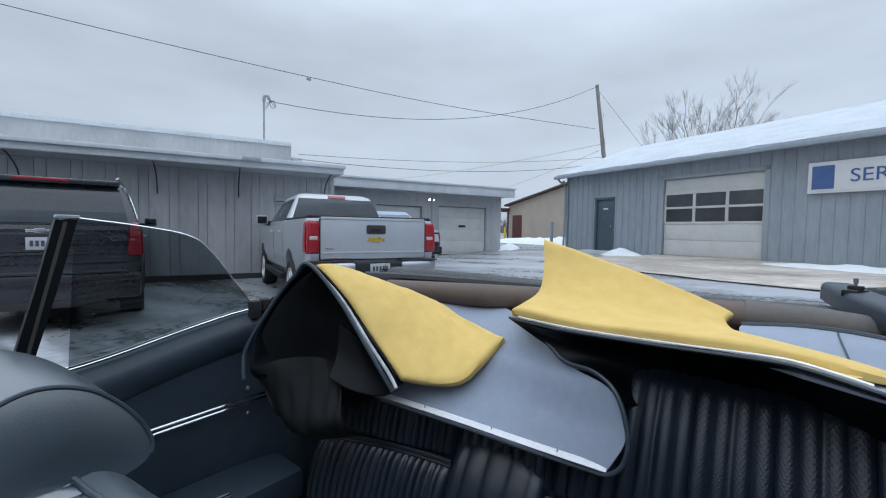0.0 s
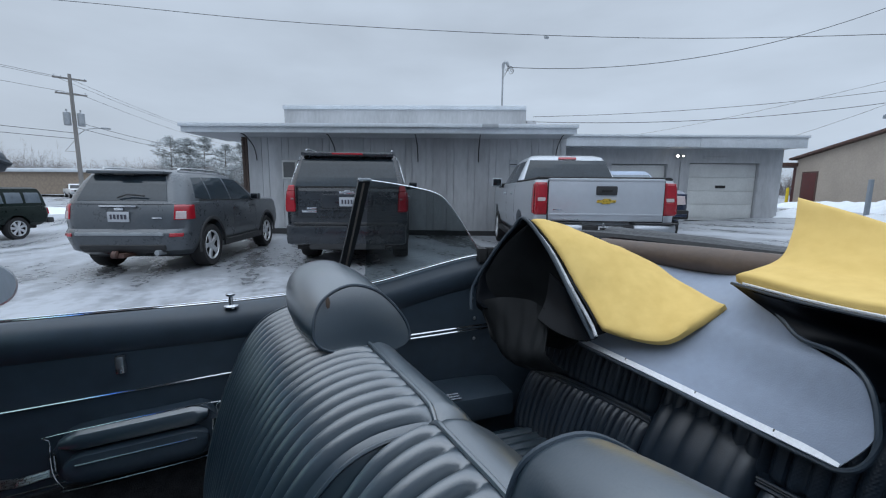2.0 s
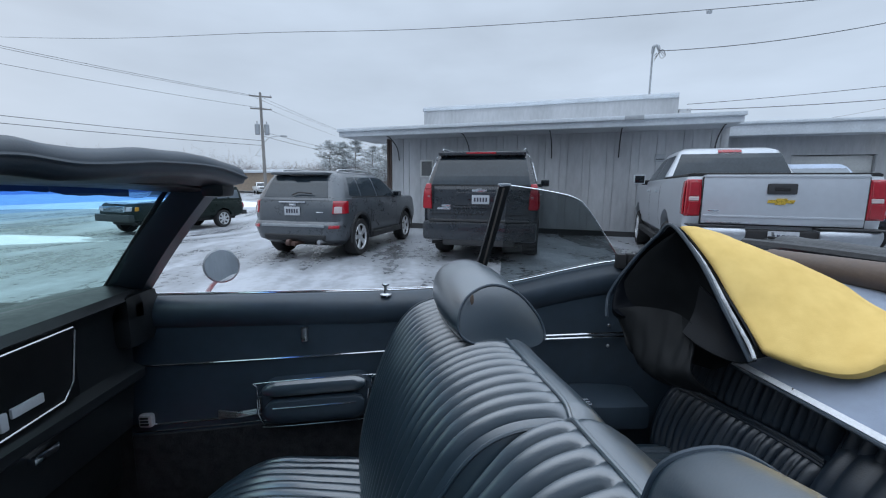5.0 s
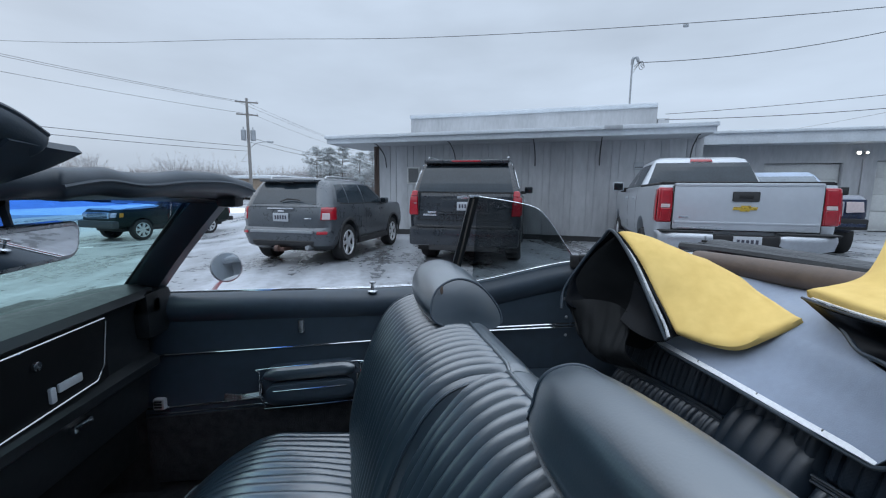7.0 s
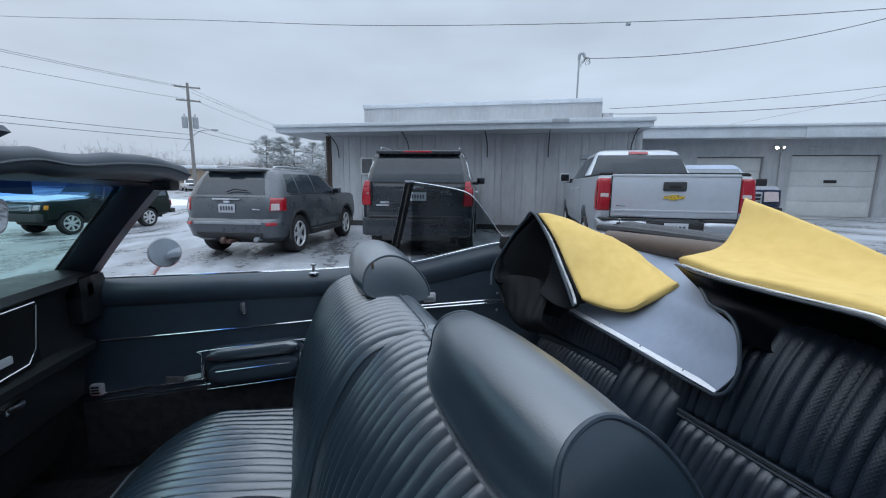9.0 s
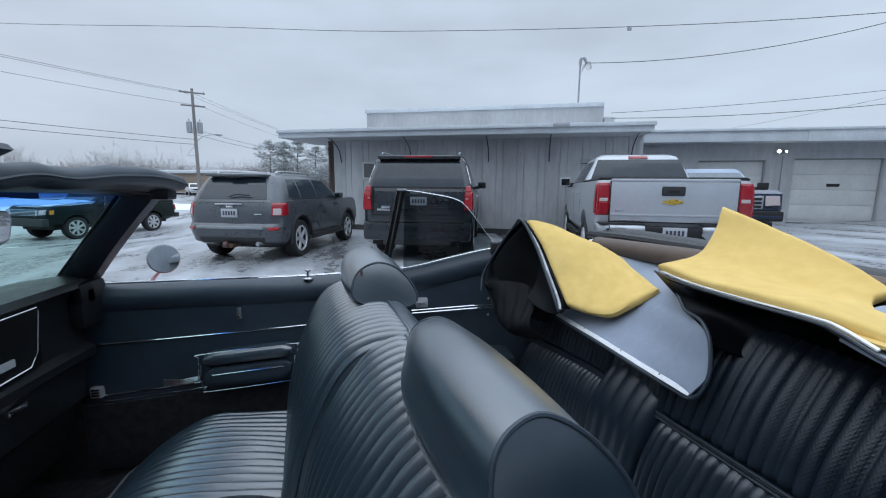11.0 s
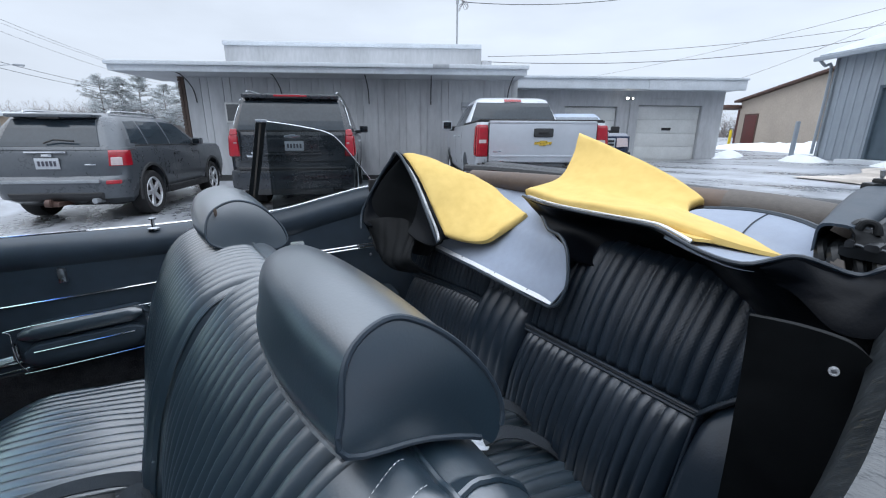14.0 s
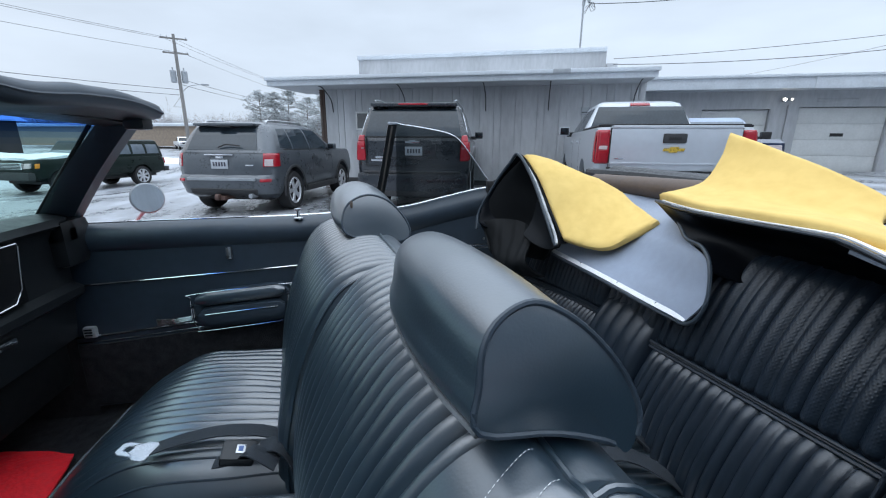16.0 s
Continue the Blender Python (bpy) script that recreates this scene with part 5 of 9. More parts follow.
def tahoe():
    root = thing("full_size_suv", "black full-size SUV with dark glass parked facing the wall", "car", "parked cars")
    low = Slices([(0.36, 0.25, 4.9, 0.88, 0.15), (0.45, 0.05, 5.1, 0.97, 0.16), (0.62, -0.03, 5.15, 1.0, 0.16), (0.76, 0.0, 5.15, 1.01, 0.15),
                  (1.0, 0.03, 5.12, 1.015, 0.14), (1.2, 0.05, 5.05, 1.0, 0.13), (1.24, 0.1, 4.9, 0.95, 0.13)])
    body = part("body", low.mesh(), BLACK_PAINT, root)
    carve(body, [arch_tool(1.18, 0.42, 0.48, 1.4), arch_tool(4.12, 0.42, 0.48, 1.4)])
    part("underbody", boxed(-0.8, 0.8, 0.3, 4.8, 0.3, 0.6, 0.03), DARK_SLOT, root)
    cab = Slices([(1.19, 0.05, 3.95, 0.985, 0.13), (1.4, 0.11, 3.6, 0.93, 0.13), (1.65, 0.2, 3.2, 0.85, 0.13), (1.80, 0.27, 3.0, 0.81, 0.13), (1.86, 0.36, 2.8, 0.74, 0.15), (1.885, 0.5, 2.7, 0.60, 0.15)])
    part("cabin", cab.mesh(), BLACK_PAINT, root)
    part("rear_window", soft(cab.back([(-0.86, 1.28), (0.86, 1.28), (0.765, 1.745), (-0.765, 1.745)])), SHADE_GLASS, root, "", 0)
    part("window_edge", soft(cab.back([(-0.88, 1.262), (0.88, 1.262), (0.875, 1.28), (-0.875, 1.28)], 0.010, 0.012), 0.002), DARK_SLOT, root, "", 0)
    part("spoiler", boxed(-0.77, 0.77, 0.16, 0.48, 1.79, 1.855, 0.022), BLACK_PAINT, root)
    part("stop_lamp", boxed(-0.26, 0.26, 0.145, 0.18, 1.815, 1.845, 0.006), RED_LENS, root)
    for s in (-1, 1):
        lamp = part("tail_lamp", soft(low.back([(s * 0.84, 0.86), (s * 1.0, 0.86), (s * 0.99, 1.20), (s * 0.86, 1.22)], 0.02, 0.10), 0.015), RED_LENS, root)
        part("upper_lens", soft(cab.back([(s * 0.86, 1.20), (s * 0.99, 1.20), (s * 0.965, 1.305), (s * 0.87, 1.30)], 0.02, 0.08), 0.012), RED_LENS, lamp)
        part("reverse_lens", soft(low.back([(s * 0.875, 1.06), (s * 0.925, 1.06), (s * 0.925, 1.09), (s * 0.875, 1.09)], 0.026, 0.02)), SMOKED_LENS, lamp)
        part("side_lens", soft(low.side(s, [(0.05, 0.88), (0.16, 0.9), (0.2, 1.16), (0.08, 1.20)], 0.008, 0.02)), RED_LENS, lamp)
        rail = bmesh.new()
        tube(rail, [(s * 0.72, 0.4, 1.86), (s * 0.74, 0.6, 1.93), (s * 0.74, 2.6, 1.935), (s * 0.72, 2.85, 1.86)], 0.016, 6, 14)
        part("roof_rail", rail, GALV, root)
        part("side_window", soft(cab.side(s, [(0.30, 1.26), (1.15, 1.26), (1.12, 1.74), (0.45, 1.72)])), DARK_GLASS, root, "", 0)
        part("side_window", soft(cab.side(s, [(1.24, 1.26), (2.2, 1.26), (2.15, 1.75), (1.22, 1.75)])), DARK_GLASS, root, "", 0)
        part("side_window", soft(cab.side(s, [(2.28, 1.26), (3.3, 1.26), (2.85, 1.72), (2.24, 1.75)])), DARK_GLASS, root, "", 0)
        trim = bmesh.new()
        tube(trim, [(s * 0.955, 0.22, 1.36), (s * 0.87, 0.34, 1.66), (s * 0.80, 0.5, 1.80), (s * 0.80, 2.7, 1.80)], 0.006, 5, 18)
        part("window_trim", trim, CHROME, root)
        for y in (2.05, 3.1):
            part("door_handle", boxed(min(s * 1.0, s * 1.045), max(s * 1.0, s * 1.045), y - 0.1, y + 0.1, 1.08, 1.115, 0.01), CHROME, root)
    part("bumper_cover", boxed(-0.99, 0.99, -0.11, 0.25, 0.36, 0.655, 0.07), BLACK_PAINT, root)
    part("bumper_step", boxed(-0.86, 0.86, -0.125, 0.1, 0.650, 0.685, 0.012), BUMPER, root, "worn grey bumper step")
    part("bumper_valance", boxed(-0.62, 0.62, -0.09, 0.2, 0.30, 0.40, 0.03), BUMPER, root)
    part("hatch_seam", boxed(-0.83, 0.83, -0.012, 0.05, 0.775, 0.783, 0.002), DARK_SLOT, root)
    part("hatch_lip", boxed(-0.46, 0.46, -0.03, 0.06, 0.885, 0.915, 0.012), BLACK_PAINT, root)
    for s in (-1, 1):
        part("hatch_seam", boxed(min(s * 0.826, s * 0.834), max(s * 0.826, s * 0.834), -0.004, 0.06, 0.70, 1.26, 0.002), DARK_SLOT, root)
        part("mud_guard", boxed(min(s * 0.76, s * 1.0), max(s * 0.76, s * 1.0), 0.60, 0.63, 0.22, 0.55, 0.01), DARK_SLOT, root)
    part("plate_recess", boxed(-0.42, 0.42, -0.01, 0.06, 0.92, 1.16, 0.02), BLACK_PAINT, root)
    plate(root, 0.03, -0.015, 1.03)
    emb = bmesh.new()
    box(emb, -0.13, 0.13, 0.02, 0.045, 1.165, 1.20, 0.006)
    box(emb, -0.05, 0.05, 0.015, 0.045, 1.15, 1.215, 0.006)
    part("badge", emb, CHROME, root)
    part("badge", boxed(-0.74, -0.5, -0.005, 0.03, 0.85, 0.885, 0.004), CHROME, root)
    part("badge", boxed(-0.66, -0.5, -0.005, 0.03, 0.90, 0.935, 0.004), CHROME, root)
    mirrors(root, 1.12, 3.35, 1.36, BLACK_PAINT, 0.20, 0.16)
    raised(root, 0.07)
    wheels(root, (1.18, 4.12), 0.86, 0.41, 0.27, 6)
    root.matrix_world = headed(-6.60, 0.985, 164.8)
    return root


def pickup():
    root = thing("pickup_truck", "silver crew-cab pickup truck with a black bed cover", "truck", "parked cars")
    low = Slices([(0.42, 0.35, 5.4, 0.86, 0.12), (0.52, 0.10, 5.6, 0.97, 0.12), (0.75, 0.03, 5.7, 1.005, 0.12), (1.05, 0.0, 5.7, 1.01, 0.11), (1.28, 0.02, 5.62, 0.995, 0.10), (1.35, 0.04, 5.5, 0.98, 0.10), (1.365, 0.08, 5.3, 0.93, 0.10)])
    body = part("body", low.mesh(), SILVER_PAINT, root)
    carve(body, [arch_tool(1.30, 0.42, 0.47, 1.4), arch_tool(4.95, 0.42, 0.47, 1.4)])
    part("underbody", boxed(-0.75, 0.75, 0.4, 5.3, 0.35, 0.65, 0.03), DARK_SLOT, root)
    cab = Slices([(1.30, 1.92, 4.5, 0.955, 0.14), (1.45, 1.96, 4.2, 0.89, 0.14), (1.70, 2.06, 3.7, 0.77, 0.14), (1.84, 2.14, 3.5, 0.70, 0.14), (1.885, 2.28, 3.3, 0.62, 0.16)])
    part("cabin", cab.mesh(), SILVER_PAINT, root)
    part("rear_window", soft(cab.back([(-0.85, 1.36), (0.85, 1.36), (0.70, 1.785), (-0.70, 1.785)])), SHADE_GLASS, root, "", 0)
    part("stop_lamp", soft(cab.back([(-0.17, 1.80), (0.17, 1.80), (0.16, 1.86), (-0.16, 1.86)], 0.02, 0.05)), RED_LENS, root)
    for s in (-1, 1):
        part("side_window", soft(cab.side(s, [(2.15, 1.36), (3.05, 1.36), (3.0, 1.79), (2.3, 1.78)])), SHADE_GLASS, root, "", 0)
        part("side_window", soft(cab.side(s, [(3.12, 1.36), (4.05, 1.36), (3.55, 1.76), (3.1, 1.79)])), SHADE_GLASS, root, "", 0)
        lamp = part("tail_lamp", soft(low.back([(s * 0.815, 0.86), (s * 0.995, 0.86), (s * 0.985, 1.32), (s * 0.815, 1.32)], 0.012, 0.10), 0.012), RED_LENS, root)
        for z0, z1, mat in ((0.875, 1.045, RED_LENS), (1.055, 1.105, CLEAR_LENS), (1.115, 1.30, RED_LENS)):
            part("lens_cell", soft(low.back([(s * 0.845, z0), (s * 0.955, z0), (s * 0.95, z1), (s * 0.84, z1)], 0.02, 0.02), 0.006), mat, lamp)
        part("side_lens", soft(low.side(s, [(0.02, 0.88), (0.14, 0.88), (0.14, 1.30), (0.04, 1.30)], 0.008, 0.02)), RED_LENS, lamp)
        end = bmesh.new()
        loft(end, [[Vector((s * x, y, z)) for y, z in ((0.10, z0), (-0.13 + d, z0 - 0.005), (-0.175 + d, (z0 + z1) / 2), (-0.16 + d, z1 - 0.02), (-0.13 + d, z1), (0.10, z1))] for x, z0, z1, d in ((0.36, 0.60, 0.735, 0.0), (0.42, 0.545, 0.745, 0.0), (0.80, 0.55, 0.748, 0.02), (0.95, 0.57, 0.748, 0.07), (1.0, 0.60, 0.74, 0.16))])
        part("bumper_end", end, BUMPER_CHROME, root, "chrome bumper end", 50)
        part("bumper_step", boxed(min(s * 0.36, s * 0.97), max(s * 0.36, s * 0.97), -0.15, 0.05, 0.748, 0.765, 0.006), BUMPER, root, "ribbed black bumper step")
        rail = bmesh.new()
        tube(rail, [(s * 0.95, 0.10, 1.372), (s * 0.95, 1.9, 1.378)], 0.018, 6)
        part("bed_rail", rail, DARK_SLOT, root, "black bed rail cap")
        part("door_seam", soft(low.side(s, [(1.94, 0.60), (1.95, 0.60), (1.95, 1.30), (1.94, 1.30)], 0.002, 0.01), 0.001), DARK_SLOT, root, "", 0)
        part("door_seam", soft(low.side(s, [(3.07, 0.60), (3.08, 0.60), (3.08, 1.30), (3.07, 1.30)], 0.002, 0.01), 0.001), DARK_SLOT, root, "", 0)
        part("step_bar", boxed(min(s * 0.93, s * 1.04), max(s * 0.93, s * 1.04), 2.0, 4.3, 0.38, 0.45, 0.02), DARK_SLOT, root)
        part("mud_flap", boxed(min(s * 0.80, s * 1.0), max(s * 0.80, s * 1.0), 4.40, 4.43, 0.25, 0.65, 0.006), DARK_SLOT, root)
        for y in (2.3, 3.35):
            part("door_handle", boxed(min(s * 1.0, s * 1.04), max(s * 1.0, s * 1.04), y - 0.1, y + 0.1, 1.14, 1.18, 0.01), SILVER_PAINT, root)
    tg = part("tailgate", boxed(-0.805, 0.805, -0.022, 0.03, 0.775, 1.34, 0.02), SILVER_PAINT, root)
    part("tailgate_gap", boxed(-0.815, 0.815, -0.008, 0.04, 0.765, 1.345, 0.004), DARK_SLOT, root)
    part("crease", boxed(-0.79, 0.79, -0.034, -0.02, 0.86, 0.885, 0.006), SILVER_PAINT, tg)
    hd = part("handle", boxed(-0.145, 0.145, -0.04, -0.018, 1.145, 1.27, 0.018), BUMPER, tg, "black tailgate handle")
    part("pull", boxed(-0.075, 0.075, -0.046, -0.036, 1.185, 1.225, 0.008), DARK_SLOT, hd)
    emb = bmesh.new()
    loft(emb, [[Vector((x, y, z)) for x, z in ((-0.135, 1.040), (-0.052, 1.040), (-0.058, 1.022), (0.045, 1.022), (0.052, 1.040), (0.125, 1.040), (0.138, 1.078), (0.058, 1.078), (0.064, 1.096), (-0.042, 1.096), (-0.048, 1.078), (-0.122, 1.078))] for y in (-0.02, -0.034)])
    part("emblem", emb, GOLD, tg)
    part("badge", boxed(-0.74, -0.62, -0.028, -0.02, 0.925, 0.945, 0.002), CHROME, tg)
    part("badge", boxed(-0.75, -0.20, -0.03, -0.02, 0.785, 0.805, 0.002), STEEL, tg)
    part("bumper", boxed(-0.45, 0.45, -0.14, 0.12, 0.53, 0.72, 0.03), DARK_SLOT, root, "black bumper centre")
    plate(root, 0.02, -0.145, 0.64)
    part("bed_cover", boxed(-0.93, 0.93, 0.06, 1.92, 1.355, 1.40, 0.015), DARK_SLOT, root, "black folding bed cover")
    part("tailgate_cap", boxed(-0.80, 0.80, -0.03, 0.08, 1.335, 1.375, 0.012), SILVER_PAINT, root)
    mirrors(root, 1.15, 3.75, 1.40, SILVER_PAINT, 0.22, 0.19)
    raised(root, 0.10)
    wheels(root, (1.30, 4.95), 0.86, 0.40, 0.26, 6)
    root.matrix_world = headed(-4.26, 4.29, 158.9)
    return root


def green_truck():
    root = thing("compact_truck", "dark green compact pickup with topper and snow on its hood", "truck", "parked cars")
    low = Slices([(0.42, 0.2, 4.7, 0.72, 0.12), (0.52, 0.05, 4.85, 0.84, 0.14), (0.75, 0.0, 4.9, 0.87, 0.14), (0.95, 0.02, 4.85, 0.865, 0.14), (1.06, 0.05, 4.75, 0.83, 0.14), (1.08, 0.1, 4.6, 0.76, 0.14)])
    body = part("body", low.mesh(), GREEN_PAINT, root)
    carve(body, [arch_tool(1.05, 0.36, 0.42, 1.2), arch_tool(4.05, 0.36, 0.42, 1.2)])
    part("underbody", boxed(-0.65, 0.65, 0.3, 4.6, 0.32, 0.6, 0.03), DARK_SLOT, root)
    cab = Slices([(1.04, 2.0, 3.65, 0.80, 0.12), (1.3, 2.1, 3.25, 0.74, 0.12), (1.55, 2.2, 2.95, 0.66, 0.12), (1.62, 2.3, 2.85, 0.58, 0.12)])
    part("cabin", cab.mesh(), GREEN_PAINT, root)
    top = Slices([(1.04, 0.02, 2.02, 0.82, 0.08), (1.4, 0.08, 2.04, 0.77, 0.08), (1.62, 0.14, 2.04, 0.70, 0.1), (1.67, 0.25, 2.0, 0.6, 0.1)])
    part("topper", top.mesh(), GREEN_PAINT, root, "dark bed topper")
    for s in (-1, 1):
        for a, b in ((0.2, 0.7), (0.78, 1.28), (1.36, 1.9)):
            part("side_window", soft(top.side(s, [(a, 1.16), (b, 1.16), (b, 1.5), (a + 0.03, 1.5)])), FROST_SHEEN_GLASS, root, "side glass with a sky reflection in its colour")
        part("side_window", soft(cab.side(s, [(2.2, 1.12), (3.3, 1.12), (2.95, 1.5), (2.25, 1.5)])), SHADE_GLASS, root, "", 0)
        part("head_lamp", soft(low.back([(s * 0.56, 0.80), (s * 0.80, 0.82), (s * 0.80, 0.96), (s * 0.56, 0.96)], 0.02, 0.06, True)), CLEAR_LENS, root)
        part("marker_lamp", soft(low.side(s, [(4.68, 0.82), (4.80, 0.82), (4.78, 0.95), (4.66, 0.95)], 0.01, 0.03)), AMBER_LENS, root)
        part("tail_lamp", soft(low.back([(s * 0.68, 0.78), (s * 0.83, 0.78), (s * 0.82, 1.0), (s * 0.68, 1.0)], 0.012, 0.06)), RED_LENS, root)
    part("windscreen", soft(cab.back([(-0.66, 1.12), (0.66, 1.12), (0.58, 1.52), (-0.58, 1.52)], 0.008, 0.014, True)), FROST_SHEEN_GLASS, root, "", 0)
    g = part("grille", boxed(-0.54, 0.54, 4.84, 4.93, 0.78, 0.97, 0.02), CHROME, root)
    for k in range(4):
        part("grille_bar", boxed(-0.5, 0.5, 4.92, 4.94, 0.80 + k * 0.042, 0.825 + k * 0.042, 0.004), DARK_SLOT, g)
    part("front_bumper", boxed(-0.86, 0.86, 4.82, 5.02, 0.46, 0.70, 0.04), BUMPER, root)
    part("rear_bumper", boxed(-0.84, 0.84, -0.14, 0.08, 0.48, 0.66, 0.03), BUMPER, root)
    bm = sheet([[(-0.76, 3.35, 1.16), (0, 3.45, 1.20), (0.76, 3.35, 1.16)], [(-0.80, 4.0, 1.12), (0, 4.1, 1.18), (0.80, 4.0, 1.12)], [(-0.72, 4.72, 1.05), (0, 4.82, 1.08), (0.72, 4.72, 1.05)]], 20, 20, 0.07,
               lambda u, v: 0.03 * noise.noise(Vector((u * 6, v * 6, 1))))
    part("hood_snow", bm, SNOW, root, "crust of snow")
    mirrors(root, 0.98, 3.25, 1.15, BLACK_PAINT, 0.2, 0.15)
    wheels(root, (1.05, 4.05), 0.74, 0.36, 0.21, 7)
    for ob in list(root.children_recursive):   # short nose
        for v in ob.data.vertices:
            v.co.y -= 0.30 * min(1.0, max(0.0, (v.co.y - 2.6) / 0.6))
    root.matrix_world = headed(-17.8, -8.6, -22.4)
    return root


def blue_truck():
    root = thing("blue_truck", "blue pickup truck nosed in beyond the silver pickup", "truck", "parked cars")
    low = Slices([(0.45, 0.2, 5.3, 0.85, 0.12), (0.55, 0.03, 5.5, 0.96, 0.12), (0.8, 0.0, 5.55, 1.0, 0.14), (1.15, 0.03, 5.5, 1.0, 0.14), (1.24, 0.1, 5.35, 0.95, 0.14)])
    body = part("body", low.mesh(), BLUE_PAINT, root)
    carve(body, [arch_tool(1.25, 0.42, 0.47, 1.4), arch_tool(4.6, 0.42, 0.47, 1.4)])
    part("underbody", boxed(-0.75, 0.75, 0.4, 5.2, 0.35, 0.65, 0.03), DARK_SLOT, root)
    cab = Slices([(1.2, 1.9, 3.9, 0.93, 0.14), (1.5, 2.05, 3.5, 0.84, 0.14), (1.78, 2.2, 3.1, 0.72, 0.14), (1.86, 2.35, 2.95, 0.62, 0.14)])
    part("cabin", cab.mesh(), FROSTED, root, "cab roof under frost")
    part("windscreen", soft(cab.back([(-0.80, 1.28), (0.80, 1.28), (0.66, 1.74), (-0.66, 1.74)], 0.008, 0.014, True)), FROST_SHEEN_GLASS, root, "", 0)
    gr = part("grille", boxed(-0.58, 0.58, 5.46, 5.58, 0.78, 1.10, 0.03), BUMPER_CHROME, root)
    for z in (0.81, 0.90, 0.99):
        part("grille_slot", boxed(-0.54, 0.54, 5.57, 5.59, z, z + 0.06, 0.006), DARK_SLOT, gr)
    part("bumper_bar", boxed(-0.94, 0.94, 5.50, 5.68, 0.56, 0.64, 0.03), BLUE_PAINT, root)
    for s in (-1, 1):
        part("head_lamp", soft(low.back([(s * 0.62, 0.86), (s * 0.92, 0.88), (s * 0.90, 1.10), (s * 0.62, 1.10)], 0.02, 0.08, True)), CLEAR_LENS, root)
    part("front_bumper", boxed(-0.98, 0.98, 5.44, 5.66, 0.5, 0.74, 0.04), DARK_SLOT, root)
    mirrors(root, 1.14, 3.55, 1.35, DARK_SLOT, 0.24, 0.2)
    raised(root, 0.12)
    wheels(root, (1.25, 4.6), 0.86, 0.40, 0.26, 6)
    root.matrix_world = headed(-12.8, 11.65, -29.7)
    return root


def far_pickup():
    root = thing("white_pickup", "white pickup truck parked across the street", "truck", "parked cars")
    low = Slices([(0.45, 0.2, 5.0, 0.82, 0.12), (0.6, 0.02, 5.25, 0.93, 0.14), (0.95, 0.0, 5.3, 0.95, 0.14), (1.12, 0.04, 5.2, 0.92, 0.14)])
    body = part("body", low.mesh(), WHITE_PAINT, root)
    carve(body, [arch_tool(1.1, 0.38, 0.44, 1.4), arch_tool(4.3, 0.38, 0.44, 1.4)])
    cab = Slices([(1.08, 1.8, 4.0, 0.86, 0.14), (1.4, 1.95, 3.5, 0.78, 0.14), (1.68, 2.1, 3.1, 0.68, 0.14), (1.75, 2.25, 2.95, 0.58, 0.14)])
    part("cabin", cab.mesh(), WHITE_PAINT, root)
    part("windscreen", soft(cab.back([(-0.74, 1.16), (0.74, 1.16), (0.62, 1.62), (-0.62, 1.62)], 0.008, 0.014, True)), DARK_GLASS, root, "", 0)
    part("rear_window", soft(cab.back([(-0.70, 1.16), (0.70, 1.16), (0.60, 1.62), (-0.60, 1.62)])), DARK_GLASS, root, "", 0)
    for s in (-1, 1):
        part("side_window", soft(cab.side(s, [(2.05, 1.16), (3.5, 1.16), (3.0, 1.6), (2.15, 1.6)])), DARK_GLASS, root, "", 0)
        part("head_lamp", soft(low.back([(s * 0.6, 0.82), (s * 0.84, 0.82), (s * 0.84, 1.0), (s * 0.6, 1.0)], 0.02, 0.06, True)), CLEAR_LENS, root)
    part("grille", boxed(-0.55, 0.55, 5.24, 5.32, 0.78, 1.0, 0.02), DARK_SLOT, root)
    part("front_bumper", boxed(-0.92, 0.92, 5.2, 5.4, 0.48, 0.68, 0.04), GALV, root)
    wheels(root, (1.1, 4.3), 0.82, 0.38, 0.24, 6)
    root.matrix_world = headed(-67.9, -27.6, 30.0)
    return root


jeep()
far_pickup()
tahoe()
pickup()
green_truck()
blue_truck()


# ---- the convertible: x towards its driver's side, y towards its rear ----
def belt_line(y):
    """Height of the window sill along the car."""
    pts = ((-1.0, 0.955), (-0.74, 0.962), (0.0, 0.970), (0.38, 0.985), (0.58, 1.03), (0.76, 1.075), (1.0, 1.085), (1.3, 1.07), (2.9, 0.98))
    for (a, p), (b, q) in zip(pts, pts[1:]):
        if y <= b:
            return p + (q - p) * max(0.0, (y - a) / (b - a))
    return pts[-1][1]


def belt(y):
    """The same, rounded at its bends."""
    return sum(belt_line(y + 0.02 * k) for k in range(-4, 5)) / 9


def half_line(y):
    """Half width of the cabin at the sill."""
    pts = ((-1.0, 0.745), (-0.74, 0.755), (0.0, 0.778), (0.3, 0.795), (0.6, 0.808), (0.75, 0.778), (0.85, 0.750), (1.08, 0.682), (1.3, 0.65), (1.9, 0.60))
    for (a, p), (b, q) in zip(pts, pts[1:]):
        if y <= b:
            return p + (q - p) * max(0.0, (y - a) / (b - a))
    return pts[-1][1]


def half(y):
    """The same, rounded at its bends."""
    return sum(half_line(y + 0.02 * k) for k in range(-4, 5)) / 9


def sweep_side(s, ys, prof):
    """A strip along the car's side s. prof(y) gives (x, z) pairs."""
    bm = bmesh.new()
    loft(bm, [[Vector((s * x, y, z)) for x, z in prof(y)] for y in ys], True, True)
    return bm


def steps(a, b, n):
    return [a + (b - a) * i / (n - 1) for i in range(n)]


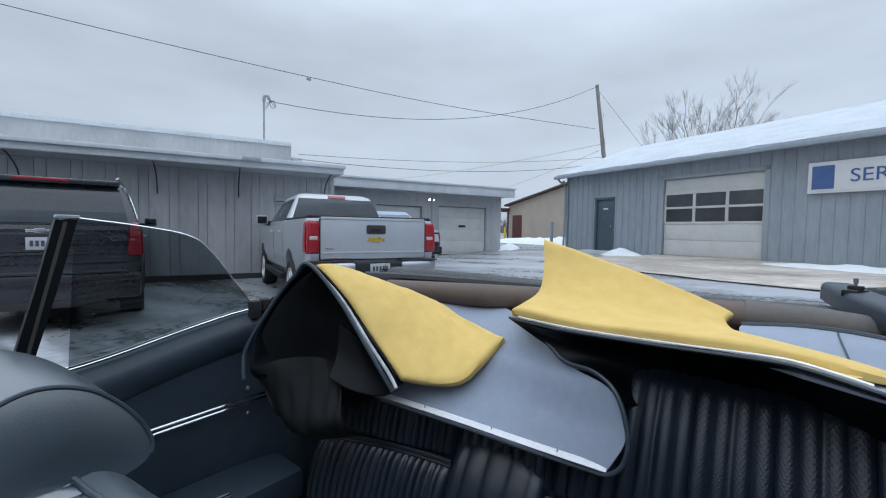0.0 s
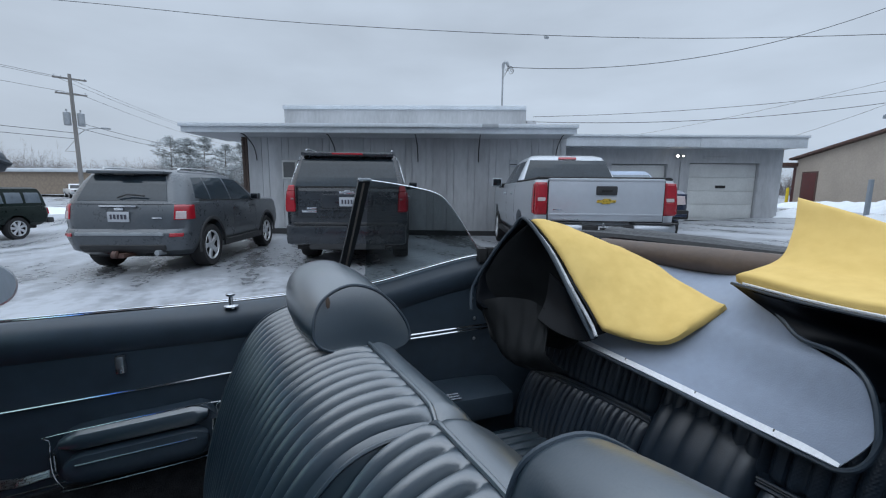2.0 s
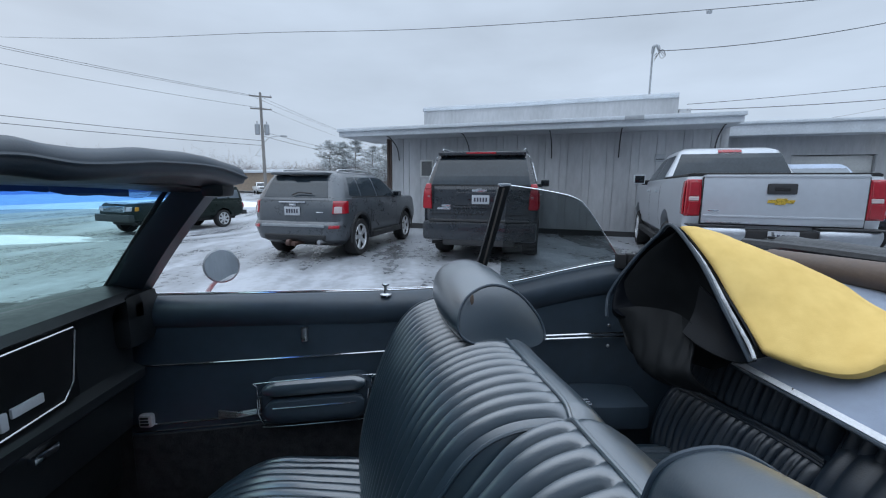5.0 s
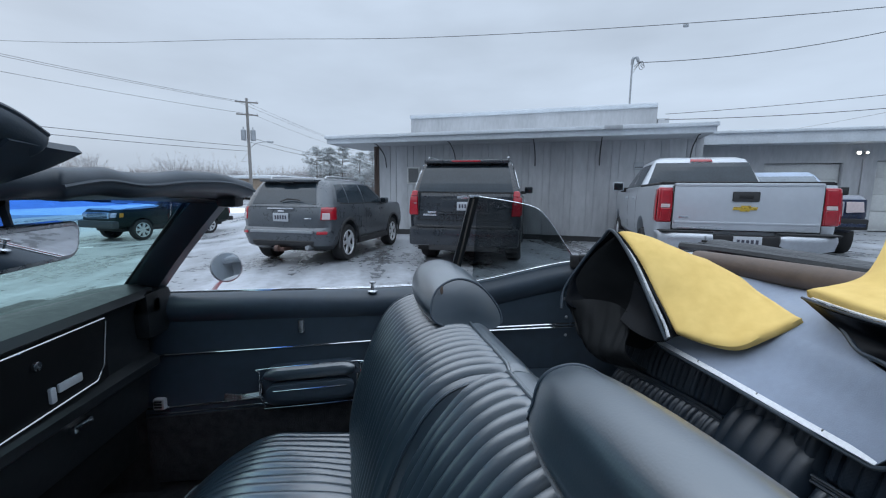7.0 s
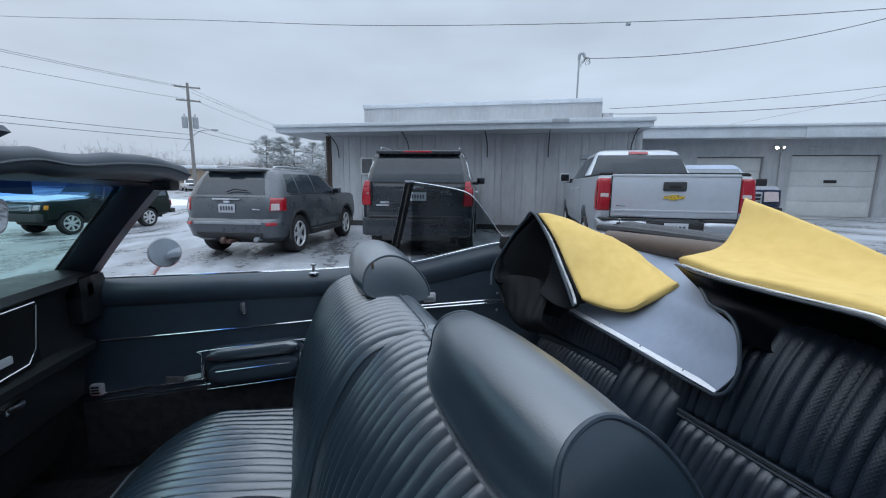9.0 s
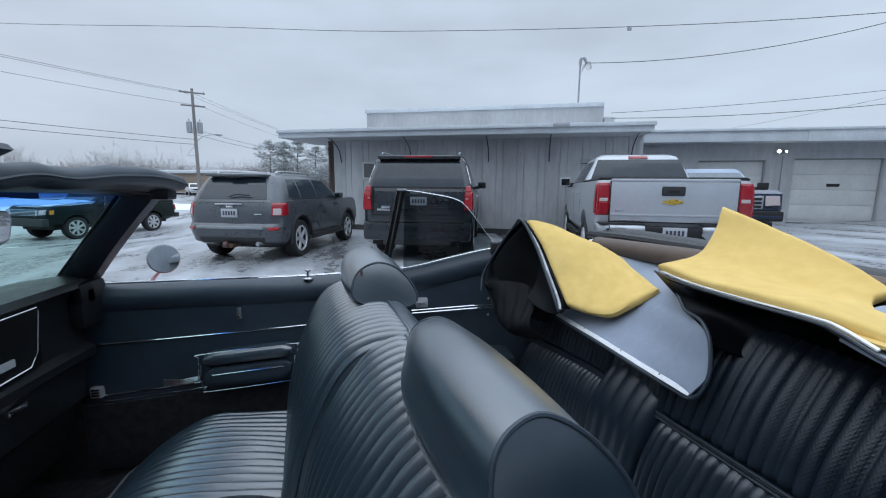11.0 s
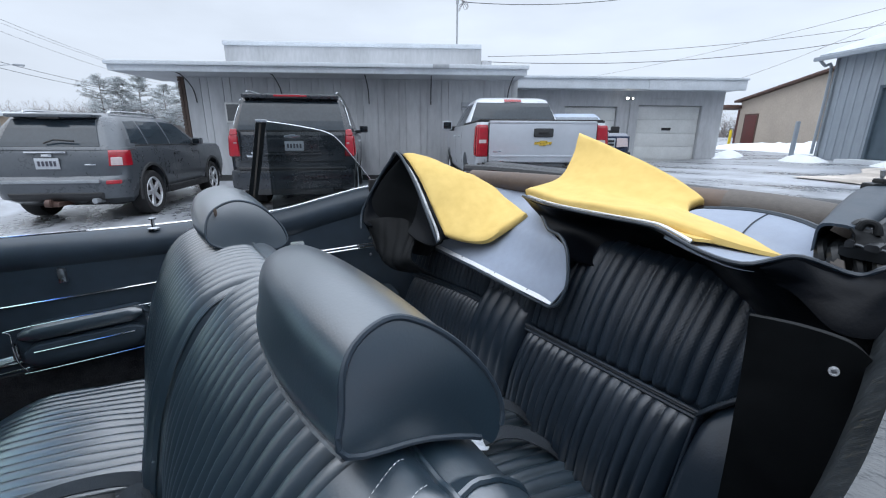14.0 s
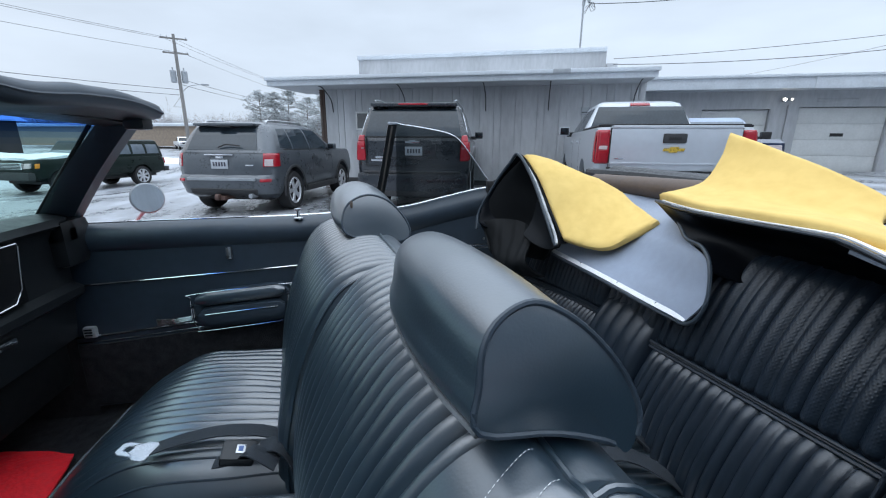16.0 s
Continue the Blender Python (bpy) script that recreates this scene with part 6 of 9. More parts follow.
def build_convertible():
    car = thing("convertible_car", "red vintage convertible with black vinyl interior and lowered top", "car")
    # red outer shell, one side at a time, from the windscreen to the tail
    for s in (1, -1):
        def shell(y):
            h, b = half(y), belt(y)
            k = max(0.0, y - 1.3) * 0.05
            return ((h + 0.024, b - 0.004), (h + 0.05, b - 0.007), (h + 0.074 - k, b - 0.018), (h + 0.084 - k, b - 0.034), (h + 0.12 - k, b - 0.12), (0.955 - k, 0.76), (0.965 - k, 0.62), (0.93 - k, 0.40), (0.86 - k, 0.28), (0.80, 0.28), (0.84, 0.5), (h + 0.024, b - 0.12))
        part("side_panel", sweep_side(s, steps(-0.95, 1.2, 30), shell), RED_PAINT, car, "glossy red side")
        rear = part("rear_quarter", sweep_side(s, steps(1.203, 2.75, 20), shell), RED_PAINT, car)
        for v in rear.data.vertices:   # tail falls away behind the seats
            if v.co.z > 0.6:
                v.co.z -= 0.11 * min(1.0, max(0.0, (v.co.y - 1.5) / 0.5))
        carve(rear, [arch_tool(1.62, 0.34, 0.38, 1.4)])
        front = part("front_wing", sweep_side(s, steps(-2.75, -0.953, 16), lambda y: ((0.70, 0.895 + 0.03 * (y + 0.953)), (0.84, 0.900 + 0.03 * (y + 0.953)), (0.90, 0.880 + 0.03 * (y + 0.953)), (0.95, 0.78), (0.96, 0.62), (0.93, 0.40), (0.86, 0.28), (0.80, 0.28), (0.86, 0.5), (0.70, 0.80))), RED_PAINT, car)
        carve(front, [arch_tool(-1.62, 0.34, 0.38, 1.4)])
        # bright edge mouldings
        for dx, dz, r, nm in ((0.023, -0.001, 0.0020, "window_slot_moulding"), (0.086, -0.026, 0.0045, "edge_moulding")):
            bm = bmesh.new()
            tube(bm, [(s * (half(y) + dx), y, belt(y) + dz) for y in steps(-0.9, 1.13, 30)], r, 8)
            part(nm, bm, CHROME, car, "bright chrome strip")
        # dark window slot and its rubber lips
        part("window_slot", sweep_side(s, steps(-0.78, 1.12, 24), lambda y: ((half(y) + 0.002, belt(y) - 0.045), (half(y) + 0.022, belt(y) - 0.045), (half(y) + 0.022, belt(y) - 0.11), (half(y) + 0.002, belt(y) - 0.11))), DARK_SLOT, car)
        bm = bmesh.new()
        tube(bm, [(s * (half(y) + 0.0165), y, belt(y) - 0.006) for y in steps(-0.78, 1.12, 24)], 0.0035, 6)
        part("slot_seal", bm, DARK_SLOT, car, "dull rubber window seal")
        bm = bmesh.new()
        tube(bm, [(s * half(y), y, belt(y) + 0.001) for y in steps(-0.76, 1.12, 50)], 0.0019 if s < 0 else 0.0030, 6)
        part("sill_moulding", bm, CHROME, car, "thin bright sill strip")
    part("trunk_lid", sheet([[(-0.64, 1.85, 0.85), (0, 1.85, 0.87), (0.64, 1.85, 0.85)], [(-0.68, 2.4, 0.83), (0, 2.4, 0.85), (0.68, 2.4, 0.83)], [(-0.70, 2.72, 0.82), (0, 2.78, 0.85), (0.70, 2.72, 0.82)]], 16, 12, 0.02), RED_PAINT, car)
    part("tail_panel", boxed(-0.86, 0.86, 2.70, 2.80, 0.35, 0.82, 0.03), RED_PAINT, car)
    part("rear_bumper", boxed(-0.92, 0.92, 2.78, 2.92, 0.42, 0.58, 0.04), CHROME, car)
    part("hood", sheet([[(-0.72, -1.12, 0.90), (0, -1.12, 0.925), (0.72, -1.12, 0.90)], [(-0.72, -1.9, 0.87), (0, -1.9, 0.895), (0.72, -1.9, 0.87)], [(-0.70, -2.7, 0.81), (0, -2.75, 0.83), (0.70, -2.7, 0.81)]], 16, 12, 0.02), RED_PAINT, car)
    part("nose", boxed(-0.90, 0.90, -2.82, -2.72, 0.35, 0.81, 0.03), DARK_SLOT, car)
    part("front_bumper", boxed(-0.92, 0.92, -2.95, -2.80, 0.42, 0.60, 0.04), CHROME, car)
    part("cowl", boxed(-0.72, 0.72, -1.15, -0.98, 0.88, 0.955, 0.02), SATIN_BLACK, car)
    for s in (-1, 1):
        part("kick_panel", boxed(min(s * 0.70, s * 0.80), max(s * 0.70, s * 0.80), -1.16, -0.77, 0.22, 0.93, 0.01), CARPET, car)
    part("floor_pan", boxed(-0.82, 0.82, -1.2, 1.6, 0.20, 0.235, 0.01), CARPET, car, "black carpeted floor")
    part("firewall", boxed(-0.74, 0.74, -1.16, -1.12, 0.23, 0.90), CARPET, car)
    part("floor_tunnel", boxed(-0.14, 0.14, -1.1, 0.9, 0.23, 0.36, 0.05), CARPET, car)
    for y in (-1.62, 1.62):
        for s in (-1, 1):
            wheel(car, s * 0.80, y, 0.34, 0.2, 5, s)
    return car


CAR = build_convertible()


def build_doors():
    """Inner trim of both sides: padded cap, door panel with bright strips, armrest and handles."""
    for s in (-1, 1):
        def pad(y):
            h, b = half(y) - 0.004, belt(y)
            i = h - (0.062 if y < 0.32 else 0.046)
            return ((h, b - 0.002), (h - 0.012, b + 0.002), (h - 0.026, b), (i + 0.018, b - 0.010), (i + 0.007, b - 0.024), (i, b - 0.045), (i + 0.003, b - 0.075), (i + 0.02, b - 0.10), (h, b - 0.12))
        door = part("door_trim", sweep_side(s, steps(-0.79, 0.30, 28), lambda y: ((half(y) - 0.005, belt(y) - 0.10), (half(y) - 0.052, belt(y) - 0.09), (half(y) - 0.056, 0.80), (half(y) - 0.058, 0.70), (half(y) - 0.060, 0.60), (half(y) - 0.062, 0.36), (half(y) - 0.05, 0.27), (half(y) - 0.005, 0.27))), BLACK_VINYL, CAR, "black vinyl door panel")
        part("door_cap", sweep_side(s, steps(-0.79, 0.30, 40), pad), BLACK_VINYL, door, "padded black door cap")
        part("quarter_cap", sweep_side(s, steps(0.315, 1.12, 70), pad), CRINKLED_VINYL if s > 0 else BLACK_VINYL, CAR, "creased padded black sill")
        part("quarter_trim", sweep_side(s, steps(0.315, 1.5, 26), lambda y: ((half(y) - 0.002, belt(y) - 0.11), (half(y) - 0.030, belt(y) - 0.10), (half(y) - 0.034, 0.80), (half(y) - 0.04, 0.66), (half(y) - 0.04, 0.25), (half(y) - 0.002, 0.25))), BLACK_VINYL, CAR, "black vinyl side panel")
        part("quarter_ledge", boxed(min(s * 0.60, s * 0.76), max(s * 0.60, s * 0.76), 0.33, 0.80, 0.58, 0.66, 0.02), BLACK_VINYL, CAR, "side armrest ledge")
        part("kick_carpet", sweep_side(s, steps(-0.785, 0.295, 16), lambda y: ((half(y) - 0.058, 0.530 + 0.09 * max(0.0, (y + 0.79) / 1.08) ** 1.2), (half(y) - 0.066, 0.526 + 0.09 * max(0.0, (y + 0.79) / 1.08) ** 1.2), (half(y) - 0.068, 0.34), (half(y) - 0.06, 0.28))), CARPET, door, "black carpeted lower panel")
        for z0, z1, y0, y1, r, lab in ((0.755, 0.805, -0.77, 0.27, 0.0026, "upper bright strip"), (0.560, 0.655, -0.79, 0.29, 0.0042, "lower bright strip"), (0.537, 0.632, -0.79, 0.29, 0.0024, "lower bright strip")):
            bm = bmesh.new()
            tube(bm, [(s * (half(y0 + (y1 - y0) * k / 15) - 0.060), y0 + (y1 - y0) * k / 15, z0 + (z1 - z0) * (k / 15) ** 1.2) for k in range(16)], r, 6)
            part("bright_strip", bm, CHROME, door, lab)
        bm = bmesh.new()
        for z in (0.0, 0.012):
            tube(bm, [(s * 0.762, 0.40, 0.805 + z), (s * 0.718, 0.84, 0.838 + z)], 0.0035, 6)
        part("bright_strip", bm, CHROME, CAR)
        # armrest: two padded rolls in a bright-edged surround, on the lower rail
        def run(y0, y1, prof):
            """A padded roll along the door with soft ends."""
            rings = []
            for k in range(17):
                u = k / 16
                y = y0 + (y1 - y0) * u
                e = 1 - 0.55 * max(0.0, abs(2 * u - 1) - 0.84) / 0.16 if abs(2 * u - 1) > 0.84 else 1.0
                cx, cz = sum(p[0] for p in prof) / len(prof), sum(p[1] for p in prof) / len(prof)
                z = 0.648 + 0.026 * (y + 0.375) / 0.325
                rings.append([Vector((s * (0.70 - cx - (dx - cx) * e), y, z + cz + (dz - cz) * e)) for dx, dz in prof])
            bm = bmesh.new()
            loft(bm, rings)
            return bm
        arm = part("armrest", run(-0.386, -0.040, ((-0.012, 0.060), (0.022, 0.060), (0.028, 0.054), (0.028, -0.074), (0.022, -0.082), (-0.012, -0.082))), BLACK_VINYL, door, "padded black armrest")
        part("upper_roll", run(-0.366, -0.058, ((0.020, 0.060), (0.036, 0.063), (0.047, 0.057), (0.053, 0.044), (0.052, 0.030), (0.045, 0.020), (0.034, 0.015), (0.020, 0.017))), SEAT_VINYL, arm)
        part("lower_pad", run(-0.362, -0.062, ((0.020, 0.010), (0.036, 0.009), (0.046, 0.002), (0.050, -0.012), (0.051, -0.040), (0.046, -0.062), (0.036, -0.074), (0.020, -0.074))), BLACK_VINYL, arm)

        def rim(y, dz, dx=0.031):
            return (s * (0.70 - dx), y, 0.648 + 0.026 * (y + 0.375) / 0.325 + dz)
        bm = bmesh.new()
        tube(bm, [rim(y, dz) for y, dz in ((-0.385, 0.046), (-0.372, 0.062), (-0.055, 0.062), (-0.041, 0.048), (-0.038, -0.010), (-0.046, -0.066), (-0.064, -0.082), (-0.350, -0.084), (-0.370, -0.074), (-0.387, -0.030))], 0.0016, 6, 60, closed=True)
        part("surround", bm, CHROME, arm, "thin bright surround")
        bm = bmesh.new()
        tube(bm, [rim(y, -0.014, 0.0515) for y in (-0.335, -0.2, -0.085)], 0.0022, 6, 10)
        part("bright_bar", bm, CHROME, arm)
        for y, w in ((-0.386, 0.012), (-0.040, -0.012)):
            bm = bmesh.new()
            loft(bm, [[Vector(rim(y + (w if q else 0), dz, dx)) for q, dx in ((0, 0.018), (0, 0.028), (1, 0.036), (1, 0.018))] for dz in (-0.030, -0.020, 0.010, 0.018)])
            part("end_bracket", bm, CHROME, arm)
        bm = bmesh.new()
        for dz in (-0.008, 0.0, 0.008):
            tube(bm, [(s * 0.668, -0.505, 0.612 + dz), (s * 0.652, -0.44, 0.618 + dz * 0.8), (s * 0.655, -0.385, 0.626 + dz * 0.6)], 0.0042, 6, 8)
        part("door_handle", bm, STEEL, door, "chrome inner door handle")
        lv = part("window_switch", boxed(min(s * 0.678, s * 0.71), max(s * 0.678, s * 0.71), -0.757, -0.717, 0.560, 0.602, 0.008), ALLOY, door, "chrome switch bezel")
        for k in range(3):
            part("switch_rib", boxed(min(s * 0.674, s * 0.686), max(s * 0.674, s * 0.686), -0.749, -0.725, 0.571 + k * 0.010, 0.576 + k * 0.010), DARK_SLOT, lv)
        part("badge", boxed(min(s * 0.698, s * 0.716), max(s * 0.698, s * 0.716), -0.257, -0.238, 0.828, 0.872, 0.005), STEEL, door, "small upright badge")
        bm = bmesh.new()
        lathe(bm, [(0.0, 0.0), (0.018, 0.0), (0.018, 0.005), (0.006, 0.008), (0.005, 0.030), (0.011, 0.033), (0.012, 0.038), (0.0, 0.041)], 14, "Z")
        bmesh.ops.translate(bm, vec=(s * 0.735, 0.0, belt(0) - 0.006), verts=bm.verts)
        part("lock_knob", bm, CHROME, door, "chrome lock knob")
        qs = part("quarter_switch", boxed(min(s * 0.742, s * 0.772), max(s * 0.742, s * 0.772), 0.415, 0.465, 0.832, 0.87, 0.008), ALLOY, CAR, "chrome window switch")
        part("switch_rib", boxed(min(s * 0.736, s * 0.748), max(s * 0.736, s * 0.748), 0.425, 0.455, 0.845, 0.858, 0.003), STEEL, qs)
        bm = bmesh.new()
        for k in range(3):
            tube(bm, [(s * (0.61 + 0.014 * k), 0.54, 0.664), (s * (0.61 + 0.014 * k), 0.62, 0.664)], 0.0035, 6)
        part("ash_lid", bm, CHROME, CAR, "bright ribbed ashtray lid")
        for y, z in ((0.70, 1.0), (0.71, 0.93), (0.72, 0.86), (0.72, 0.79)):
            bm = bmesh.new()
            lathe(bm, [(0.0, 0.0), (0.006, 0.0), (0.004, 0.004), (0.0, 0.005)], 8)
            bmesh.ops.transform(bm, matrix=pose(s * (half(y) - 0.035), y, z, 0, 0, 180 if s > 0 else 0), verts=bm.verts)
            part("trim_screw", bm, STEEL, CAR)


build_doors()


def build_quarter_glass():
    """The raised rear side window on the passenger side."""
    def gx(z):
        return -0.815 + (z - 1.0) * 0.32
    bar = bmesh.new()
    loft(bar, [[Vector((gx(z) + dx, y + dy, z)) for dx, dy in ((-0.012, -0.016), (0.014, -0.016), (0.014, 0.016), (-0.012, 0.016))] for y, z in ((0.285, 0.95), (0.30, 1.02), (0.33, 1.16), (0.357, 1.305))])
    win = tagged(part("quarter_window", bar, SATIN_BLACK), "raised rear side window of tinted glass with black upright", "window")
    part("bar_tip", boxed(gx(1.31) - 0.013, gx(1.31) + 0.015, 0.34, 0.376, 1.303, 1.313, 0.003), CHROME, win)
    groove = bmesh.new()
    loft(groove, [[Vector((gx(z) + 0.015 + dx, y + dy, z)) for dx, dy in ((0, -0.003), (0.002, -0.003), (0.002, 0.003), (0, 0.003))] for y, z in ((0.30, 1.0), (0.355, 1.30))])
    part("bar_groove", groove, GREY_CLOTH, win)
    top = spline([(0.37, 1.308, 0), (0.48, 1.293, 0), (0.575, 1.272, 0), (0.625, 1.235, 0), (0.70, 1.145, 0), (0.758, 1.072, 0)], 30)
    bm = bmesh.new()
    a = [Vector((gx(p.y), p.x, p.y)) for p in top]
    b = [Vector((gx(belt(p.x) - 0.03), p.x, belt(p.x) - 0.03)) for p in top]
    loft(bm, [a, b], False, False)
    pane = part("pane", bm, WINDOW_PANE, win, "smoke-tinted glass")
    pane.visible_shadow = False
    edge = bmesh.new()
    tube(edge, a, 0.0020, 6)
    part("edge_trim", edge, CHROME, win)


build_quarter_glass()


# ---- windscreen, dash and mirrors ----
def build_windscreen():
    ws = tagged(new("windscreen"), "raked windscreen with black pillars, blue shade band at the top", "windscreen")
    for s in (-1, 1):
        bm = bmesh.new()
        rings = []
        for k in range(10):
            u = k / 9
            c = Vector((s * (0.735 - 0.205 * u - 0.02 * math.sin(math.pi * u)), -0.805 + 0.37 * u, 0.955 + 0.345 * u))
            wx, wy = 0.030, 0.058 - 0.012 * u
            rings.append([c + Vector((s * wx, -wy, 0)), c + Vector((s * (wx + 0.012), 0, 0)), c + Vector((s * wx, wy, 0)), c + Vector((-s * 0.012, wy * 0.9, 0)), c + Vector((-s * wx, 0.0, 0)), c + Vector((-s * wx, -wy * 0.8, 0))])
        loft(bm, rings)
        pil = part("pillar", bm, BLACK_VINYL, ws, "black padded pillar")
        bm = bmesh.new()
        tube(bm, [(s * (0.735 - 0.205 * u - 0.028), -0.805 + 0.37 * u - 0.055, 0.955 + 0.345 * u) for u in (0.05, 0.35, 0.65, 0.97)], 0.006, 6)
        part("pillar_seam", bm, DULL_SHADE_VINYL, pil)
        part("pillar_foot", boxed(min(s * 0.60, s * 0.74), max(s * 0.60, s * 0.74), -0.83, -0.69, 0.84, 1.0, 0.03), SATIN_BLACK, ws)
        part("latch_socket", boxed(min(s * 0.47, s * 0.53), max(s * 0.47, s * 0.53), -0.40, -0.345, 1.275, 1.325, 0.012), SATIN_BLACK, ws)
    # header across the top, bowed forward in the middle
    rings = []
    for k in range(21):
        u = k / 10 - 1
        c = Vector((0.56 * u, -0.505 + 0.085 * u * u, 1.335 - 0.025 * u * u))
        rings.append([c + Vector((0, dy, dz)) for dy, dz in ((-0.05, -0.012), (-0.035, 0.014), (0.03, 0.018), (0.05, 0.004), (0.045, -0.022), (-0.03, -0.03))])
    bm = bmesh.new()
    loft(bm, rings)
    part("header", bm, SATIN_BLACK, ws, "black header rail")
    # glass: clear below, blue shade band above
    def pane(v0, v1, nv):
        rows = []
        for j in range(nv):
            v = v0 + (v1 - v0) * j / (nv - 1)
            rows.append([Vector(((0.70 - 0.19 * v) * u, (-0.98 + 0.44 * v) + 0.16 * u * u * (1 - v) + 0.085 * u * u * v, 0.95 + 0.37 * v)) for u in [i / 8 - 1 for i in range(17)]])
        b = bmesh.new()
        loft(b, rows, False, False)
        return b
    p1 = part("pane", pane(0.0, 0.70, 8), CLEAR_PANE, ws)
    p1.visible_shadow = False
    for k, (v0, v1) in enumerate(((0.70, 0.74), (0.74, 0.78), (0.78, 0.82), (0.82, 0.86), (0.86, 0.91), (0.91, 1.0))):
        band = part("shade_band", pane(v0, v1, 4), BAND_PANES[k], ws, "blue shade band")
        band.visible_shadow = False
    # padded visors, hanging a little below the header
    for s, lab in ((-1, "creased black padded sun visor"), (1, "curled black padded sun visor")):
        if s < 0:
            net = [[(-0.515, -0.43, 1.314), (-0.36, -0.455, 1.322), (-0.20, -0.47, 1.322), (-0.05, -0.475, 1.326), (0.04, -0.475, 1.328), (0.10, -0.47, 1.328)],
                   [(-0.520, -0.37, 1.318), (-0.36, -0.38, 1.338), (-0.20, -0.39, 1.338), (-0.05, -0.395, 1.330), (0.04, -0.395, 1.336), (0.11, -0.39, 1.330)],
                   [(-0.505, -0.305, 1.322), (-0.36, -0.30, 1.340), (-0.20, -0.31, 1.342), (-0.05, -0.315, 1.332), (0.04, -0.32, 1.338), (0.115, -0.325, 1.328)]]
        else:
            net = [[(0.50, -0.42, 1.325), (0.38, -0.435, 1.330), (0.25, -0.44, 1.335), (0.165, -0.43, 1.334)],
                   [(0.50, -0.36, 1.372), (0.38, -0.365, 1.385), (0.25, -0.365, 1.372), (0.165, -0.36, 1.362)],
                   [(0.50, -0.30, 1.408), (0.38, -0.29, 1.426), (0.235, -0.293, 1.418), (0.160, -0.300, 1.392)]]
        v = part("sun_visor", sheet(net, 44, 20, lambda u, v: 0.044 * (0.25 + 0.75 * min(1.0, min(u, 1 - u) / 0.05, min(v, 1 - v) / 0.16) ** 0.5), lambda u, v: 0.003 * noise.noise(Vector((u * 9, v * 4, s)))), BLACK_VINYL, ws, lab, 60)
        bm = bmesh.new()
        tube(bm, net[2], 0.0035, 6, 30)
        part("visor_piping", bm, BLACK_VINYL, v)
        if s > 0:
            part("visor_flap", sheet([[(0.215, -0.300, 1.384), (0.150, -0.302, 1.380), (0.098, -0.312, 1.380)], [(0.22, -0.33, 1.358), (0.17, -0.33, 1.354), (0.128, -0.335, 1.357)], [(0.225, -0.36, 1.330), (0.198, -0.36, 1.330), (0.172, -0.362, 1.334)]], 20, 12, 0.012), BLACK_VINYL, v, "loose end of the visor cover")
    # interior mirror on its stalk
    mir = tagged(new("rear_view_mirror"), "chrome-backed interior rear view mirror", "mirror")
    m = pose(0.085, -0.42, 1.242, -9, 0, 8)

    def slab(w, h, r, y0, y1, edge):
        """A round-cornered plate in local x and z, from y0 to y1."""
        def ring(y, g):
            return [m @ Vector((cx * (w - r) + (r - g) * math.cos(radians(q)), y, cz * (h - r) + (r - g) * math.sin(radians(q)))) for cx, cz, q0 in ((1, 1, 0), (-1, 1, 90), (-1, -1, 180), (1, -1, 270)) for q in range(q0, q0 + 91, 15)]
        b = bmesh.new()
        loft(b, [ring(y0, edge), ring(y0 + edge, 0), ring(y1 - edge, 0), ring(y1, edge)])
        return b
    part("housing", slab(0.110, 0.030, 0.020, -0.014, 0.012, 0.004), CHROME, mir, "chrome back")
    part("rim", slab(0.112, 0.032, 0.022, 0.006, 0.013, 0.002), STEEL, mir)
    part("mirror_glass", slab(0.105, 0.025, 0.016, 0.0125, 0.0145, 0.0005), MIRROR, mir)
    bm = bmesh.new()
    tube(bm, [(0.085, -0.43, 1.25), (0.05, -0.47, 1.30), (0.0, -0.50, 1.33)], 0.008, 6, 6)
    part("stalk", bm, CHROME, mir)


BAND_PANES = [glass("blue_shade_band", c) for c in ((0.68, 0.91, 0.87), (0.64, 0.89, 0.90), (0.54, 0.82, 0.92), (0.36, 0.66, 0.92), (0.17, 0.42, 0.86), (0.06, 0.20, 0.66))]
build_windscreen()


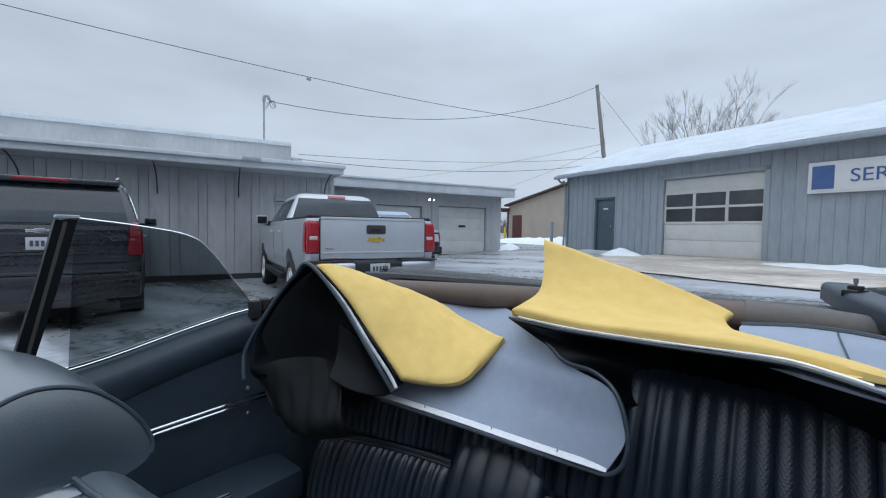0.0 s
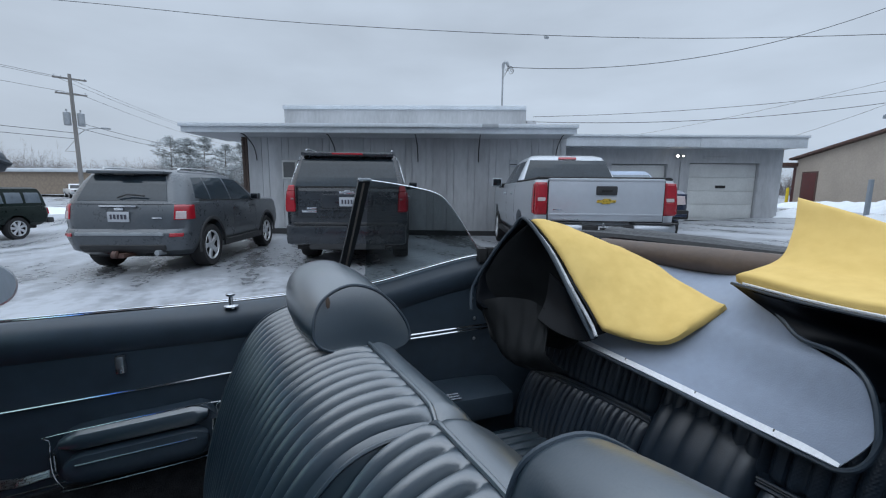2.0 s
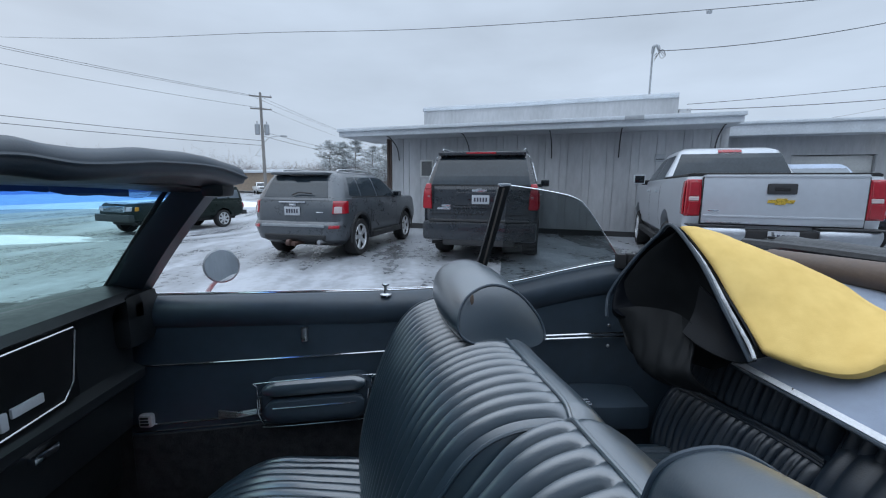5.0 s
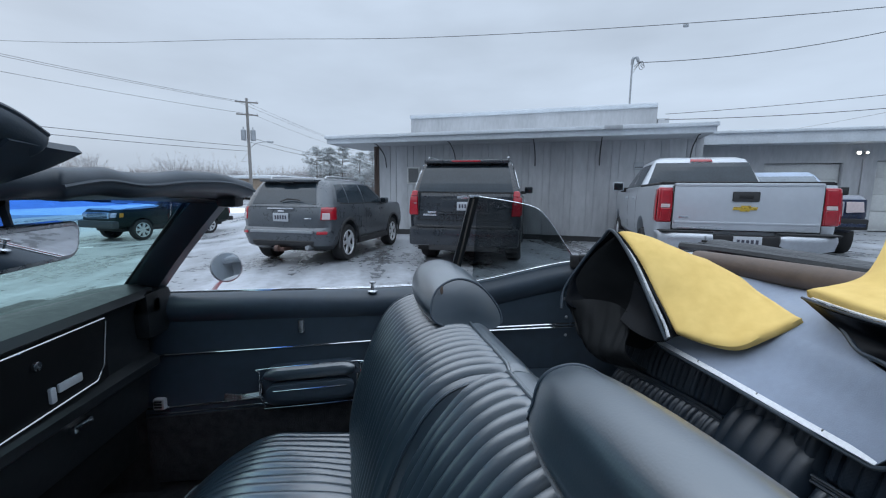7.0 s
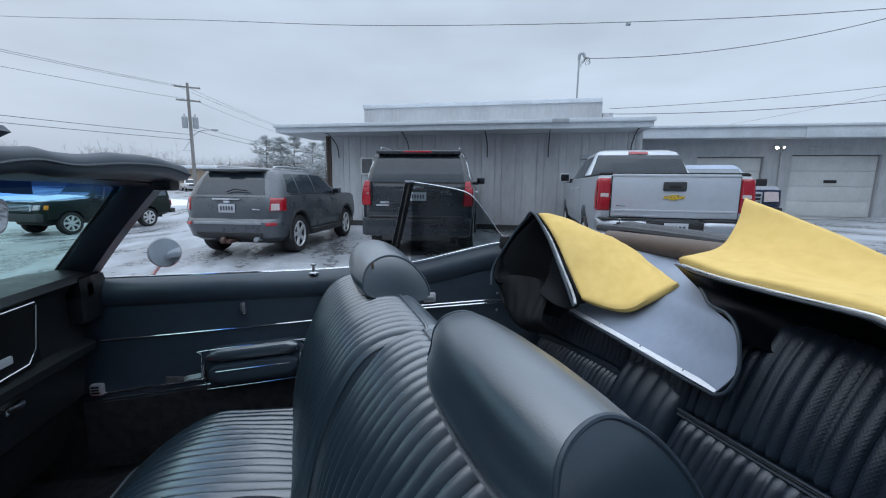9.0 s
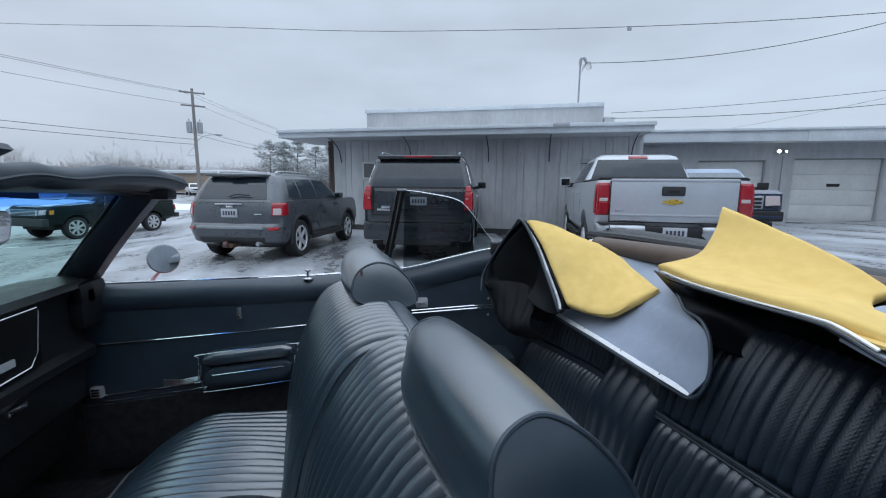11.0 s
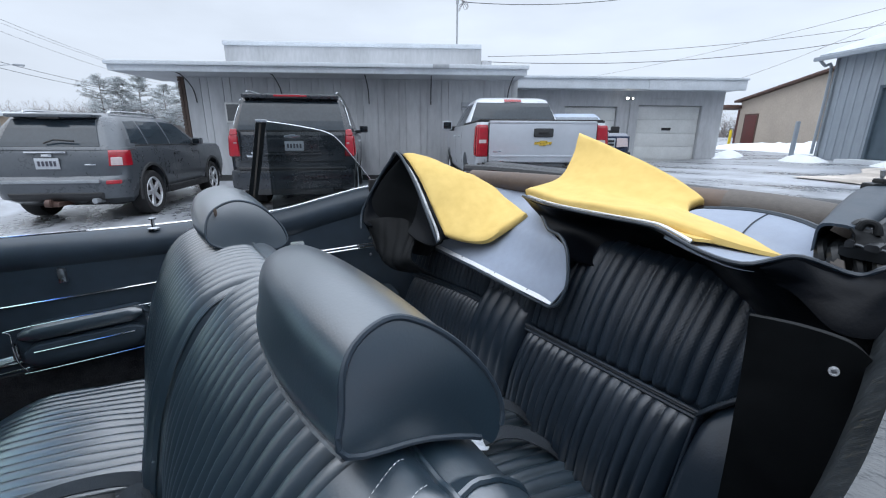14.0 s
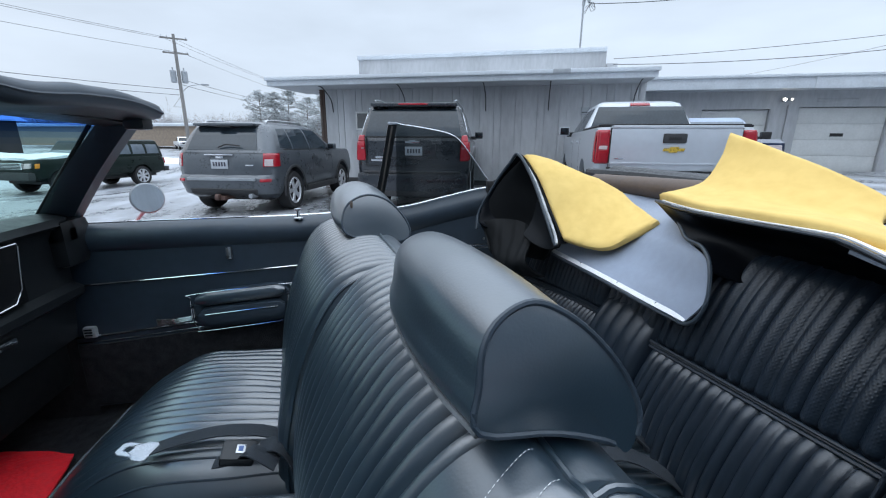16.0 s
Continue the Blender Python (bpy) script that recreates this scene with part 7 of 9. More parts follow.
def build_dash():
    d = tagged(new("dashboard"), "black padded dashboard with glove box and bright badge", "dashboard")
    rings = []
    for k in range(17):
        u = k / 8 - 1
        x = 0.66 * u
        rings.append([Vector((x, y, z)) for y, z in ((-1.02, 0.955), (-0.90, 1.0 + 0.012 * (1 - u * u)), (-0.77, 1.018), (-0.715, 1.005), (-0.70, 0.985), (-0.722, 0.97), (-0.735, 0.94), (-0.735, 0.785), (-0.705, 0.77), (-0.705, 0.745), (-0.74, 0.72), (-0.76, 0.58), (-1.0, 0.56))])
    bm = bmesh.new()
    loft(bm, rings)
    part("pad", bm, SATIN_BLACK, d)
    for s in (-1, 1):
        part("end_cap", boxed(min(s * 0.60, s * 0.69), max(s * 0.60, s * 0.69), -0.80, -0.69, 0.90, 1.0, 0.03), SATIN_BLACK, d)
    gl = part("glove_door", boxed(-0.46, -0.08, -0.738, -0.722, 0.790, 0.962, 0.006), DULL_SHADE_VINYL, d, "flat black glove box door")
    bm = bmesh.new()
    tube(bm, [(-0.08, -0.72, 0.962), (-0.457, -0.72, 0.964), (-0.462, -0.72, 0.955), (-0.44, -0.72, 0.835), (-0.41, -0.72, 0.80), (-0.08, -0.72, 0.785)], 0.003, 6)
    part("bright_edge", bm, CHROME, gl)
    bm = bmesh.new()
    lathe(bm, [(0.0, 0.0), (0.012, 0.0), (0.011, 0.006), (0.004, 0.008), (0.0, 0.008)], 14)
    bmesh.ops.transform(bm, matrix=pose(-0.241, -0.72, 0.917, 0, 0, 90), verts=bm.verts)
    part("lock", bm, CHROME, gl)
    part("emblem", boxed(-0.280, -0.264, -0.724, -0.714, 0.810, 0.848, 0.003), PLATE, gl, "small bright emblem")
    part("script_plate", boxed(-0.362, -0.290, -0.724, -0.716, 0.826, 0.848, 0.003), PLATE, gl, "bright name plate")
    part("pocket_pull", boxed(-0.392, -0.328, -0.755, -0.725, 0.69, 0.712, 0.006), CHROME, d, "bright pull")
    part("lower_panel", boxed(-0.64, 0.64, -0.82, -0.78, 0.42, 0.70, 0.02), DULL_SHADE_VINYL, d)


build_dash()


def build_side_mirror():
    sm = tagged(new("side_mirror"), "round chrome side mirror on a thin stalk", "mirror")
    c = pose(-0.850, -0.555, 1.036, 0, -10, 42) @ Matrix.Scale(0.80, 4)
    bm = bmesh.new()
    lathe(bm, [(0.0, -0.045), (0.03, -0.043), (0.055, -0.03), (0.069, -0.008), (0.071, 0.004), (0.066, 0.006), (0.0, 0.004)], 32)
    bmesh.ops.transform(bm, matrix=c, verts=bm.verts)
    part("shell", bm, GALV, sm)
    bm = bmesh.new()
    lathe(bm, [(0.0, 0.0045), (0.065, 0.0045), (0.065, 0.008), (0.0, 0.008)], 32)
    bmesh.ops.transform(bm, matrix=c, verts=bm.verts)
    part("mirror_glass", bm, MIRROR, sm)
    bm = bmesh.new()
    tube(bm, [(-0.845, -0.56, 1.0), (-0.85, -0.59, 0.97), (-0.852, -0.61, 0.945)], 0.006, 8, 6, taper=0.009)
    part("stalk", bm, WHITE_TRIM, sm)


build_side_mirror()


# ---- seats ----
def rib(u, count, depth, flat=0.0):
    """Height of rounded pleats at u along the panel; flat borders at both ends."""
    if u < flat or u > 1 - flat:
        return depth * 0.9
    k = (u - flat) / (1 - 2 * flat) * count
    return depth * abs(math.sin(math.pi * k)) ** 0.55


def head_rest(parent, x0, x1, ring, bulge, label, shear=0.10, cant=(0.42, 0.30), fall=0.0):
    """A stuffed roll head restraint between x0 and x1; ring: closed (y, z) outline of its end caps."""
    loop = spline([(0, y, z) for y, z in ring], 48, True)
    cy, cz = sum(p.y for p in loop) / 48, sum(p.z for p in loop) / 48
    lo, fr = min(p.z for p in loop), min(p.y for p in loop)
    hi, rear = max(p.z for p in loop), max(p.y for p in loop)
    xm = (x0 + x1) / 2

    def at(x, p, k=1.0, out=0.0):
        e = (x - xm) / (x1 - xm)
        b = 1 - abs(e) ** 2.4
        y, z = cy + (p.y - cy) * k, cz + (p.z - cz) * k
        back = y - fr
        y -= bulge * b * (rear - y) / (rear - fr)
        z += 0.024 * b * (z - lo) / (hi - lo) - fall * (x1 - x) / (x1 - x0)
        y += shear * (x - x1)
        return Vector((x + out - e * (cant[0] * (z - lo - 0.05) + cant[1] * back), y, z))
    # barrel of the roll, then its two puffed end caps
    bm = bmesh.new()
    loft(bm, [[at(x0 + (x1 - x0) * i / 30, p) for p in loop] for i in range(31)], True, False)
    hr = part("head_rest", bm, SEAT_VINYL, parent, label, 60)
    for x, sgn in ((x0, -1), (x1, 1)):
        bm = bmesh.new()
        rings = [[at(x, p, k, sgn * 0.012 * (1 - k * k) * min(1.0, max(0.0, (cz + (p.z - cz) * k - lo - 0.01) / (hi - lo)))) for p in loop] for k in (1.0, 0.97, 0.9, 0.78, 0.6, 0.4, 0.2, 0.05)]
        loft(bm, rings, True, False)
        bm.faces.new([bm.verts.new(p) for p in rings[-1]])
        part("end_cap", bm, SEAT_VINYL, hr, "", 60)
        bm = bmesh.new()
        low = min(range(48), key=lambda i: loop[i].z)
        turn = [loop[(low + i) % 48] for i in range(48)]
        tube(bm, [at(x, p, 1.004) for p in turn if p.z - lo > 0.012], 0.0030, 7)
        part("piping", bm, BLACK_VINYL, hr)
    k = min(range(48), key=lambda i: abs(loop[i].y - ring[0][0]) + abs(loop[i].z - ring[0][1]))
    bm = bmesh.new()
    tube(bm, [at(x0 + (x1 - x0) * i / 20, loop[k]) + Vector((0, -0.002, -0.001)) for i in range(21)], 0.0034, 6)
    part("front_welt", bm, WORN_WELT, hr, "worn pale welt")
    return hr


def dashes(pts, gap=0.0042):
    """Short thread stitches along a line."""
    bm = bmesh.new()
    line = spline(pts, 200)
    run = 0.0
    for a, b in zip(line, line[1:]):
        run += (b - a).length
        if run >= gap:
            d = (b - a).normalized()
            tube(bm, [b - d * gap * 0.33, b + d * gap * 0.33], 0.0003, 4)
            run = 0.0
    return bm


def seat_back(parent, x0, x1, prof, pleat0, pleat1, count, welt_y, pivot, stitches=(), shear=0.17, lift=0.0):
    """One half of the front bench's back: pleated face, cross welt on top, plain borders and rear."""
    line = spline([(0, y, z) for y, z in prof], 81)
    high = max(range(81), key=lambda j: line[j].z)
    welt = min(range(high - 12, high + 14), key=lambda j: abs(line[j].y - welt_y))
    n, w = 340, x1 - x0
    rows = []
    for i in range(n):
        x = x0 + w * i / (n - 1)
        edge = min(x - x0, x1 - x)
        shrink = 0.024 * max(0.0, 1 - edge / 0.035) ** 2
        row = []
        for j, p in enumerate(line):
            a, b = line[max(j - 1, 0)], line[min(j + 1, 80)]
            t = (b - a).normalized()
            nrm = Vector((0, -t.z, t.y))
            front = max(0.0, min(1.0, (welt - 0.5 - j) / 2.5))
            u = (x - pleat0) / (pleat1 - pleat0)
            h = 0.0135
            if 0 < u < 1:
                soft = 1 - 0.25 * max(0.0, min(1.0, (0.72 - p.z) / 0.2))
                h = 0.0135 - 0.027 * soft * (1 - abs(math.sin(math.pi * u * count)) ** 0.62)
            h = h * front + 0.0135 * (1 - front) - 0.006 * math.exp(-((j - welt) / 1.2) ** 2)
            sag = 0.006 * noise.noise(Vector((x * 5, p.y * 5, p.z * 5))) + 0.0022 * noise.noise(Vector((x * 16, p.y * 12, p.z * 12)))
            up = lift * max(0.0, min(1.0, (x - 0.2) / 0.35)) * max(0.0, min(1.0, (p.z - 0.80) / 0.15))
            dip = 2.0 * lift * max(0.0, min(1.0, (p.y - 0.300) / 0.03)) * max(0.0, min(1.0, (x - 0.18) / 0.05)) * max(0.0, min(1.0, (0.66 - x) / 0.05))
            row.append(p + Vector((x, shear * (x - pivot), up - dip)) + nrm * (h - shrink + sag))
        rows.append(row)
    bm = bmesh.new()
    loft(bm, rows, False, False)
    for r in (rows[0], rows[-1]):
        bm.faces.new([bm.verts.new(p) for p in r])
    back = part("backrest", bm, SEAT_VINYL, parent, "pleated black vinyl back", 60)

    def col(x):
        return rows[max(0, min(n - 1, round((x - x0) / w * (n - 1))))]
    for r in (rows[0], rows[-1]):
        bm = bmesh.new()
        tube(bm, [p for p in r[2:74]], 0.0034, 6)
        part("piping", bm, SEAT_VINYL, back)
    bm = bmesh.new()
    tube(bm, [rows[i][welt] + Vector((0, 0, 0.003)) for i in range(2, n, 2)], 0.0036, 7)
    part("top_welt", bm, SEAT_VINYL, back)
    if stitches:
        bm = bmesh.new()
        tube(bm, [col(0.630 - 0.012 * math.sin(math.pi * k / 22))[welt + k] + Vector((0, 0, 0.002)) for k in range(0, 22)], 0.0036, 7)
        part("end_piping", bm, SEAT_VINYL, back)
    for x in stitches:
        run = [col(x - 0.5 * max(0.0, line[j].y - 0.235))[j] + Vector((0, -0.001, 0.0005)) for j in range(14, welt - 1)]
        part("stitching", dashes(run), WHITE_TAPE, back, "pale dashed stitching")
    for dx in (0.0, 0.006):
        bm = bmesh.new()
        tube(bm, [p + Vector((-0.003, -0.003, 0.0)) for p in col(x0 + 0.003 + dx)[int(3 + 500 * dx):int(21 + 400 * dx)]], 0.0017, 5)
        part("edge_wear", bm, WHITE_TAPE, back, "pale worn welt")
    return back


def cushion(parent, x0, x1, y0, y1, z, count, name="cushion", crown=0.035, roll=0.10, fall=0.13, border=0.10, welts=(), corner=0.0, ribs=0.0155):
    n, m = max(160, count * 9), 48
    rows = []
    for i in range(n):
        u = i / (n - 1)
        row = []
        for j in range(m):
            v = j / (m - 1)
            e = min(u, 1 - u) * (x1 - x0)
            ya = y0 + corner * max(0.0, 1 - e / 0.17) ** 2
            y = ya + (y1 - ya) * v
            f = min(v, 0.5) * (y1 - y0)
            drop = 0.09 * max(0.0, 1 - e / 0.09) ** 2 + fall * max(0.0, 1 - f / roll) ** 2
            h = z + crown * math.sin(math.pi * min(1, v * 0.85 + 0.12)) * (0.4 + 0.6 * math.sin(math.pi * u)) - drop
            front = max(0.0, min(1.0, (v - 0.13) * 25))
            h += rib(u, count, ribs, border) * front + 0.010 * (1 - front)
            h += 0.007 * noise.noise(Vector((u * 4, v * 4, x0))) + 0.003 * noise.noise(Vector((u * 13, v * 7, x0)))
            row.append(Vector((x0 + (x1 - x0) * u, y, h)))
        rows.append(row)
    skirt = [[Vector((p.x, p.y, 0.30)) for p in r] for r in (rows[0], rows[-1])]
    bm = bmesh.new()
    loft(bm, [skirt[0]] + rows + [skirt[1]], False, False)
    for j in (0, -1):
        vs = [bm.verts.new(r[j]) for r in rows] + [bm.verts.new((rows[-1][j].x, rows[-1][j].y, 0.30)), bm.verts.new((rows[0][j].x, rows[0][j].y, 0.30))]
        bm.faces.new(vs)
    c = part(name, bm, SEAT_VINYL, parent, "pleated black vinyl cushion", 60)
    bm = bmesh.new()
    tube(bm, [rows[i][1] + Vector((0, -0.003, 0.002)) for i in range(0, n, 5)], 0.0035, 6)
    part("piping", bm, WORN_WELT, c)
    for u in welts:
        bm = bmesh.new()
        tube(bm, [p + Vector((0, 0, -0.001)) for p in rows[int(u * (n - 1))][3:]], 0.0032, 6)
        part("seam", bm, BLACK_VINYL, c)
    return c


def build_front_seat():
    seat = tagged(new("front_bench_seat"), "front bench seat in pleated black vinyl with split folding backs", "car seat")
    cushion(seat, -0.67, 0.0, -0.58, 0.16, 0.475, 18, crown=0.055, roll=0.30, fall=0.16, welts=(0.905, 0.955), corner=0.11, ribs=0.011)
    cushion(seat, 0.004, 0.67, -0.58, 0.20, 0.475, 18, crown=0.055, roll=0.30, fall=0.16, welts=(0.095, 0.045), corner=0.11, ribs=0.011)
    part("seat_base", boxed(-0.62, 0.62, -0.46, 0.12, 0.235, 0.40, 0.02), DULL_SHADE_VINYL, seat)
    front = [(0.040, 0.40), (0.048, 0.56), (0.088, 0.74), (0.138, 0.87), (0.190, 0.945), (0.255, 0.980), (0.333, 0.985), (0.380, 0.962), (0.402, 0.90), (0.395, 0.75), (0.34, 0.50), (0.31, 0.40)]
    seat_back(seat, -0.655, -0.006, front, -0.62, -0.015, 21, 0.333, -0.02)
    front = [(0.095, 0.40), (0.098, 0.58), (0.125, 0.74), (0.176, 0.865), (0.222, 0.935), (0.268, 0.980), (0.322, 0.998), (0.368, 0.986), (0.396, 0.938), (0.385, 0.75), (0.32, 0.50), (0.29, 0.40)]
    seat_back(seat, 0.006, 0.655, front, 0.015, 0.565, 18, 0.322, 0.04, (0.622, 0.655), lift=0.010)
    head_rest(seat, -0.60, -0.258, [(0.205, 1.008), (0.195, 1.05), (0.215, 1.088), (0.265, 1.105), (0.32, 1.085), (0.365, 1.035), (0.378, 0.992), (0.35, 0.976), (0.28, 0.980)], 0.028, "black roll head rest with a small tear", 0.10, (0.30, 0.30))
    head_rest(seat, 0.215, 0.594, [(0.351, 1.038), (0.351, 1.072), (0.356, 1.104), (0.371, 1.123), (0.397, 1.131), (0.425, 1.120), (0.457, 1.095), (0.489, 1.058), (0.506, 1.025), (0.508, 1.000), (0.495, 0.982), (0.474, 0.998), (0.418, 1.021)], 0.028, "black roll head rest", 0.10, (0.185, 0.225), 0.018)
    bm = bmesh.new()
    lathe(bm, [(0.0, 0.0), (0.005, 0.0), (0.007, 0.002), (0.0, 0.004)], 7)
    bmesh.ops.transform(bm, matrix=Matrix.Translation((-0.268, 0.220, 1.085)) @ Matrix.Diagonal((1, 0.6, 1.6, 1)), verts=bm.verts)
    part("tear", bm, BROWN_CLOTH, seat, "brown tear in the cover")


build_front_seat()


def build_rear_seat():
    seat = tagged(new("rear_bench"), "rear bench seat in pleated black vinyl with fold-down centre armrest", "car seat")

    def lean(z):
        return 0.895 + 0.30 * (min(z, 0.76) - 0.55) + 0.45 * max(0.0, z - 0.76)

    def bar(x):
        """Height of the seam across the back."""
        return 0.762 + (0.085 * x if x > 0 else 0.06 * x)

    def wrap(x):
        """The bench's end curves forward."""
        return -0.075 * max(0.0, (-x - 0.25) / 0.38) ** 1.5

    def face(name, x0, x1, low, high, count, flat=0.06, proud=0.0, label="", weave=0.0, crown=0.018):
        n, m = max(24, int(count * 10)), 40 if weave else 18
        rows = []
        for i in range(n):
            u = i / (n - 1)
            x = x0 + (x1 - x0) * u
            z0, z1 = low(x), high(x)
            row = []
            for j in range(m):
                v = j / (m - 1)
                z = z0 + (z1 - z0) * v
                y = lean(z) + wrap(x) - crown * math.sin(math.pi * v)
                e = min(u, 1 - u) * (x1 - x0)
                g = min(v, 1 - v) * (z1 - z0)
                y += 0.020 * max(0, 1 - e / 0.02) ** 2 + 0.018 * max(0, 1 - g / 0.022) ** 2
                y += 0.004 * noise.noise(Vector((x * 9, z * 8, 4)))
                h = (0.013 * abs(math.sin(math.pi * count * (u - flat) / (1 - 2 * flat))) ** 0.55 if flat < u < 1 - flat else 0.010) if count > 5 else rib(u, count, 0.010, flat) if count else 0.011
                row.append(Vector((x, y - proud - h, z)))
            rows.append(row)
        back = [[Vector((p.x, p.y + 0.09, p.z)) for p in r] for r in (rows[0], rows[-1])]
        bm = bmesh.new()
        loft(bm, [back[0]] + rows + [back[1]], False, False)
        return part(name, bm, WOVEN_VINYL if weave else REAR_VINYL, seat, label, 60)
    face("upper_back", 0.015, 0.59, lambda x: bar(min(x, 0.49)) + 0.001 + max(0.0, x - 0.49) * 1.1, lambda x: 1.03, 18, weave=1.0)
    face("lower_back", 0.015, 0.484, lambda x: 0.52, lambda x: bar(x) - 0.001, 16)
    face("upper_back", -0.64, -0.225, lambda x: bar(x) + 0.001, lambda x: 0.985, 18)
    face("lower_back", -0.63, -0.225, lambda x: 0.52, lambda x: bar(x) - 0.001, 18)
    face("centre_back", -0.226, 0.016, lambda x: 0.74, lambda x: 1.0, 8, proud=-0.004)
    face("side_bolster", 0.490, 0.61, lambda x: 0.50, lambda x: 0.802 + (x - 0.490) * 1.15, 0)
    face("armrest", -0.218, 0.008, lambda x: 0.54, lambda x: 0.800 + 0.030 * math.sin(math.pi * min(1.0, max(0.0, (x + 0.218) / 0.226))) ** 0.6, 3, 0.16, 0.012, "folded-up centre armrest")
    for x0, x1 in ((0.012, 0.487), (-0.632, -0.222)):
        bm = bmesh.new()
        pts = steps(x0, x1, 14)
        for dz, r in ((0.0065, 0.0035), (-0.0065, 0.0042), (0.0, 0.0055)):
            tube(bm, [(x, lean(bar(x)) + wrap(x) - (0.010 if dz else 0.005), bar(x) + dz) for x in pts], r, 6)
        part("seam_piping", bm, REAR_VINYL, seat, "double piped seam")
        bm = bmesh.new()
        loft(bm, [[Vector((x, lean(bar(x)) + wrap(x) + dy, bar(x) + dz)) for dy, dz in ((0.004, -0.014), (0.004, 0.014), (0.05, 0.014), (0.05, -0.014))] for x in pts])
        part("seam_backing", bm, REAR_VINYL, seat)
    bm = bmesh.new()
    tube(bm, [(0.484, lean(0.80) - 0.010, 0.803), (0.508, lean(0.83) - 0.010, 0.834), (0.545, lean(0.87) - 0.010, 0.872), (0.60, lean(0.90) - 0.010, 0.915)], 0.0048, 6, 14)
    part("seam_piping", bm, REAR_VINYL, seat)
    bm = bmesh.new()
    tube(bm, [(0.486, lean(0.80) - 0.010, 0.802), (0.490, lean(0.70) - 0.010, 0.70), (0.488, lean(0.60) - 0.010, 0.56)], 0.003, 6, 10)
    part("seam_piping", bm, REAR_VINYL, seat)
    cushion(seat, -0.64, 0.64, 0.42, 0.92, 0.535, 38, crown=0.03, border=0.03, ribs=0.012)
    part("seat_frame", boxed(-0.60, 0.60, 0.48, 0.95, 0.235, 0.40, 0.02), DULL_SHADE_VINYL, seat)
    part("package_shelf", boxed(-0.64, 0.64, 1.05, 1.16, 0.82, 0.93, 0.02), DULL_SHADE_VINYL, seat)


build_rear_seat()


def strap(pts, width, side, n=24, thick=0.003):
    """A flat webbing strap along pts; side: its sideways direction."""
    line = spline(pts, n)
    s = Vector(side).normalized() * (width / 2)
    rings = []
    for i, p in enumerate(line):
        t = (line[min(i + 1, n - 1)] - line[max(i - 1, 0)]).normalized()
        w = (s - t * s.dot(t)).normalized() * (width / 2)
        q = t.cross(w).normalized() * (thick / 2)
        rings.append([p - w - q, p + w - q, p + w + q, p - w + q])
    bm = bmesh.new()
    loft(bm, rings)
    return bm


def tongue(m):
    """A stamped belt tongue with a long slot, pointing along local y, widening to the loop for the webbing."""
    outer = [(-0.014, 0.056), (0.014, 0.056), (0.020, 0.046), (0.021, 0.012), (0.029, 0.006), (0.030, -0.014), (0.024, -0.020), (-0.024, -0.020), (-0.030, -0.014), (-0.029, 0.006), (-0.021, 0.012), (-0.020, 0.046)]
    slot = [(-0.005, 0.044), (0.005, 0.044), (0.009, 0.042), (0.009, 0.034), (0.009, 0.030), (0.009, 0.026), (0.006, 0.025), (-0.006, 0.025), (-0.009, 0.026), (-0.009, 0.030), (-0.009, 0.034), (-0.009, 0.042)]
    lip = [(x * 0.94, y * 0.96) for x, y in outer]
    bm = bmesh.new()
    rings = [[m @ Vector((x, y, z)) for x, y in line] for line, z in ((outer, 0.0), (outer, 0.0028), (lip, 0.0038), (slot, 0.0038), (slot, 0.0), (outer, 0.0))]
    loft(bm, rings, True, False)
    return bm


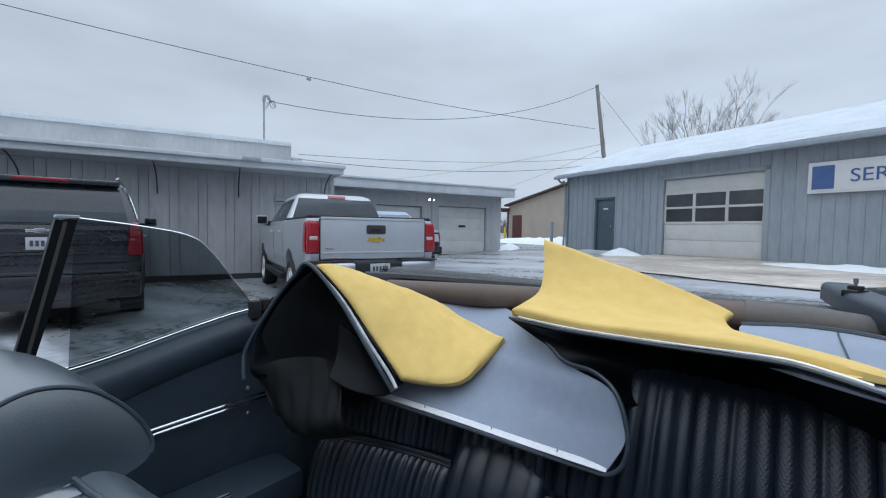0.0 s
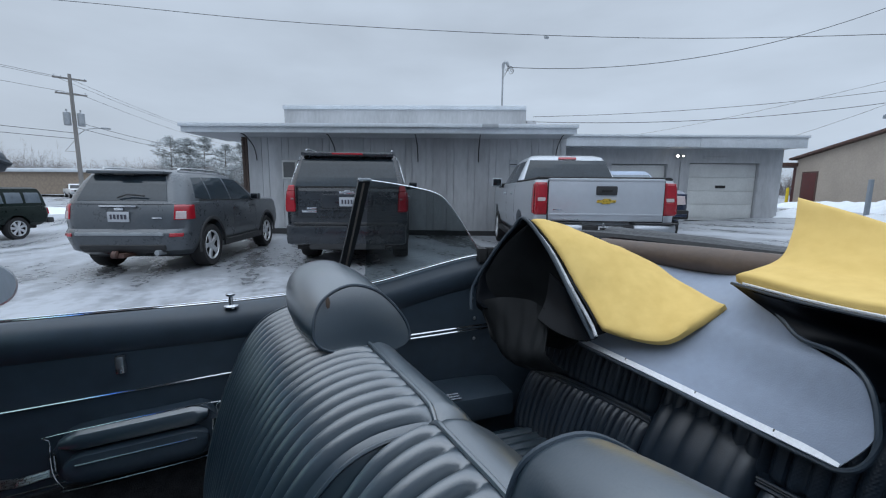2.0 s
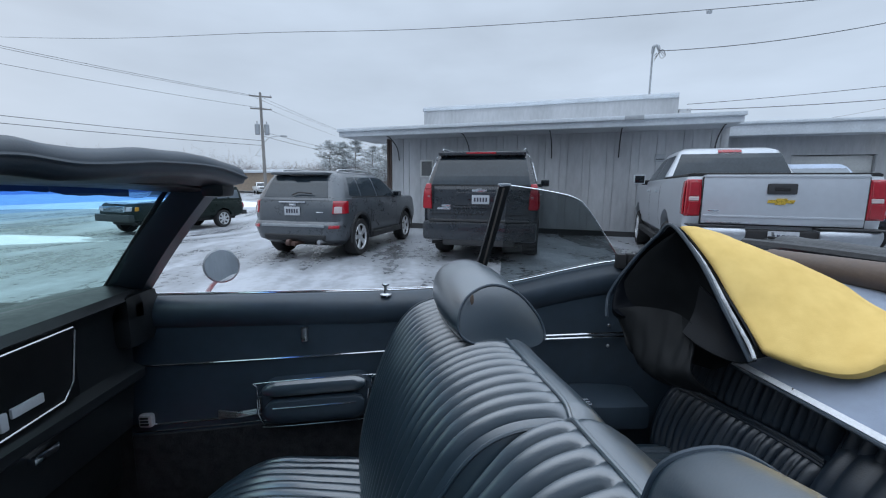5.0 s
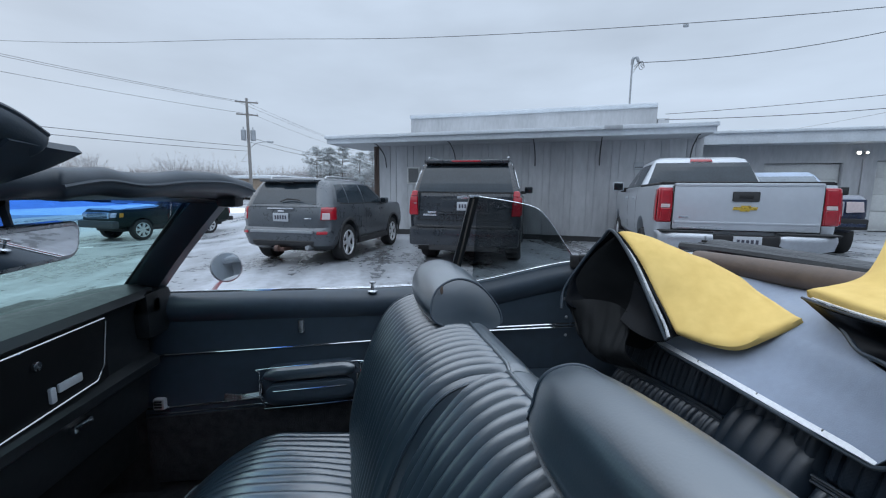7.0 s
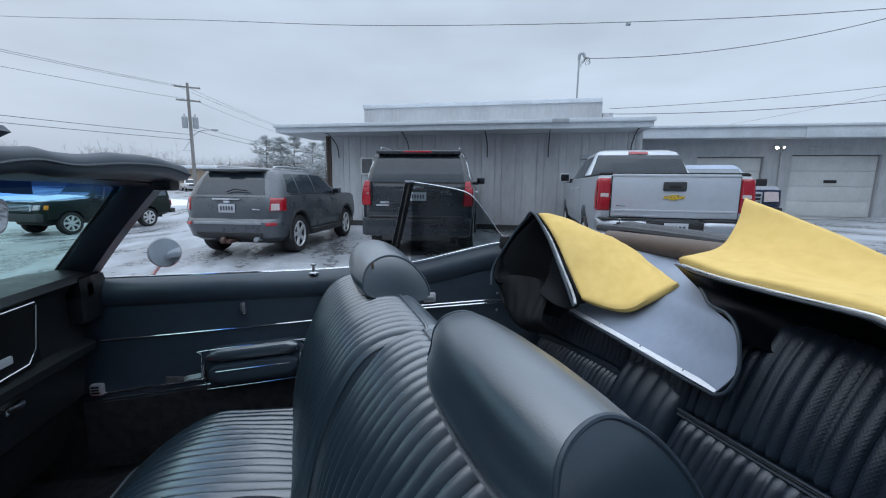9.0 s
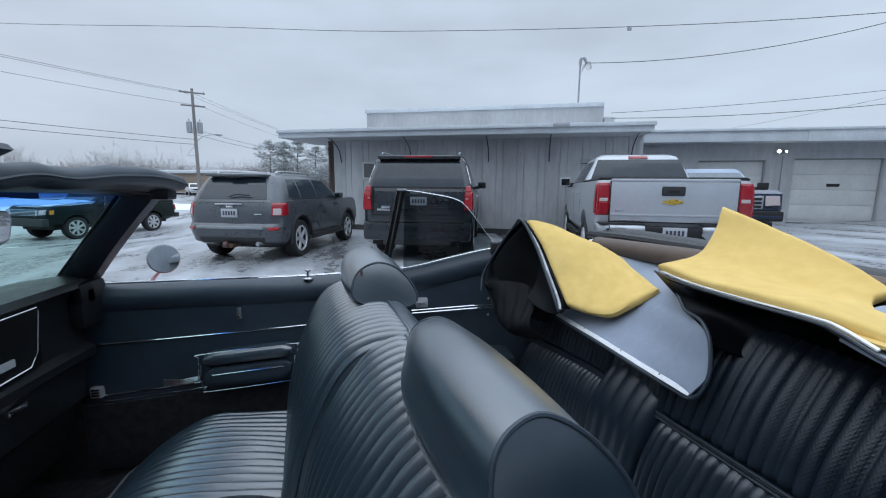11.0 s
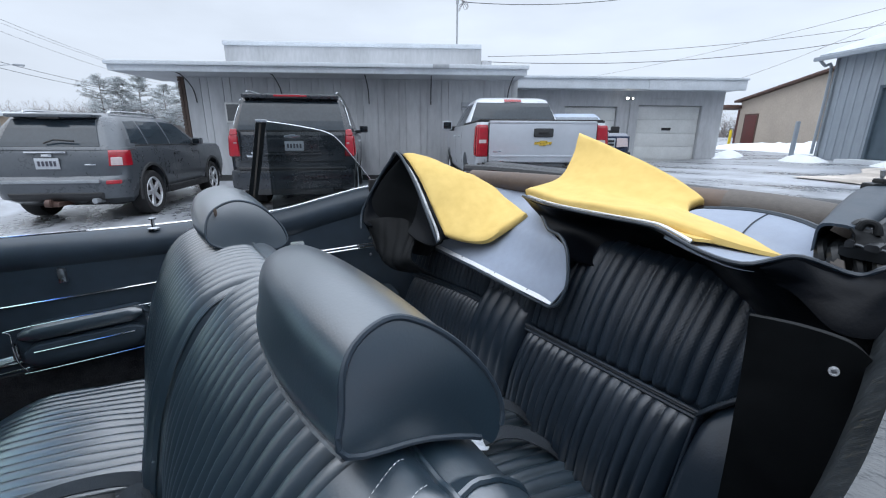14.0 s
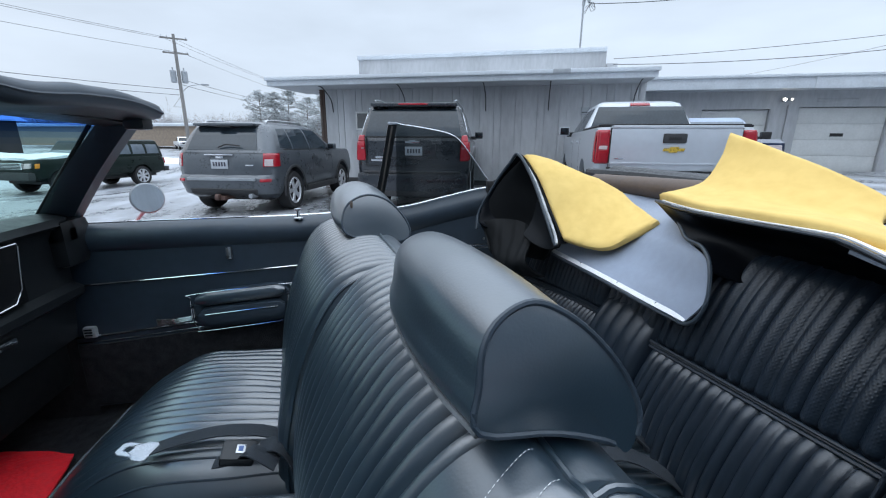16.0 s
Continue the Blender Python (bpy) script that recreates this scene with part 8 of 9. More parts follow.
def build_belts():
    z = 0.540
    b1 = tagged(new("seat_belt"), "black lap belt with steel tongue lying on the front cushion", "seat belt", "seat belts")
    part("webbing", strap([(-0.062, -0.262, z + 0.008), (-0.078, -0.19, z + 0.018), (-0.088, -0.10, z + 0.022), (-0.078, 0.0, z + 0.014), (-0.05, 0.06, z - 0.01)], 0.048, (1, 0.1, 0.1)), BELT_WEB, b1)
    part("tongue", tongue(pose(-0.054, -0.268, z + 0.012, 6, 0, 168)), TONGUE, b1, "slotted steel tongue")
    b2 = tagged(new("seat_belt"), "black lap belt with push-button buckle on the front cushion", "seat belt", "seat belts")
    m = pose(-0.005, -0.045, z + 0.020, -14, 8, 4)
    bm = bmesh.new()
    box(bm, -0.028, 0.028, -0.038, 0.034, -0.012, 0.012, 0.006, m)
    part("buckle", bm, SATIN_BLACK, b2)
    bm = bmesh.new()
    box(bm, -0.012, 0.012, -0.008, 0.012, 0.0115, 0.0140, 0.002, m)
    bt = part("button", bm, STEEL, b2, "square push button")
    bm = bmesh.new()
    box(bm, -0.007, 0.007, -0.003, 0.007, 0.0138, 0.0150, 0.001, m)
    part("emblem", bm, SIGN_BLUE, bt, "small blue emblem")
    part("webbing", strap([(-0.025, -0.01, z + 0.012), (-0.02, 0.03, z + 0.022), (-0.01, 0.06, z + 0.0), (0.0, 0.08, z - 0.06)], 0.048, (1, 0.0, 0.0)), BELT_WEB, b2)
    part("webbing", strap([(0.0, -0.10, z + 0.004), (-0.005, -0.05, z + 0.006), (0.01, -0.015, z + 0.035), (0.02, 0.04, z + 0.0)], 0.045, (1, -0.3, 0.2)), BELT_WEB, b2)
    for x, y, ang, lab in ((0.172, 0.714, 166, "black lap belt with slotted steel tongue on the rear cushion"), (0.437, 0.785, 150, "black lap belt with steel tongue near the rear cushion front")):
        z2 = 0.585
        b = tagged(new("seat_belt"), lab, "seat belt", "seat belts")
        part("tongue", tongue(pose(x, y, z2 + 0.006, 0, 0, ang)), TONGUE, b)
        part("webbing", strap([(x + 0.002, y + 0.012, z2 + 0.010), (x + 0.012, y + 0.06, z2 + 0.022), (x + 0.030, y + 0.105, z2 + 0.014), (x + 0.062, y + 0.145, z2 - 0.004), (x + 0.07, y + 0.17, z2 - 0.03)], 0.044, (1, -0.35, 0)), BELT_WEB, b)
    b = tagged(new("seat_belt"), "black lap belt with bright buckle on the rear cushion", "seat belt", "seat belts")
    m = pose(0.085, 0.762, 0.600, 8, -8, 165)
    bm = bmesh.new()
    box(bm, -0.026, 0.026, -0.034, 0.034, -0.011, 0.011, 0.005, m)
    part("buckle", bm, SATIN_BLACK, b)
    bm = bmesh.new()
    box(bm, -0.025, -0.004, -0.033, 0.033, 0.008, 0.0125, 0.002, m)
    part("buckle_plate", bm, CHROME, b)
    part("webbing", strap([(0.088, 0.785, 0.600), (0.100, 0.815, 0.616), (0.12, 0.85, 0.604), (0.13, 0.885, 0.57)], 0.044, (1, -0.4, 0)), BELT_WEB, b)


build_belts()

rag = sheet([[(-0.50, -1.02, 0.255), (-0.42, -1.02, 0.262), (-0.22, -1.0, 0.26)], [(-0.485, -0.86, 0.262), (-0.40, -0.86, 0.275), (-0.20, -0.84, 0.27)], [(-0.465, -0.72, 0.25), (-0.38, -0.69, 0.26), (-0.22, -0.67, 0.25)]], 22, 18, 0.008,
            lambda u, v: 0.008 * noise.noise(Vector((u * 5, v * 5, 2))))
tagged(part("red_floor_cloth", rag, RED_CLOTH), "bright red cloth lying in the passenger footwell", "cloth")


# ---- boot cover, foam pads and the folded top ----
def soft_edge(u, v, tail):
    """Thickness share of a foam pad: rounded rims, and a tail that thins out."""
    e = min(u, 1 - u, v, 1 - v)
    rim = 0.55 + 0.45 * min(1.0, e / 0.05) ** 0.5
    return rim * (1 - tail * max(0.0, min(1.0, (u - 0.72) / 0.28)) * (1 - v))


def build_boot():
    boot = tagged(new("boot_cover"), "black vinyl boot cover turned inside out over the rear seat", "cover")
    # folded hood at the passenger's side, open towards the front; shade painted black inside
    hood = [[(-0.585, 0.676, 0.945), (-0.614, 0.664, 0.966), (-0.642, 0.692, 1.030), (-0.628, 0.735, 1.105), (-0.590, 0.770, 1.172), (-0.553, 0.790, 1.203), (-0.460, 0.812, 1.125), (-0.372, 0.825, 1.030), (-0.288, 0.830, 0.948)],
            [(-0.590, 0.730, 0.935), (-0.630, 0.740, 0.985), (-0.630, 0.815, 1.085), (-0.555, 0.860, 1.170), (-0.455, 0.885, 1.095), (-0.372, 0.895, 1.010), (-0.31, 0.890, 0.945)],
            [(-0.590, 0.820, 0.905), (-0.600, 0.90, 1.000), (-0.54, 0.935, 1.080), (-0.455, 0.945, 1.040), (-0.385, 0.945, 0.975), (-0.335, 0.925, 0.930)]]
    part("folded_flap", sheet(hood, 40, 14, 0.005, lambda u, v: 0.006 * noise.noise(Vector((u * 5, v * 3, 3)))), SHADED_VINYL, boot, "curled black vinyl flap")
    # back sheet added to close the hollow, coloured as dark as its shade
    part("flap_lining", sheet([[(-0.560, 0.800, 1.192), (-0.553, 0.806, 1.194), (-0.545, 0.806, 1.190)],
                               [(-0.628, 0.742, 1.100), (-0.525, 0.875, 1.075), (-0.452, 0.822, 1.112)],
                               [(-0.646, 0.678, 0.955), (-0.510, 0.875, 0.960), (-0.302, 0.840, 0.962)],
                               [(-0.630, 0.720, 0.900), (-0.500, 0.860, 0.890), (-0.370, 0.845, 0.905)],
                               [(-0.590, 0.770, 0.850), (-0.500, 0.840, 0.840), (-0.430, 0.845, 0.855)]], 26, 30, 0.005, lambda u, v: 0.006 * noise.noise(Vector((u * 4, v * 5, 7)))), DULL_SHADE_VINYL, boot, "black lining with the hollow's shade in its colour")
    part("flap_tail", sheet([[(-0.612, 0.672, 0.958), (-0.575, 0.730, 0.975), (-0.520, 0.790, 0.975), (-0.465, 0.815, 0.955)],
                             [(-0.590, 0.682, 0.910), (-0.540, 0.722, 0.902), (-0.485, 0.765, 0.900), (-0.435, 0.792, 0.905)],
                             [(-0.560, 0.700, 0.860), (-0.510, 0.708, 0.842), (-0.455, 0.735, 0.845), (-0.405, 0.772, 0.862)],
                             [(-0.540, 0.735, 0.822), (-0.500, 0.730, 0.810), (-0.450, 0.752, 0.815), (-0.400, 0.795, 0.835)],
                             [(-0.550, 0.800, 0.800), (-0.500, 0.810, 0.792), (-0.450, 0.820, 0.795), (-0.400, 0.840, 0.805)]], 30, 30, 0.006, lambda u, v: 0.010 * noise.noise(Vector((u * 6, v * 3, 17))) + 0.004 * noise.noise(Vector((u * 14, v * 5, 19)))), DULL_SHADE_VINYL, boot, "slack black vinyl hanging in folds")
    lip = [(-0.472, 0.786, 0.938), (-0.425, 0.796, 0.924), (-0.375, 0.812, 0.917), (-0.325, 0.824, 0.923), (-0.284, 0.824, 0.946)]
    part("flap_tab", sheet([lip, [(-0.490, 0.822, 0.985), (-0.440, 0.828, 0.968), (-0.390, 0.836, 0.958), (-0.340, 0.834, 0.952), (-0.296, 0.828, 0.957)], [(-0.512, 0.846, 1.050), (-0.475, 0.848, 1.038), (-0.430, 0.846, 1.020), (-0.380, 0.840, 0.995), (-0.325, 0.830, 0.972)]], 24, 14, 0.006), SHADED_VINYL, boot, "glossy turned-in lip")
    bm = bmesh.new()
    tube(bm, lip, 0.0028, 6, 20)
    part("piping", bm, DULL_SHADE_VINYL, boot)
    bm = bmesh.new()
    tube(bm, [(-0.553, 0.786, 1.203), (-0.460, 0.808, 1.128), (-0.372, 0.821, 1.033), (-0.305, 0.822, 0.975), (-0.277, 0.816, 0.952)], 0.0042, 7, 30)
    part("pale_welt", bm, PALE_WELT, boot, "pale edge welt")
    bm = bmesh.new()
    tube(bm, [(-0.642, 0.662, 0.925), (-0.664, 0.676, 0.990), (-0.630, 0.730, 1.106), (-0.592, 0.765, 1.173), (-0.556, 0.783, 1.205), (-0.462, 0.802, 1.128), (-0.376, 0.814, 1.030), (-0.290, 0.820, 0.940)], 0.0055, 7, 36)
    part("piping", bm, BLACK_VINYL, boot)
    # grey backing laid out over the seat top
    net = [[(-0.585, 0.862, 0.885), (-0.40, 0.872, 0.885), (-0.18, 0.895, 0.882), (0.0, 0.915, 0.876), (0.130, 0.928, 0.874)],
           [(-0.585, 0.915, 0.935), (-0.40, 0.932, 0.935), (-0.20, 0.950, 0.928), (-0.02, 0.958, 0.925), (0.158, 0.950, 0.943)],
           [(-0.60, 1.01, 1.02), (-0.42, 1.015, 0.995), (-0.25, 1.015, 0.985), (-0.08, 0.995, 0.985), (0.125, 0.967, 1.008)],
           [(-0.62, 1.12, 1.08), (-0.45, 1.11, 1.055), (-0.30, 1.085, 1.035), (-0.12, 1.035, 1.016), (0.035, 0.993, 1.030)],
           [(-0.62, 1.19, 1.085), (-0.40, 1.20, 1.08), (-0.24, 1.19, 1.08), (-0.14, 1.10, 1.080), (-0.070, 1.017, 1.090)]]
    part("backing", sheet(net, 44, 34, 0.004, lambda u, v: 0.007 * noise.noise(Vector((u * 4, v * 3, 5)))), FLANNEL, boot, "blue-grey flannel backing")
    bm = bmesh.new()
    tube(bm, [(-0.585, 0.857, 0.883), (-0.40, 0.867, 0.883), (-0.18, 0.890, 0.880), (0.0, 0.910, 0.874), (0.095, 0.925, 0.870), (0.135, 0.926, 0.874), (0.158, 0.934, 0.898), (0.161, 0.946, 0.943), (0.136, 0.961, 1.005), (0.090, 0.977, 1.031), (0.028, 0.991, 1.034), (-0.013, 1.002, 1.057), (-0.090, 1.018, 1.106)], 0.0045, 7, 60)
    part("piping", bm, BLACK_VINYL, boot)
    edge = [Vector(p) for p in net[0]]
    line = spline([p + Vector((0, -0.003, 0.003)) for p in edge], 40)
    part("hem_tape", sheet([line[::3] + [line[-1]], [p + Vector((0, 0.009, 0.0085)) for p in line[::3] + [line[-1]]]], 40, 3, 0.003), WHITE_TAPE, boot, "pale hem tape")
    for k in (8, 16, 24, 32):
        q = line[k]
        part("hem_nick", boxed(q.x - 0.0008, q.x + 0.0008, q.y + 0.004, q.y + 0.008, q.z + 0.006, q.z + 0.010, 0.0003), GREY_CLOTH, boot)
    # black skirt under the driver's side piping
    lip = [(-0.110, 1.005, 1.100), (0.02, 0.985, 1.098), (0.20, 0.965, 1.105), (0.34, 0.955, 1.112), (0.391, 0.940, 1.112), (0.471, 0.915, 1.102), (0.547, 0.895, 1.105), (0.581, 0.945, 1.119), (0.629, 0.980, 1.104), (0.651, 0.985, 1.118), (0.672, 1.015, 1.137), (0.674, 1.050, 1.122)]
    mid = [(0.03, 0.996, 1.034), (0.10, 1.05, 1.045), (0.20, 1.085, 1.055), (0.36, 1.075, 1.055), (0.46, 1.02, 1.045), (0.545, 0.975, 1.035), (0.625, 0.990, 1.045), (0.675, 1.005, 1.06), (0.69, 1.02, 1.06), (0.684, 1.055, 1.05)]
    foot = [(0.125, 0.970, 0.990), (0.18, 1.06, 0.960), (0.26, 1.12, 0.945), (0.36, 1.13, 0.945), (0.46, 1.11, 0.945), (0.545, 1.06, 0.955), (0.625, 0.995, 0.975), (0.67, 0.99, 0.985), (0.69, 1.0, 0.99), (0.684, 1.03, 0.985)]
    # the darker vinyl paints in the shade under the overhanging lip
    part("skirt", sheet([lip, mid, foot], 60, 16, 0.005, lambda u, v: 0.005 * noise.noise(Vector((u * 7, v * 3, 9)))), SHADED_VINYL, boot, "black vinyl skirt")
    bm = bmesh.new()
    tube(bm, [Vector(p) + Vector((0, -0.003, 0.002)) for p in lip], 0.0032, 7, 60)
    part("piping", bm, REAR_VINYL, boot)
    tape = spline(lip, 50)[1:22]
    part("hem_tape", sheet([[p + Vector((0, 0.002, 0.006)) for p in tape[::4]], [p + Vector((0, 0.008, 0.007)) for p in tape[::4]]], 40, 3, 0.003), WHITE_TAPE, boot)
    part("skirt_flap", sheet([[(0.557, 0.905, 1.106), (0.581, 0.943, 1.116), (0.605, 0.963, 1.106), (0.629, 0.978, 1.101), (0.651, 0.983, 1.115), (0.672, 1.013, 1.133)],
                              [(0.561, 0.918, 1.095), (0.590, 0.945, 1.092), (0.625, 0.955, 1.082), (0.648, 0.965, 1.085), (0.665, 0.985, 1.098), (0.684, 1.005, 1.112)],
                              [(0.555, 0.930, 1.084), (0.571, 0.940, 1.078), (0.592, 0.945, 1.067), (0.640, 0.940, 1.040), (0.680, 0.965, 1.045), (0.696, 0.995, 1.065)]], 36, 16, 0.004, lambda u, v: 0.003 * noise.noise(Vector((u * 4, v * 3, 15)))), SHADED_VINYL, boot, "glossy black end of the skirt")
    part("stitching", dashes([(0.655, 0.979, 1.115), (0.666, 0.968, 1.102), (0.675, 0.960, 1.084)], 0.006), PALE_WELT, boot, "pale stitched seam")
    part("pocket", sheet([[(0.38, 0.955, 1.100), (0.470, 0.925, 1.094), (0.545, 0.903, 1.098), (0.578, 0.950, 1.106)], [(0.32, 1.05, 1.092), (0.41, 1.04, 1.092), (0.51, 1.02, 1.088), (0.58, 1.005, 1.088)], [(0.30, 1.13, 1.115), (0.40, 1.12, 1.118), (0.50, 1.08, 1.118), (0.585, 1.04, 1.108)], [(0.30, 1.175, 1.118), (0.40, 1.165, 1.13), (0.50, 1.125, 1.13), (0.59, 1.075, 1.112)]], 26, 14, 0.006), FLANNEL, boot, "blue-grey backing pocket")
    bm = bmesh.new()
    tube(bm, [(0.30, 1.178, 1.122), (0.40, 1.168, 1.134), (0.50, 1.128, 1.134), (0.592, 1.078, 1.116)], 0.005, 6, 24)
    part("piping", bm, BLACK_VINYL, boot)
    bm = bmesh.new()
    tube(bm, [(0.445, 1.045, 1.094), (0.435, 1.105, 1.122), (0.432, 1.155, 1.135)], 0.0014, 5, 12)
    part("pocket_seam", bm, BLACK_VINYL, boot)
    bm = bmesh.new()
    lathe(bm, [(0.0, 0.0), (0.012, 0.0), (0.011, 0.003), (0.006, 0.003), (0.005, 0.0015), (0.0, 0.0015)], 16, "Z")
    bmesh.ops.translate(bm, vec=(0.514, 1.085, 1.102), verts=bm.verts)
    part("snap", bm, STEEL, boot, "metal snap")

    # foam pads lie loose on the cover
    pad = sheet([[(-0.553, 0.800, 1.196), (-0.460, 0.825, 1.122), (-0.372, 0.840, 1.028), (-0.290, 0.845, 0.960)],
                 [(-0.550, 0.840, 1.196), (-0.440, 0.885, 1.132), (-0.340, 0.905, 1.040), (-0.242, 0.885, 0.950)],
                 [(-0.540, 0.900, 1.176), (-0.420, 0.965, 1.122), (-0.290, 0.990, 1.035), (-0.188, 0.930, 0.955)],
                 [(-0.500, 0.975, 1.140), (-0.380, 1.035, 1.095), (-0.265, 1.048, 1.040), (-0.165, 0.982, 0.990)],
                 [(-0.455, 1.030, 1.120), (-0.340, 1.060, 1.080), (-0.250, 1.070, 1.048), (-0.150, 1.052, 1.036)]], 36, 34, lambda u, v: 0.026 * soft_edge(u, v, 0.0), lambda u, v: 0.004 * noise.noise(Vector((u * 5, v * 5, 11))))
    tagged(part("foam_pad", pad, FOAM, smooth=55), "curved yellow foam pad resting on the boot cover", "foam pad", "foam pads")
    bm = bmesh.new()
    loft(bm, [[Vector(p) for p in ring] for ring in ([(-0.566, 0.885, 1.150), (-0.528, 0.930, 1.140), (-0.536, 0.940, 1.128), (-0.572, 0.895, 1.138)], [(-0.562, 0.898, 1.162), (-0.545, 0.920, 1.158), (-0.550, 0.926, 1.150), (-0.566, 0.905, 1.153)], [(-0.557, 0.908, 1.177), (-0.553, 0.913, 1.176), (-0.555, 0.915, 1.174), (-0.558, 0.911, 1.175)])])
    part("torn_sliver", bm, FOAM, bpy.data.objects["foam_pad"], "torn pointed sliver of foam", 0)
    fin = sheet([[(-0.108, 1.010, 1.112), (0.03, 0.990, 1.110), (0.20, 0.972, 1.116), (0.35, 0.965, 1.120), (0.44, 0.985, 1.107), (0.530, 1.03, 1.094)],
                 [(-0.104, 1.060, 1.124), (0.03, 1.045, 1.120), (0.17, 1.030, 1.118), (0.30, 1.030, 1.116), (0.38, 1.055, 1.108), (0.445, 1.075, 1.100)],
                 [(-0.096, 1.125, 1.148), (0.02, 1.115, 1.138), (0.12, 1.105, 1.124), (0.21, 1.110, 1.115), (0.27, 1.12, 1.112), (0.31, 1.13, 1.108)],
                 [(-0.112, 1.180, 1.210), (0.02, 1.180, 1.182), (0.11, 1.175, 1.158), (0.19, 1.170, 1.136), (0.245, 1.165, 1.126), (0.275, 1.165, 1.118)],
                 [(-0.130, 1.212, 1.272), (0.0, 1.220, 1.232), (0.10, 1.222, 1.200), (0.19, 1.218, 1.170), (0.25, 1.205, 1.148), (0.285, 1.195, 1.132)]], 48, 36, lambda u, v: 0.025 * soft_edge(u, v, 0.7), lambda u, v: 0.004 * noise.noise(Vector((u * 6, v * 5, 13))))
    tagged(part("foam_pad", fin, FOAM, smooth=55), "yellow foam pad with an upturned pointed fin", "foam pad", "foam pads")
    part("lower_layer", sheet([[(0.03, 0.996, 1.103), (0.20, 0.978, 1.108), (0.33, 0.966, 1.113), (0.40, 0.950, 1.110), (0.435, 0.955, 1.107)], [(0.03, 1.04, 1.112), (0.19, 1.02, 1.110), (0.31, 1.02, 1.106), (0.38, 1.010, 1.105), (0.445, 0.985, 1.103)]], 40, 6, 0.005), FOAM, bpy.data.objects["foam_pad.001"], "thin under layer of foam")
    # side curtain with a snap, beside the driver's end of the rear seat
    flap = sheet([[(0.585, 0.885, 0.52), (0.64, 0.90, 0.52), (0.70, 0.92, 0.52)], [(0.590, 0.868, 0.80), (0.645, 0.89, 0.80), (0.705, 0.92, 0.80)],
                  [(0.592, 0.855, 0.93), (0.655, 0.885, 0.92), (0.715, 0.915, 0.91)], [(0.593, 0.848, 1.000), (0.655, 0.872, 0.995), (0.702, 0.902, 0.985)], [(0.594, 0.838, 1.064), (0.640, 0.850, 1.068), (0.678, 0.867, 1.062), (0.695, 0.885, 1.042)]], 24, 30, 0.006)
    sc = tagged(part("side_curtain", flap, DULL_SHADE_VINYL), "black vinyl side flap with one metal snap", "trim")
    bm = bmesh.new()
    lathe(bm, [(0.0, 0.0025), (0.0026, 0.0025), (0.0028, 0.0), (0.0030, -0.003), (0.0045, -0.003), (0.005, 0.0), (0.0045, 0.004), (0.0, 0.004)], 16)
    bmesh.ops.transform(bm, matrix=pose(0.672, 0.866, 1.0235, 0, 0, 111), verts=bm.verts)
    part("snap", bm, PLATE, sc, "bright ring snap")


build_boot()


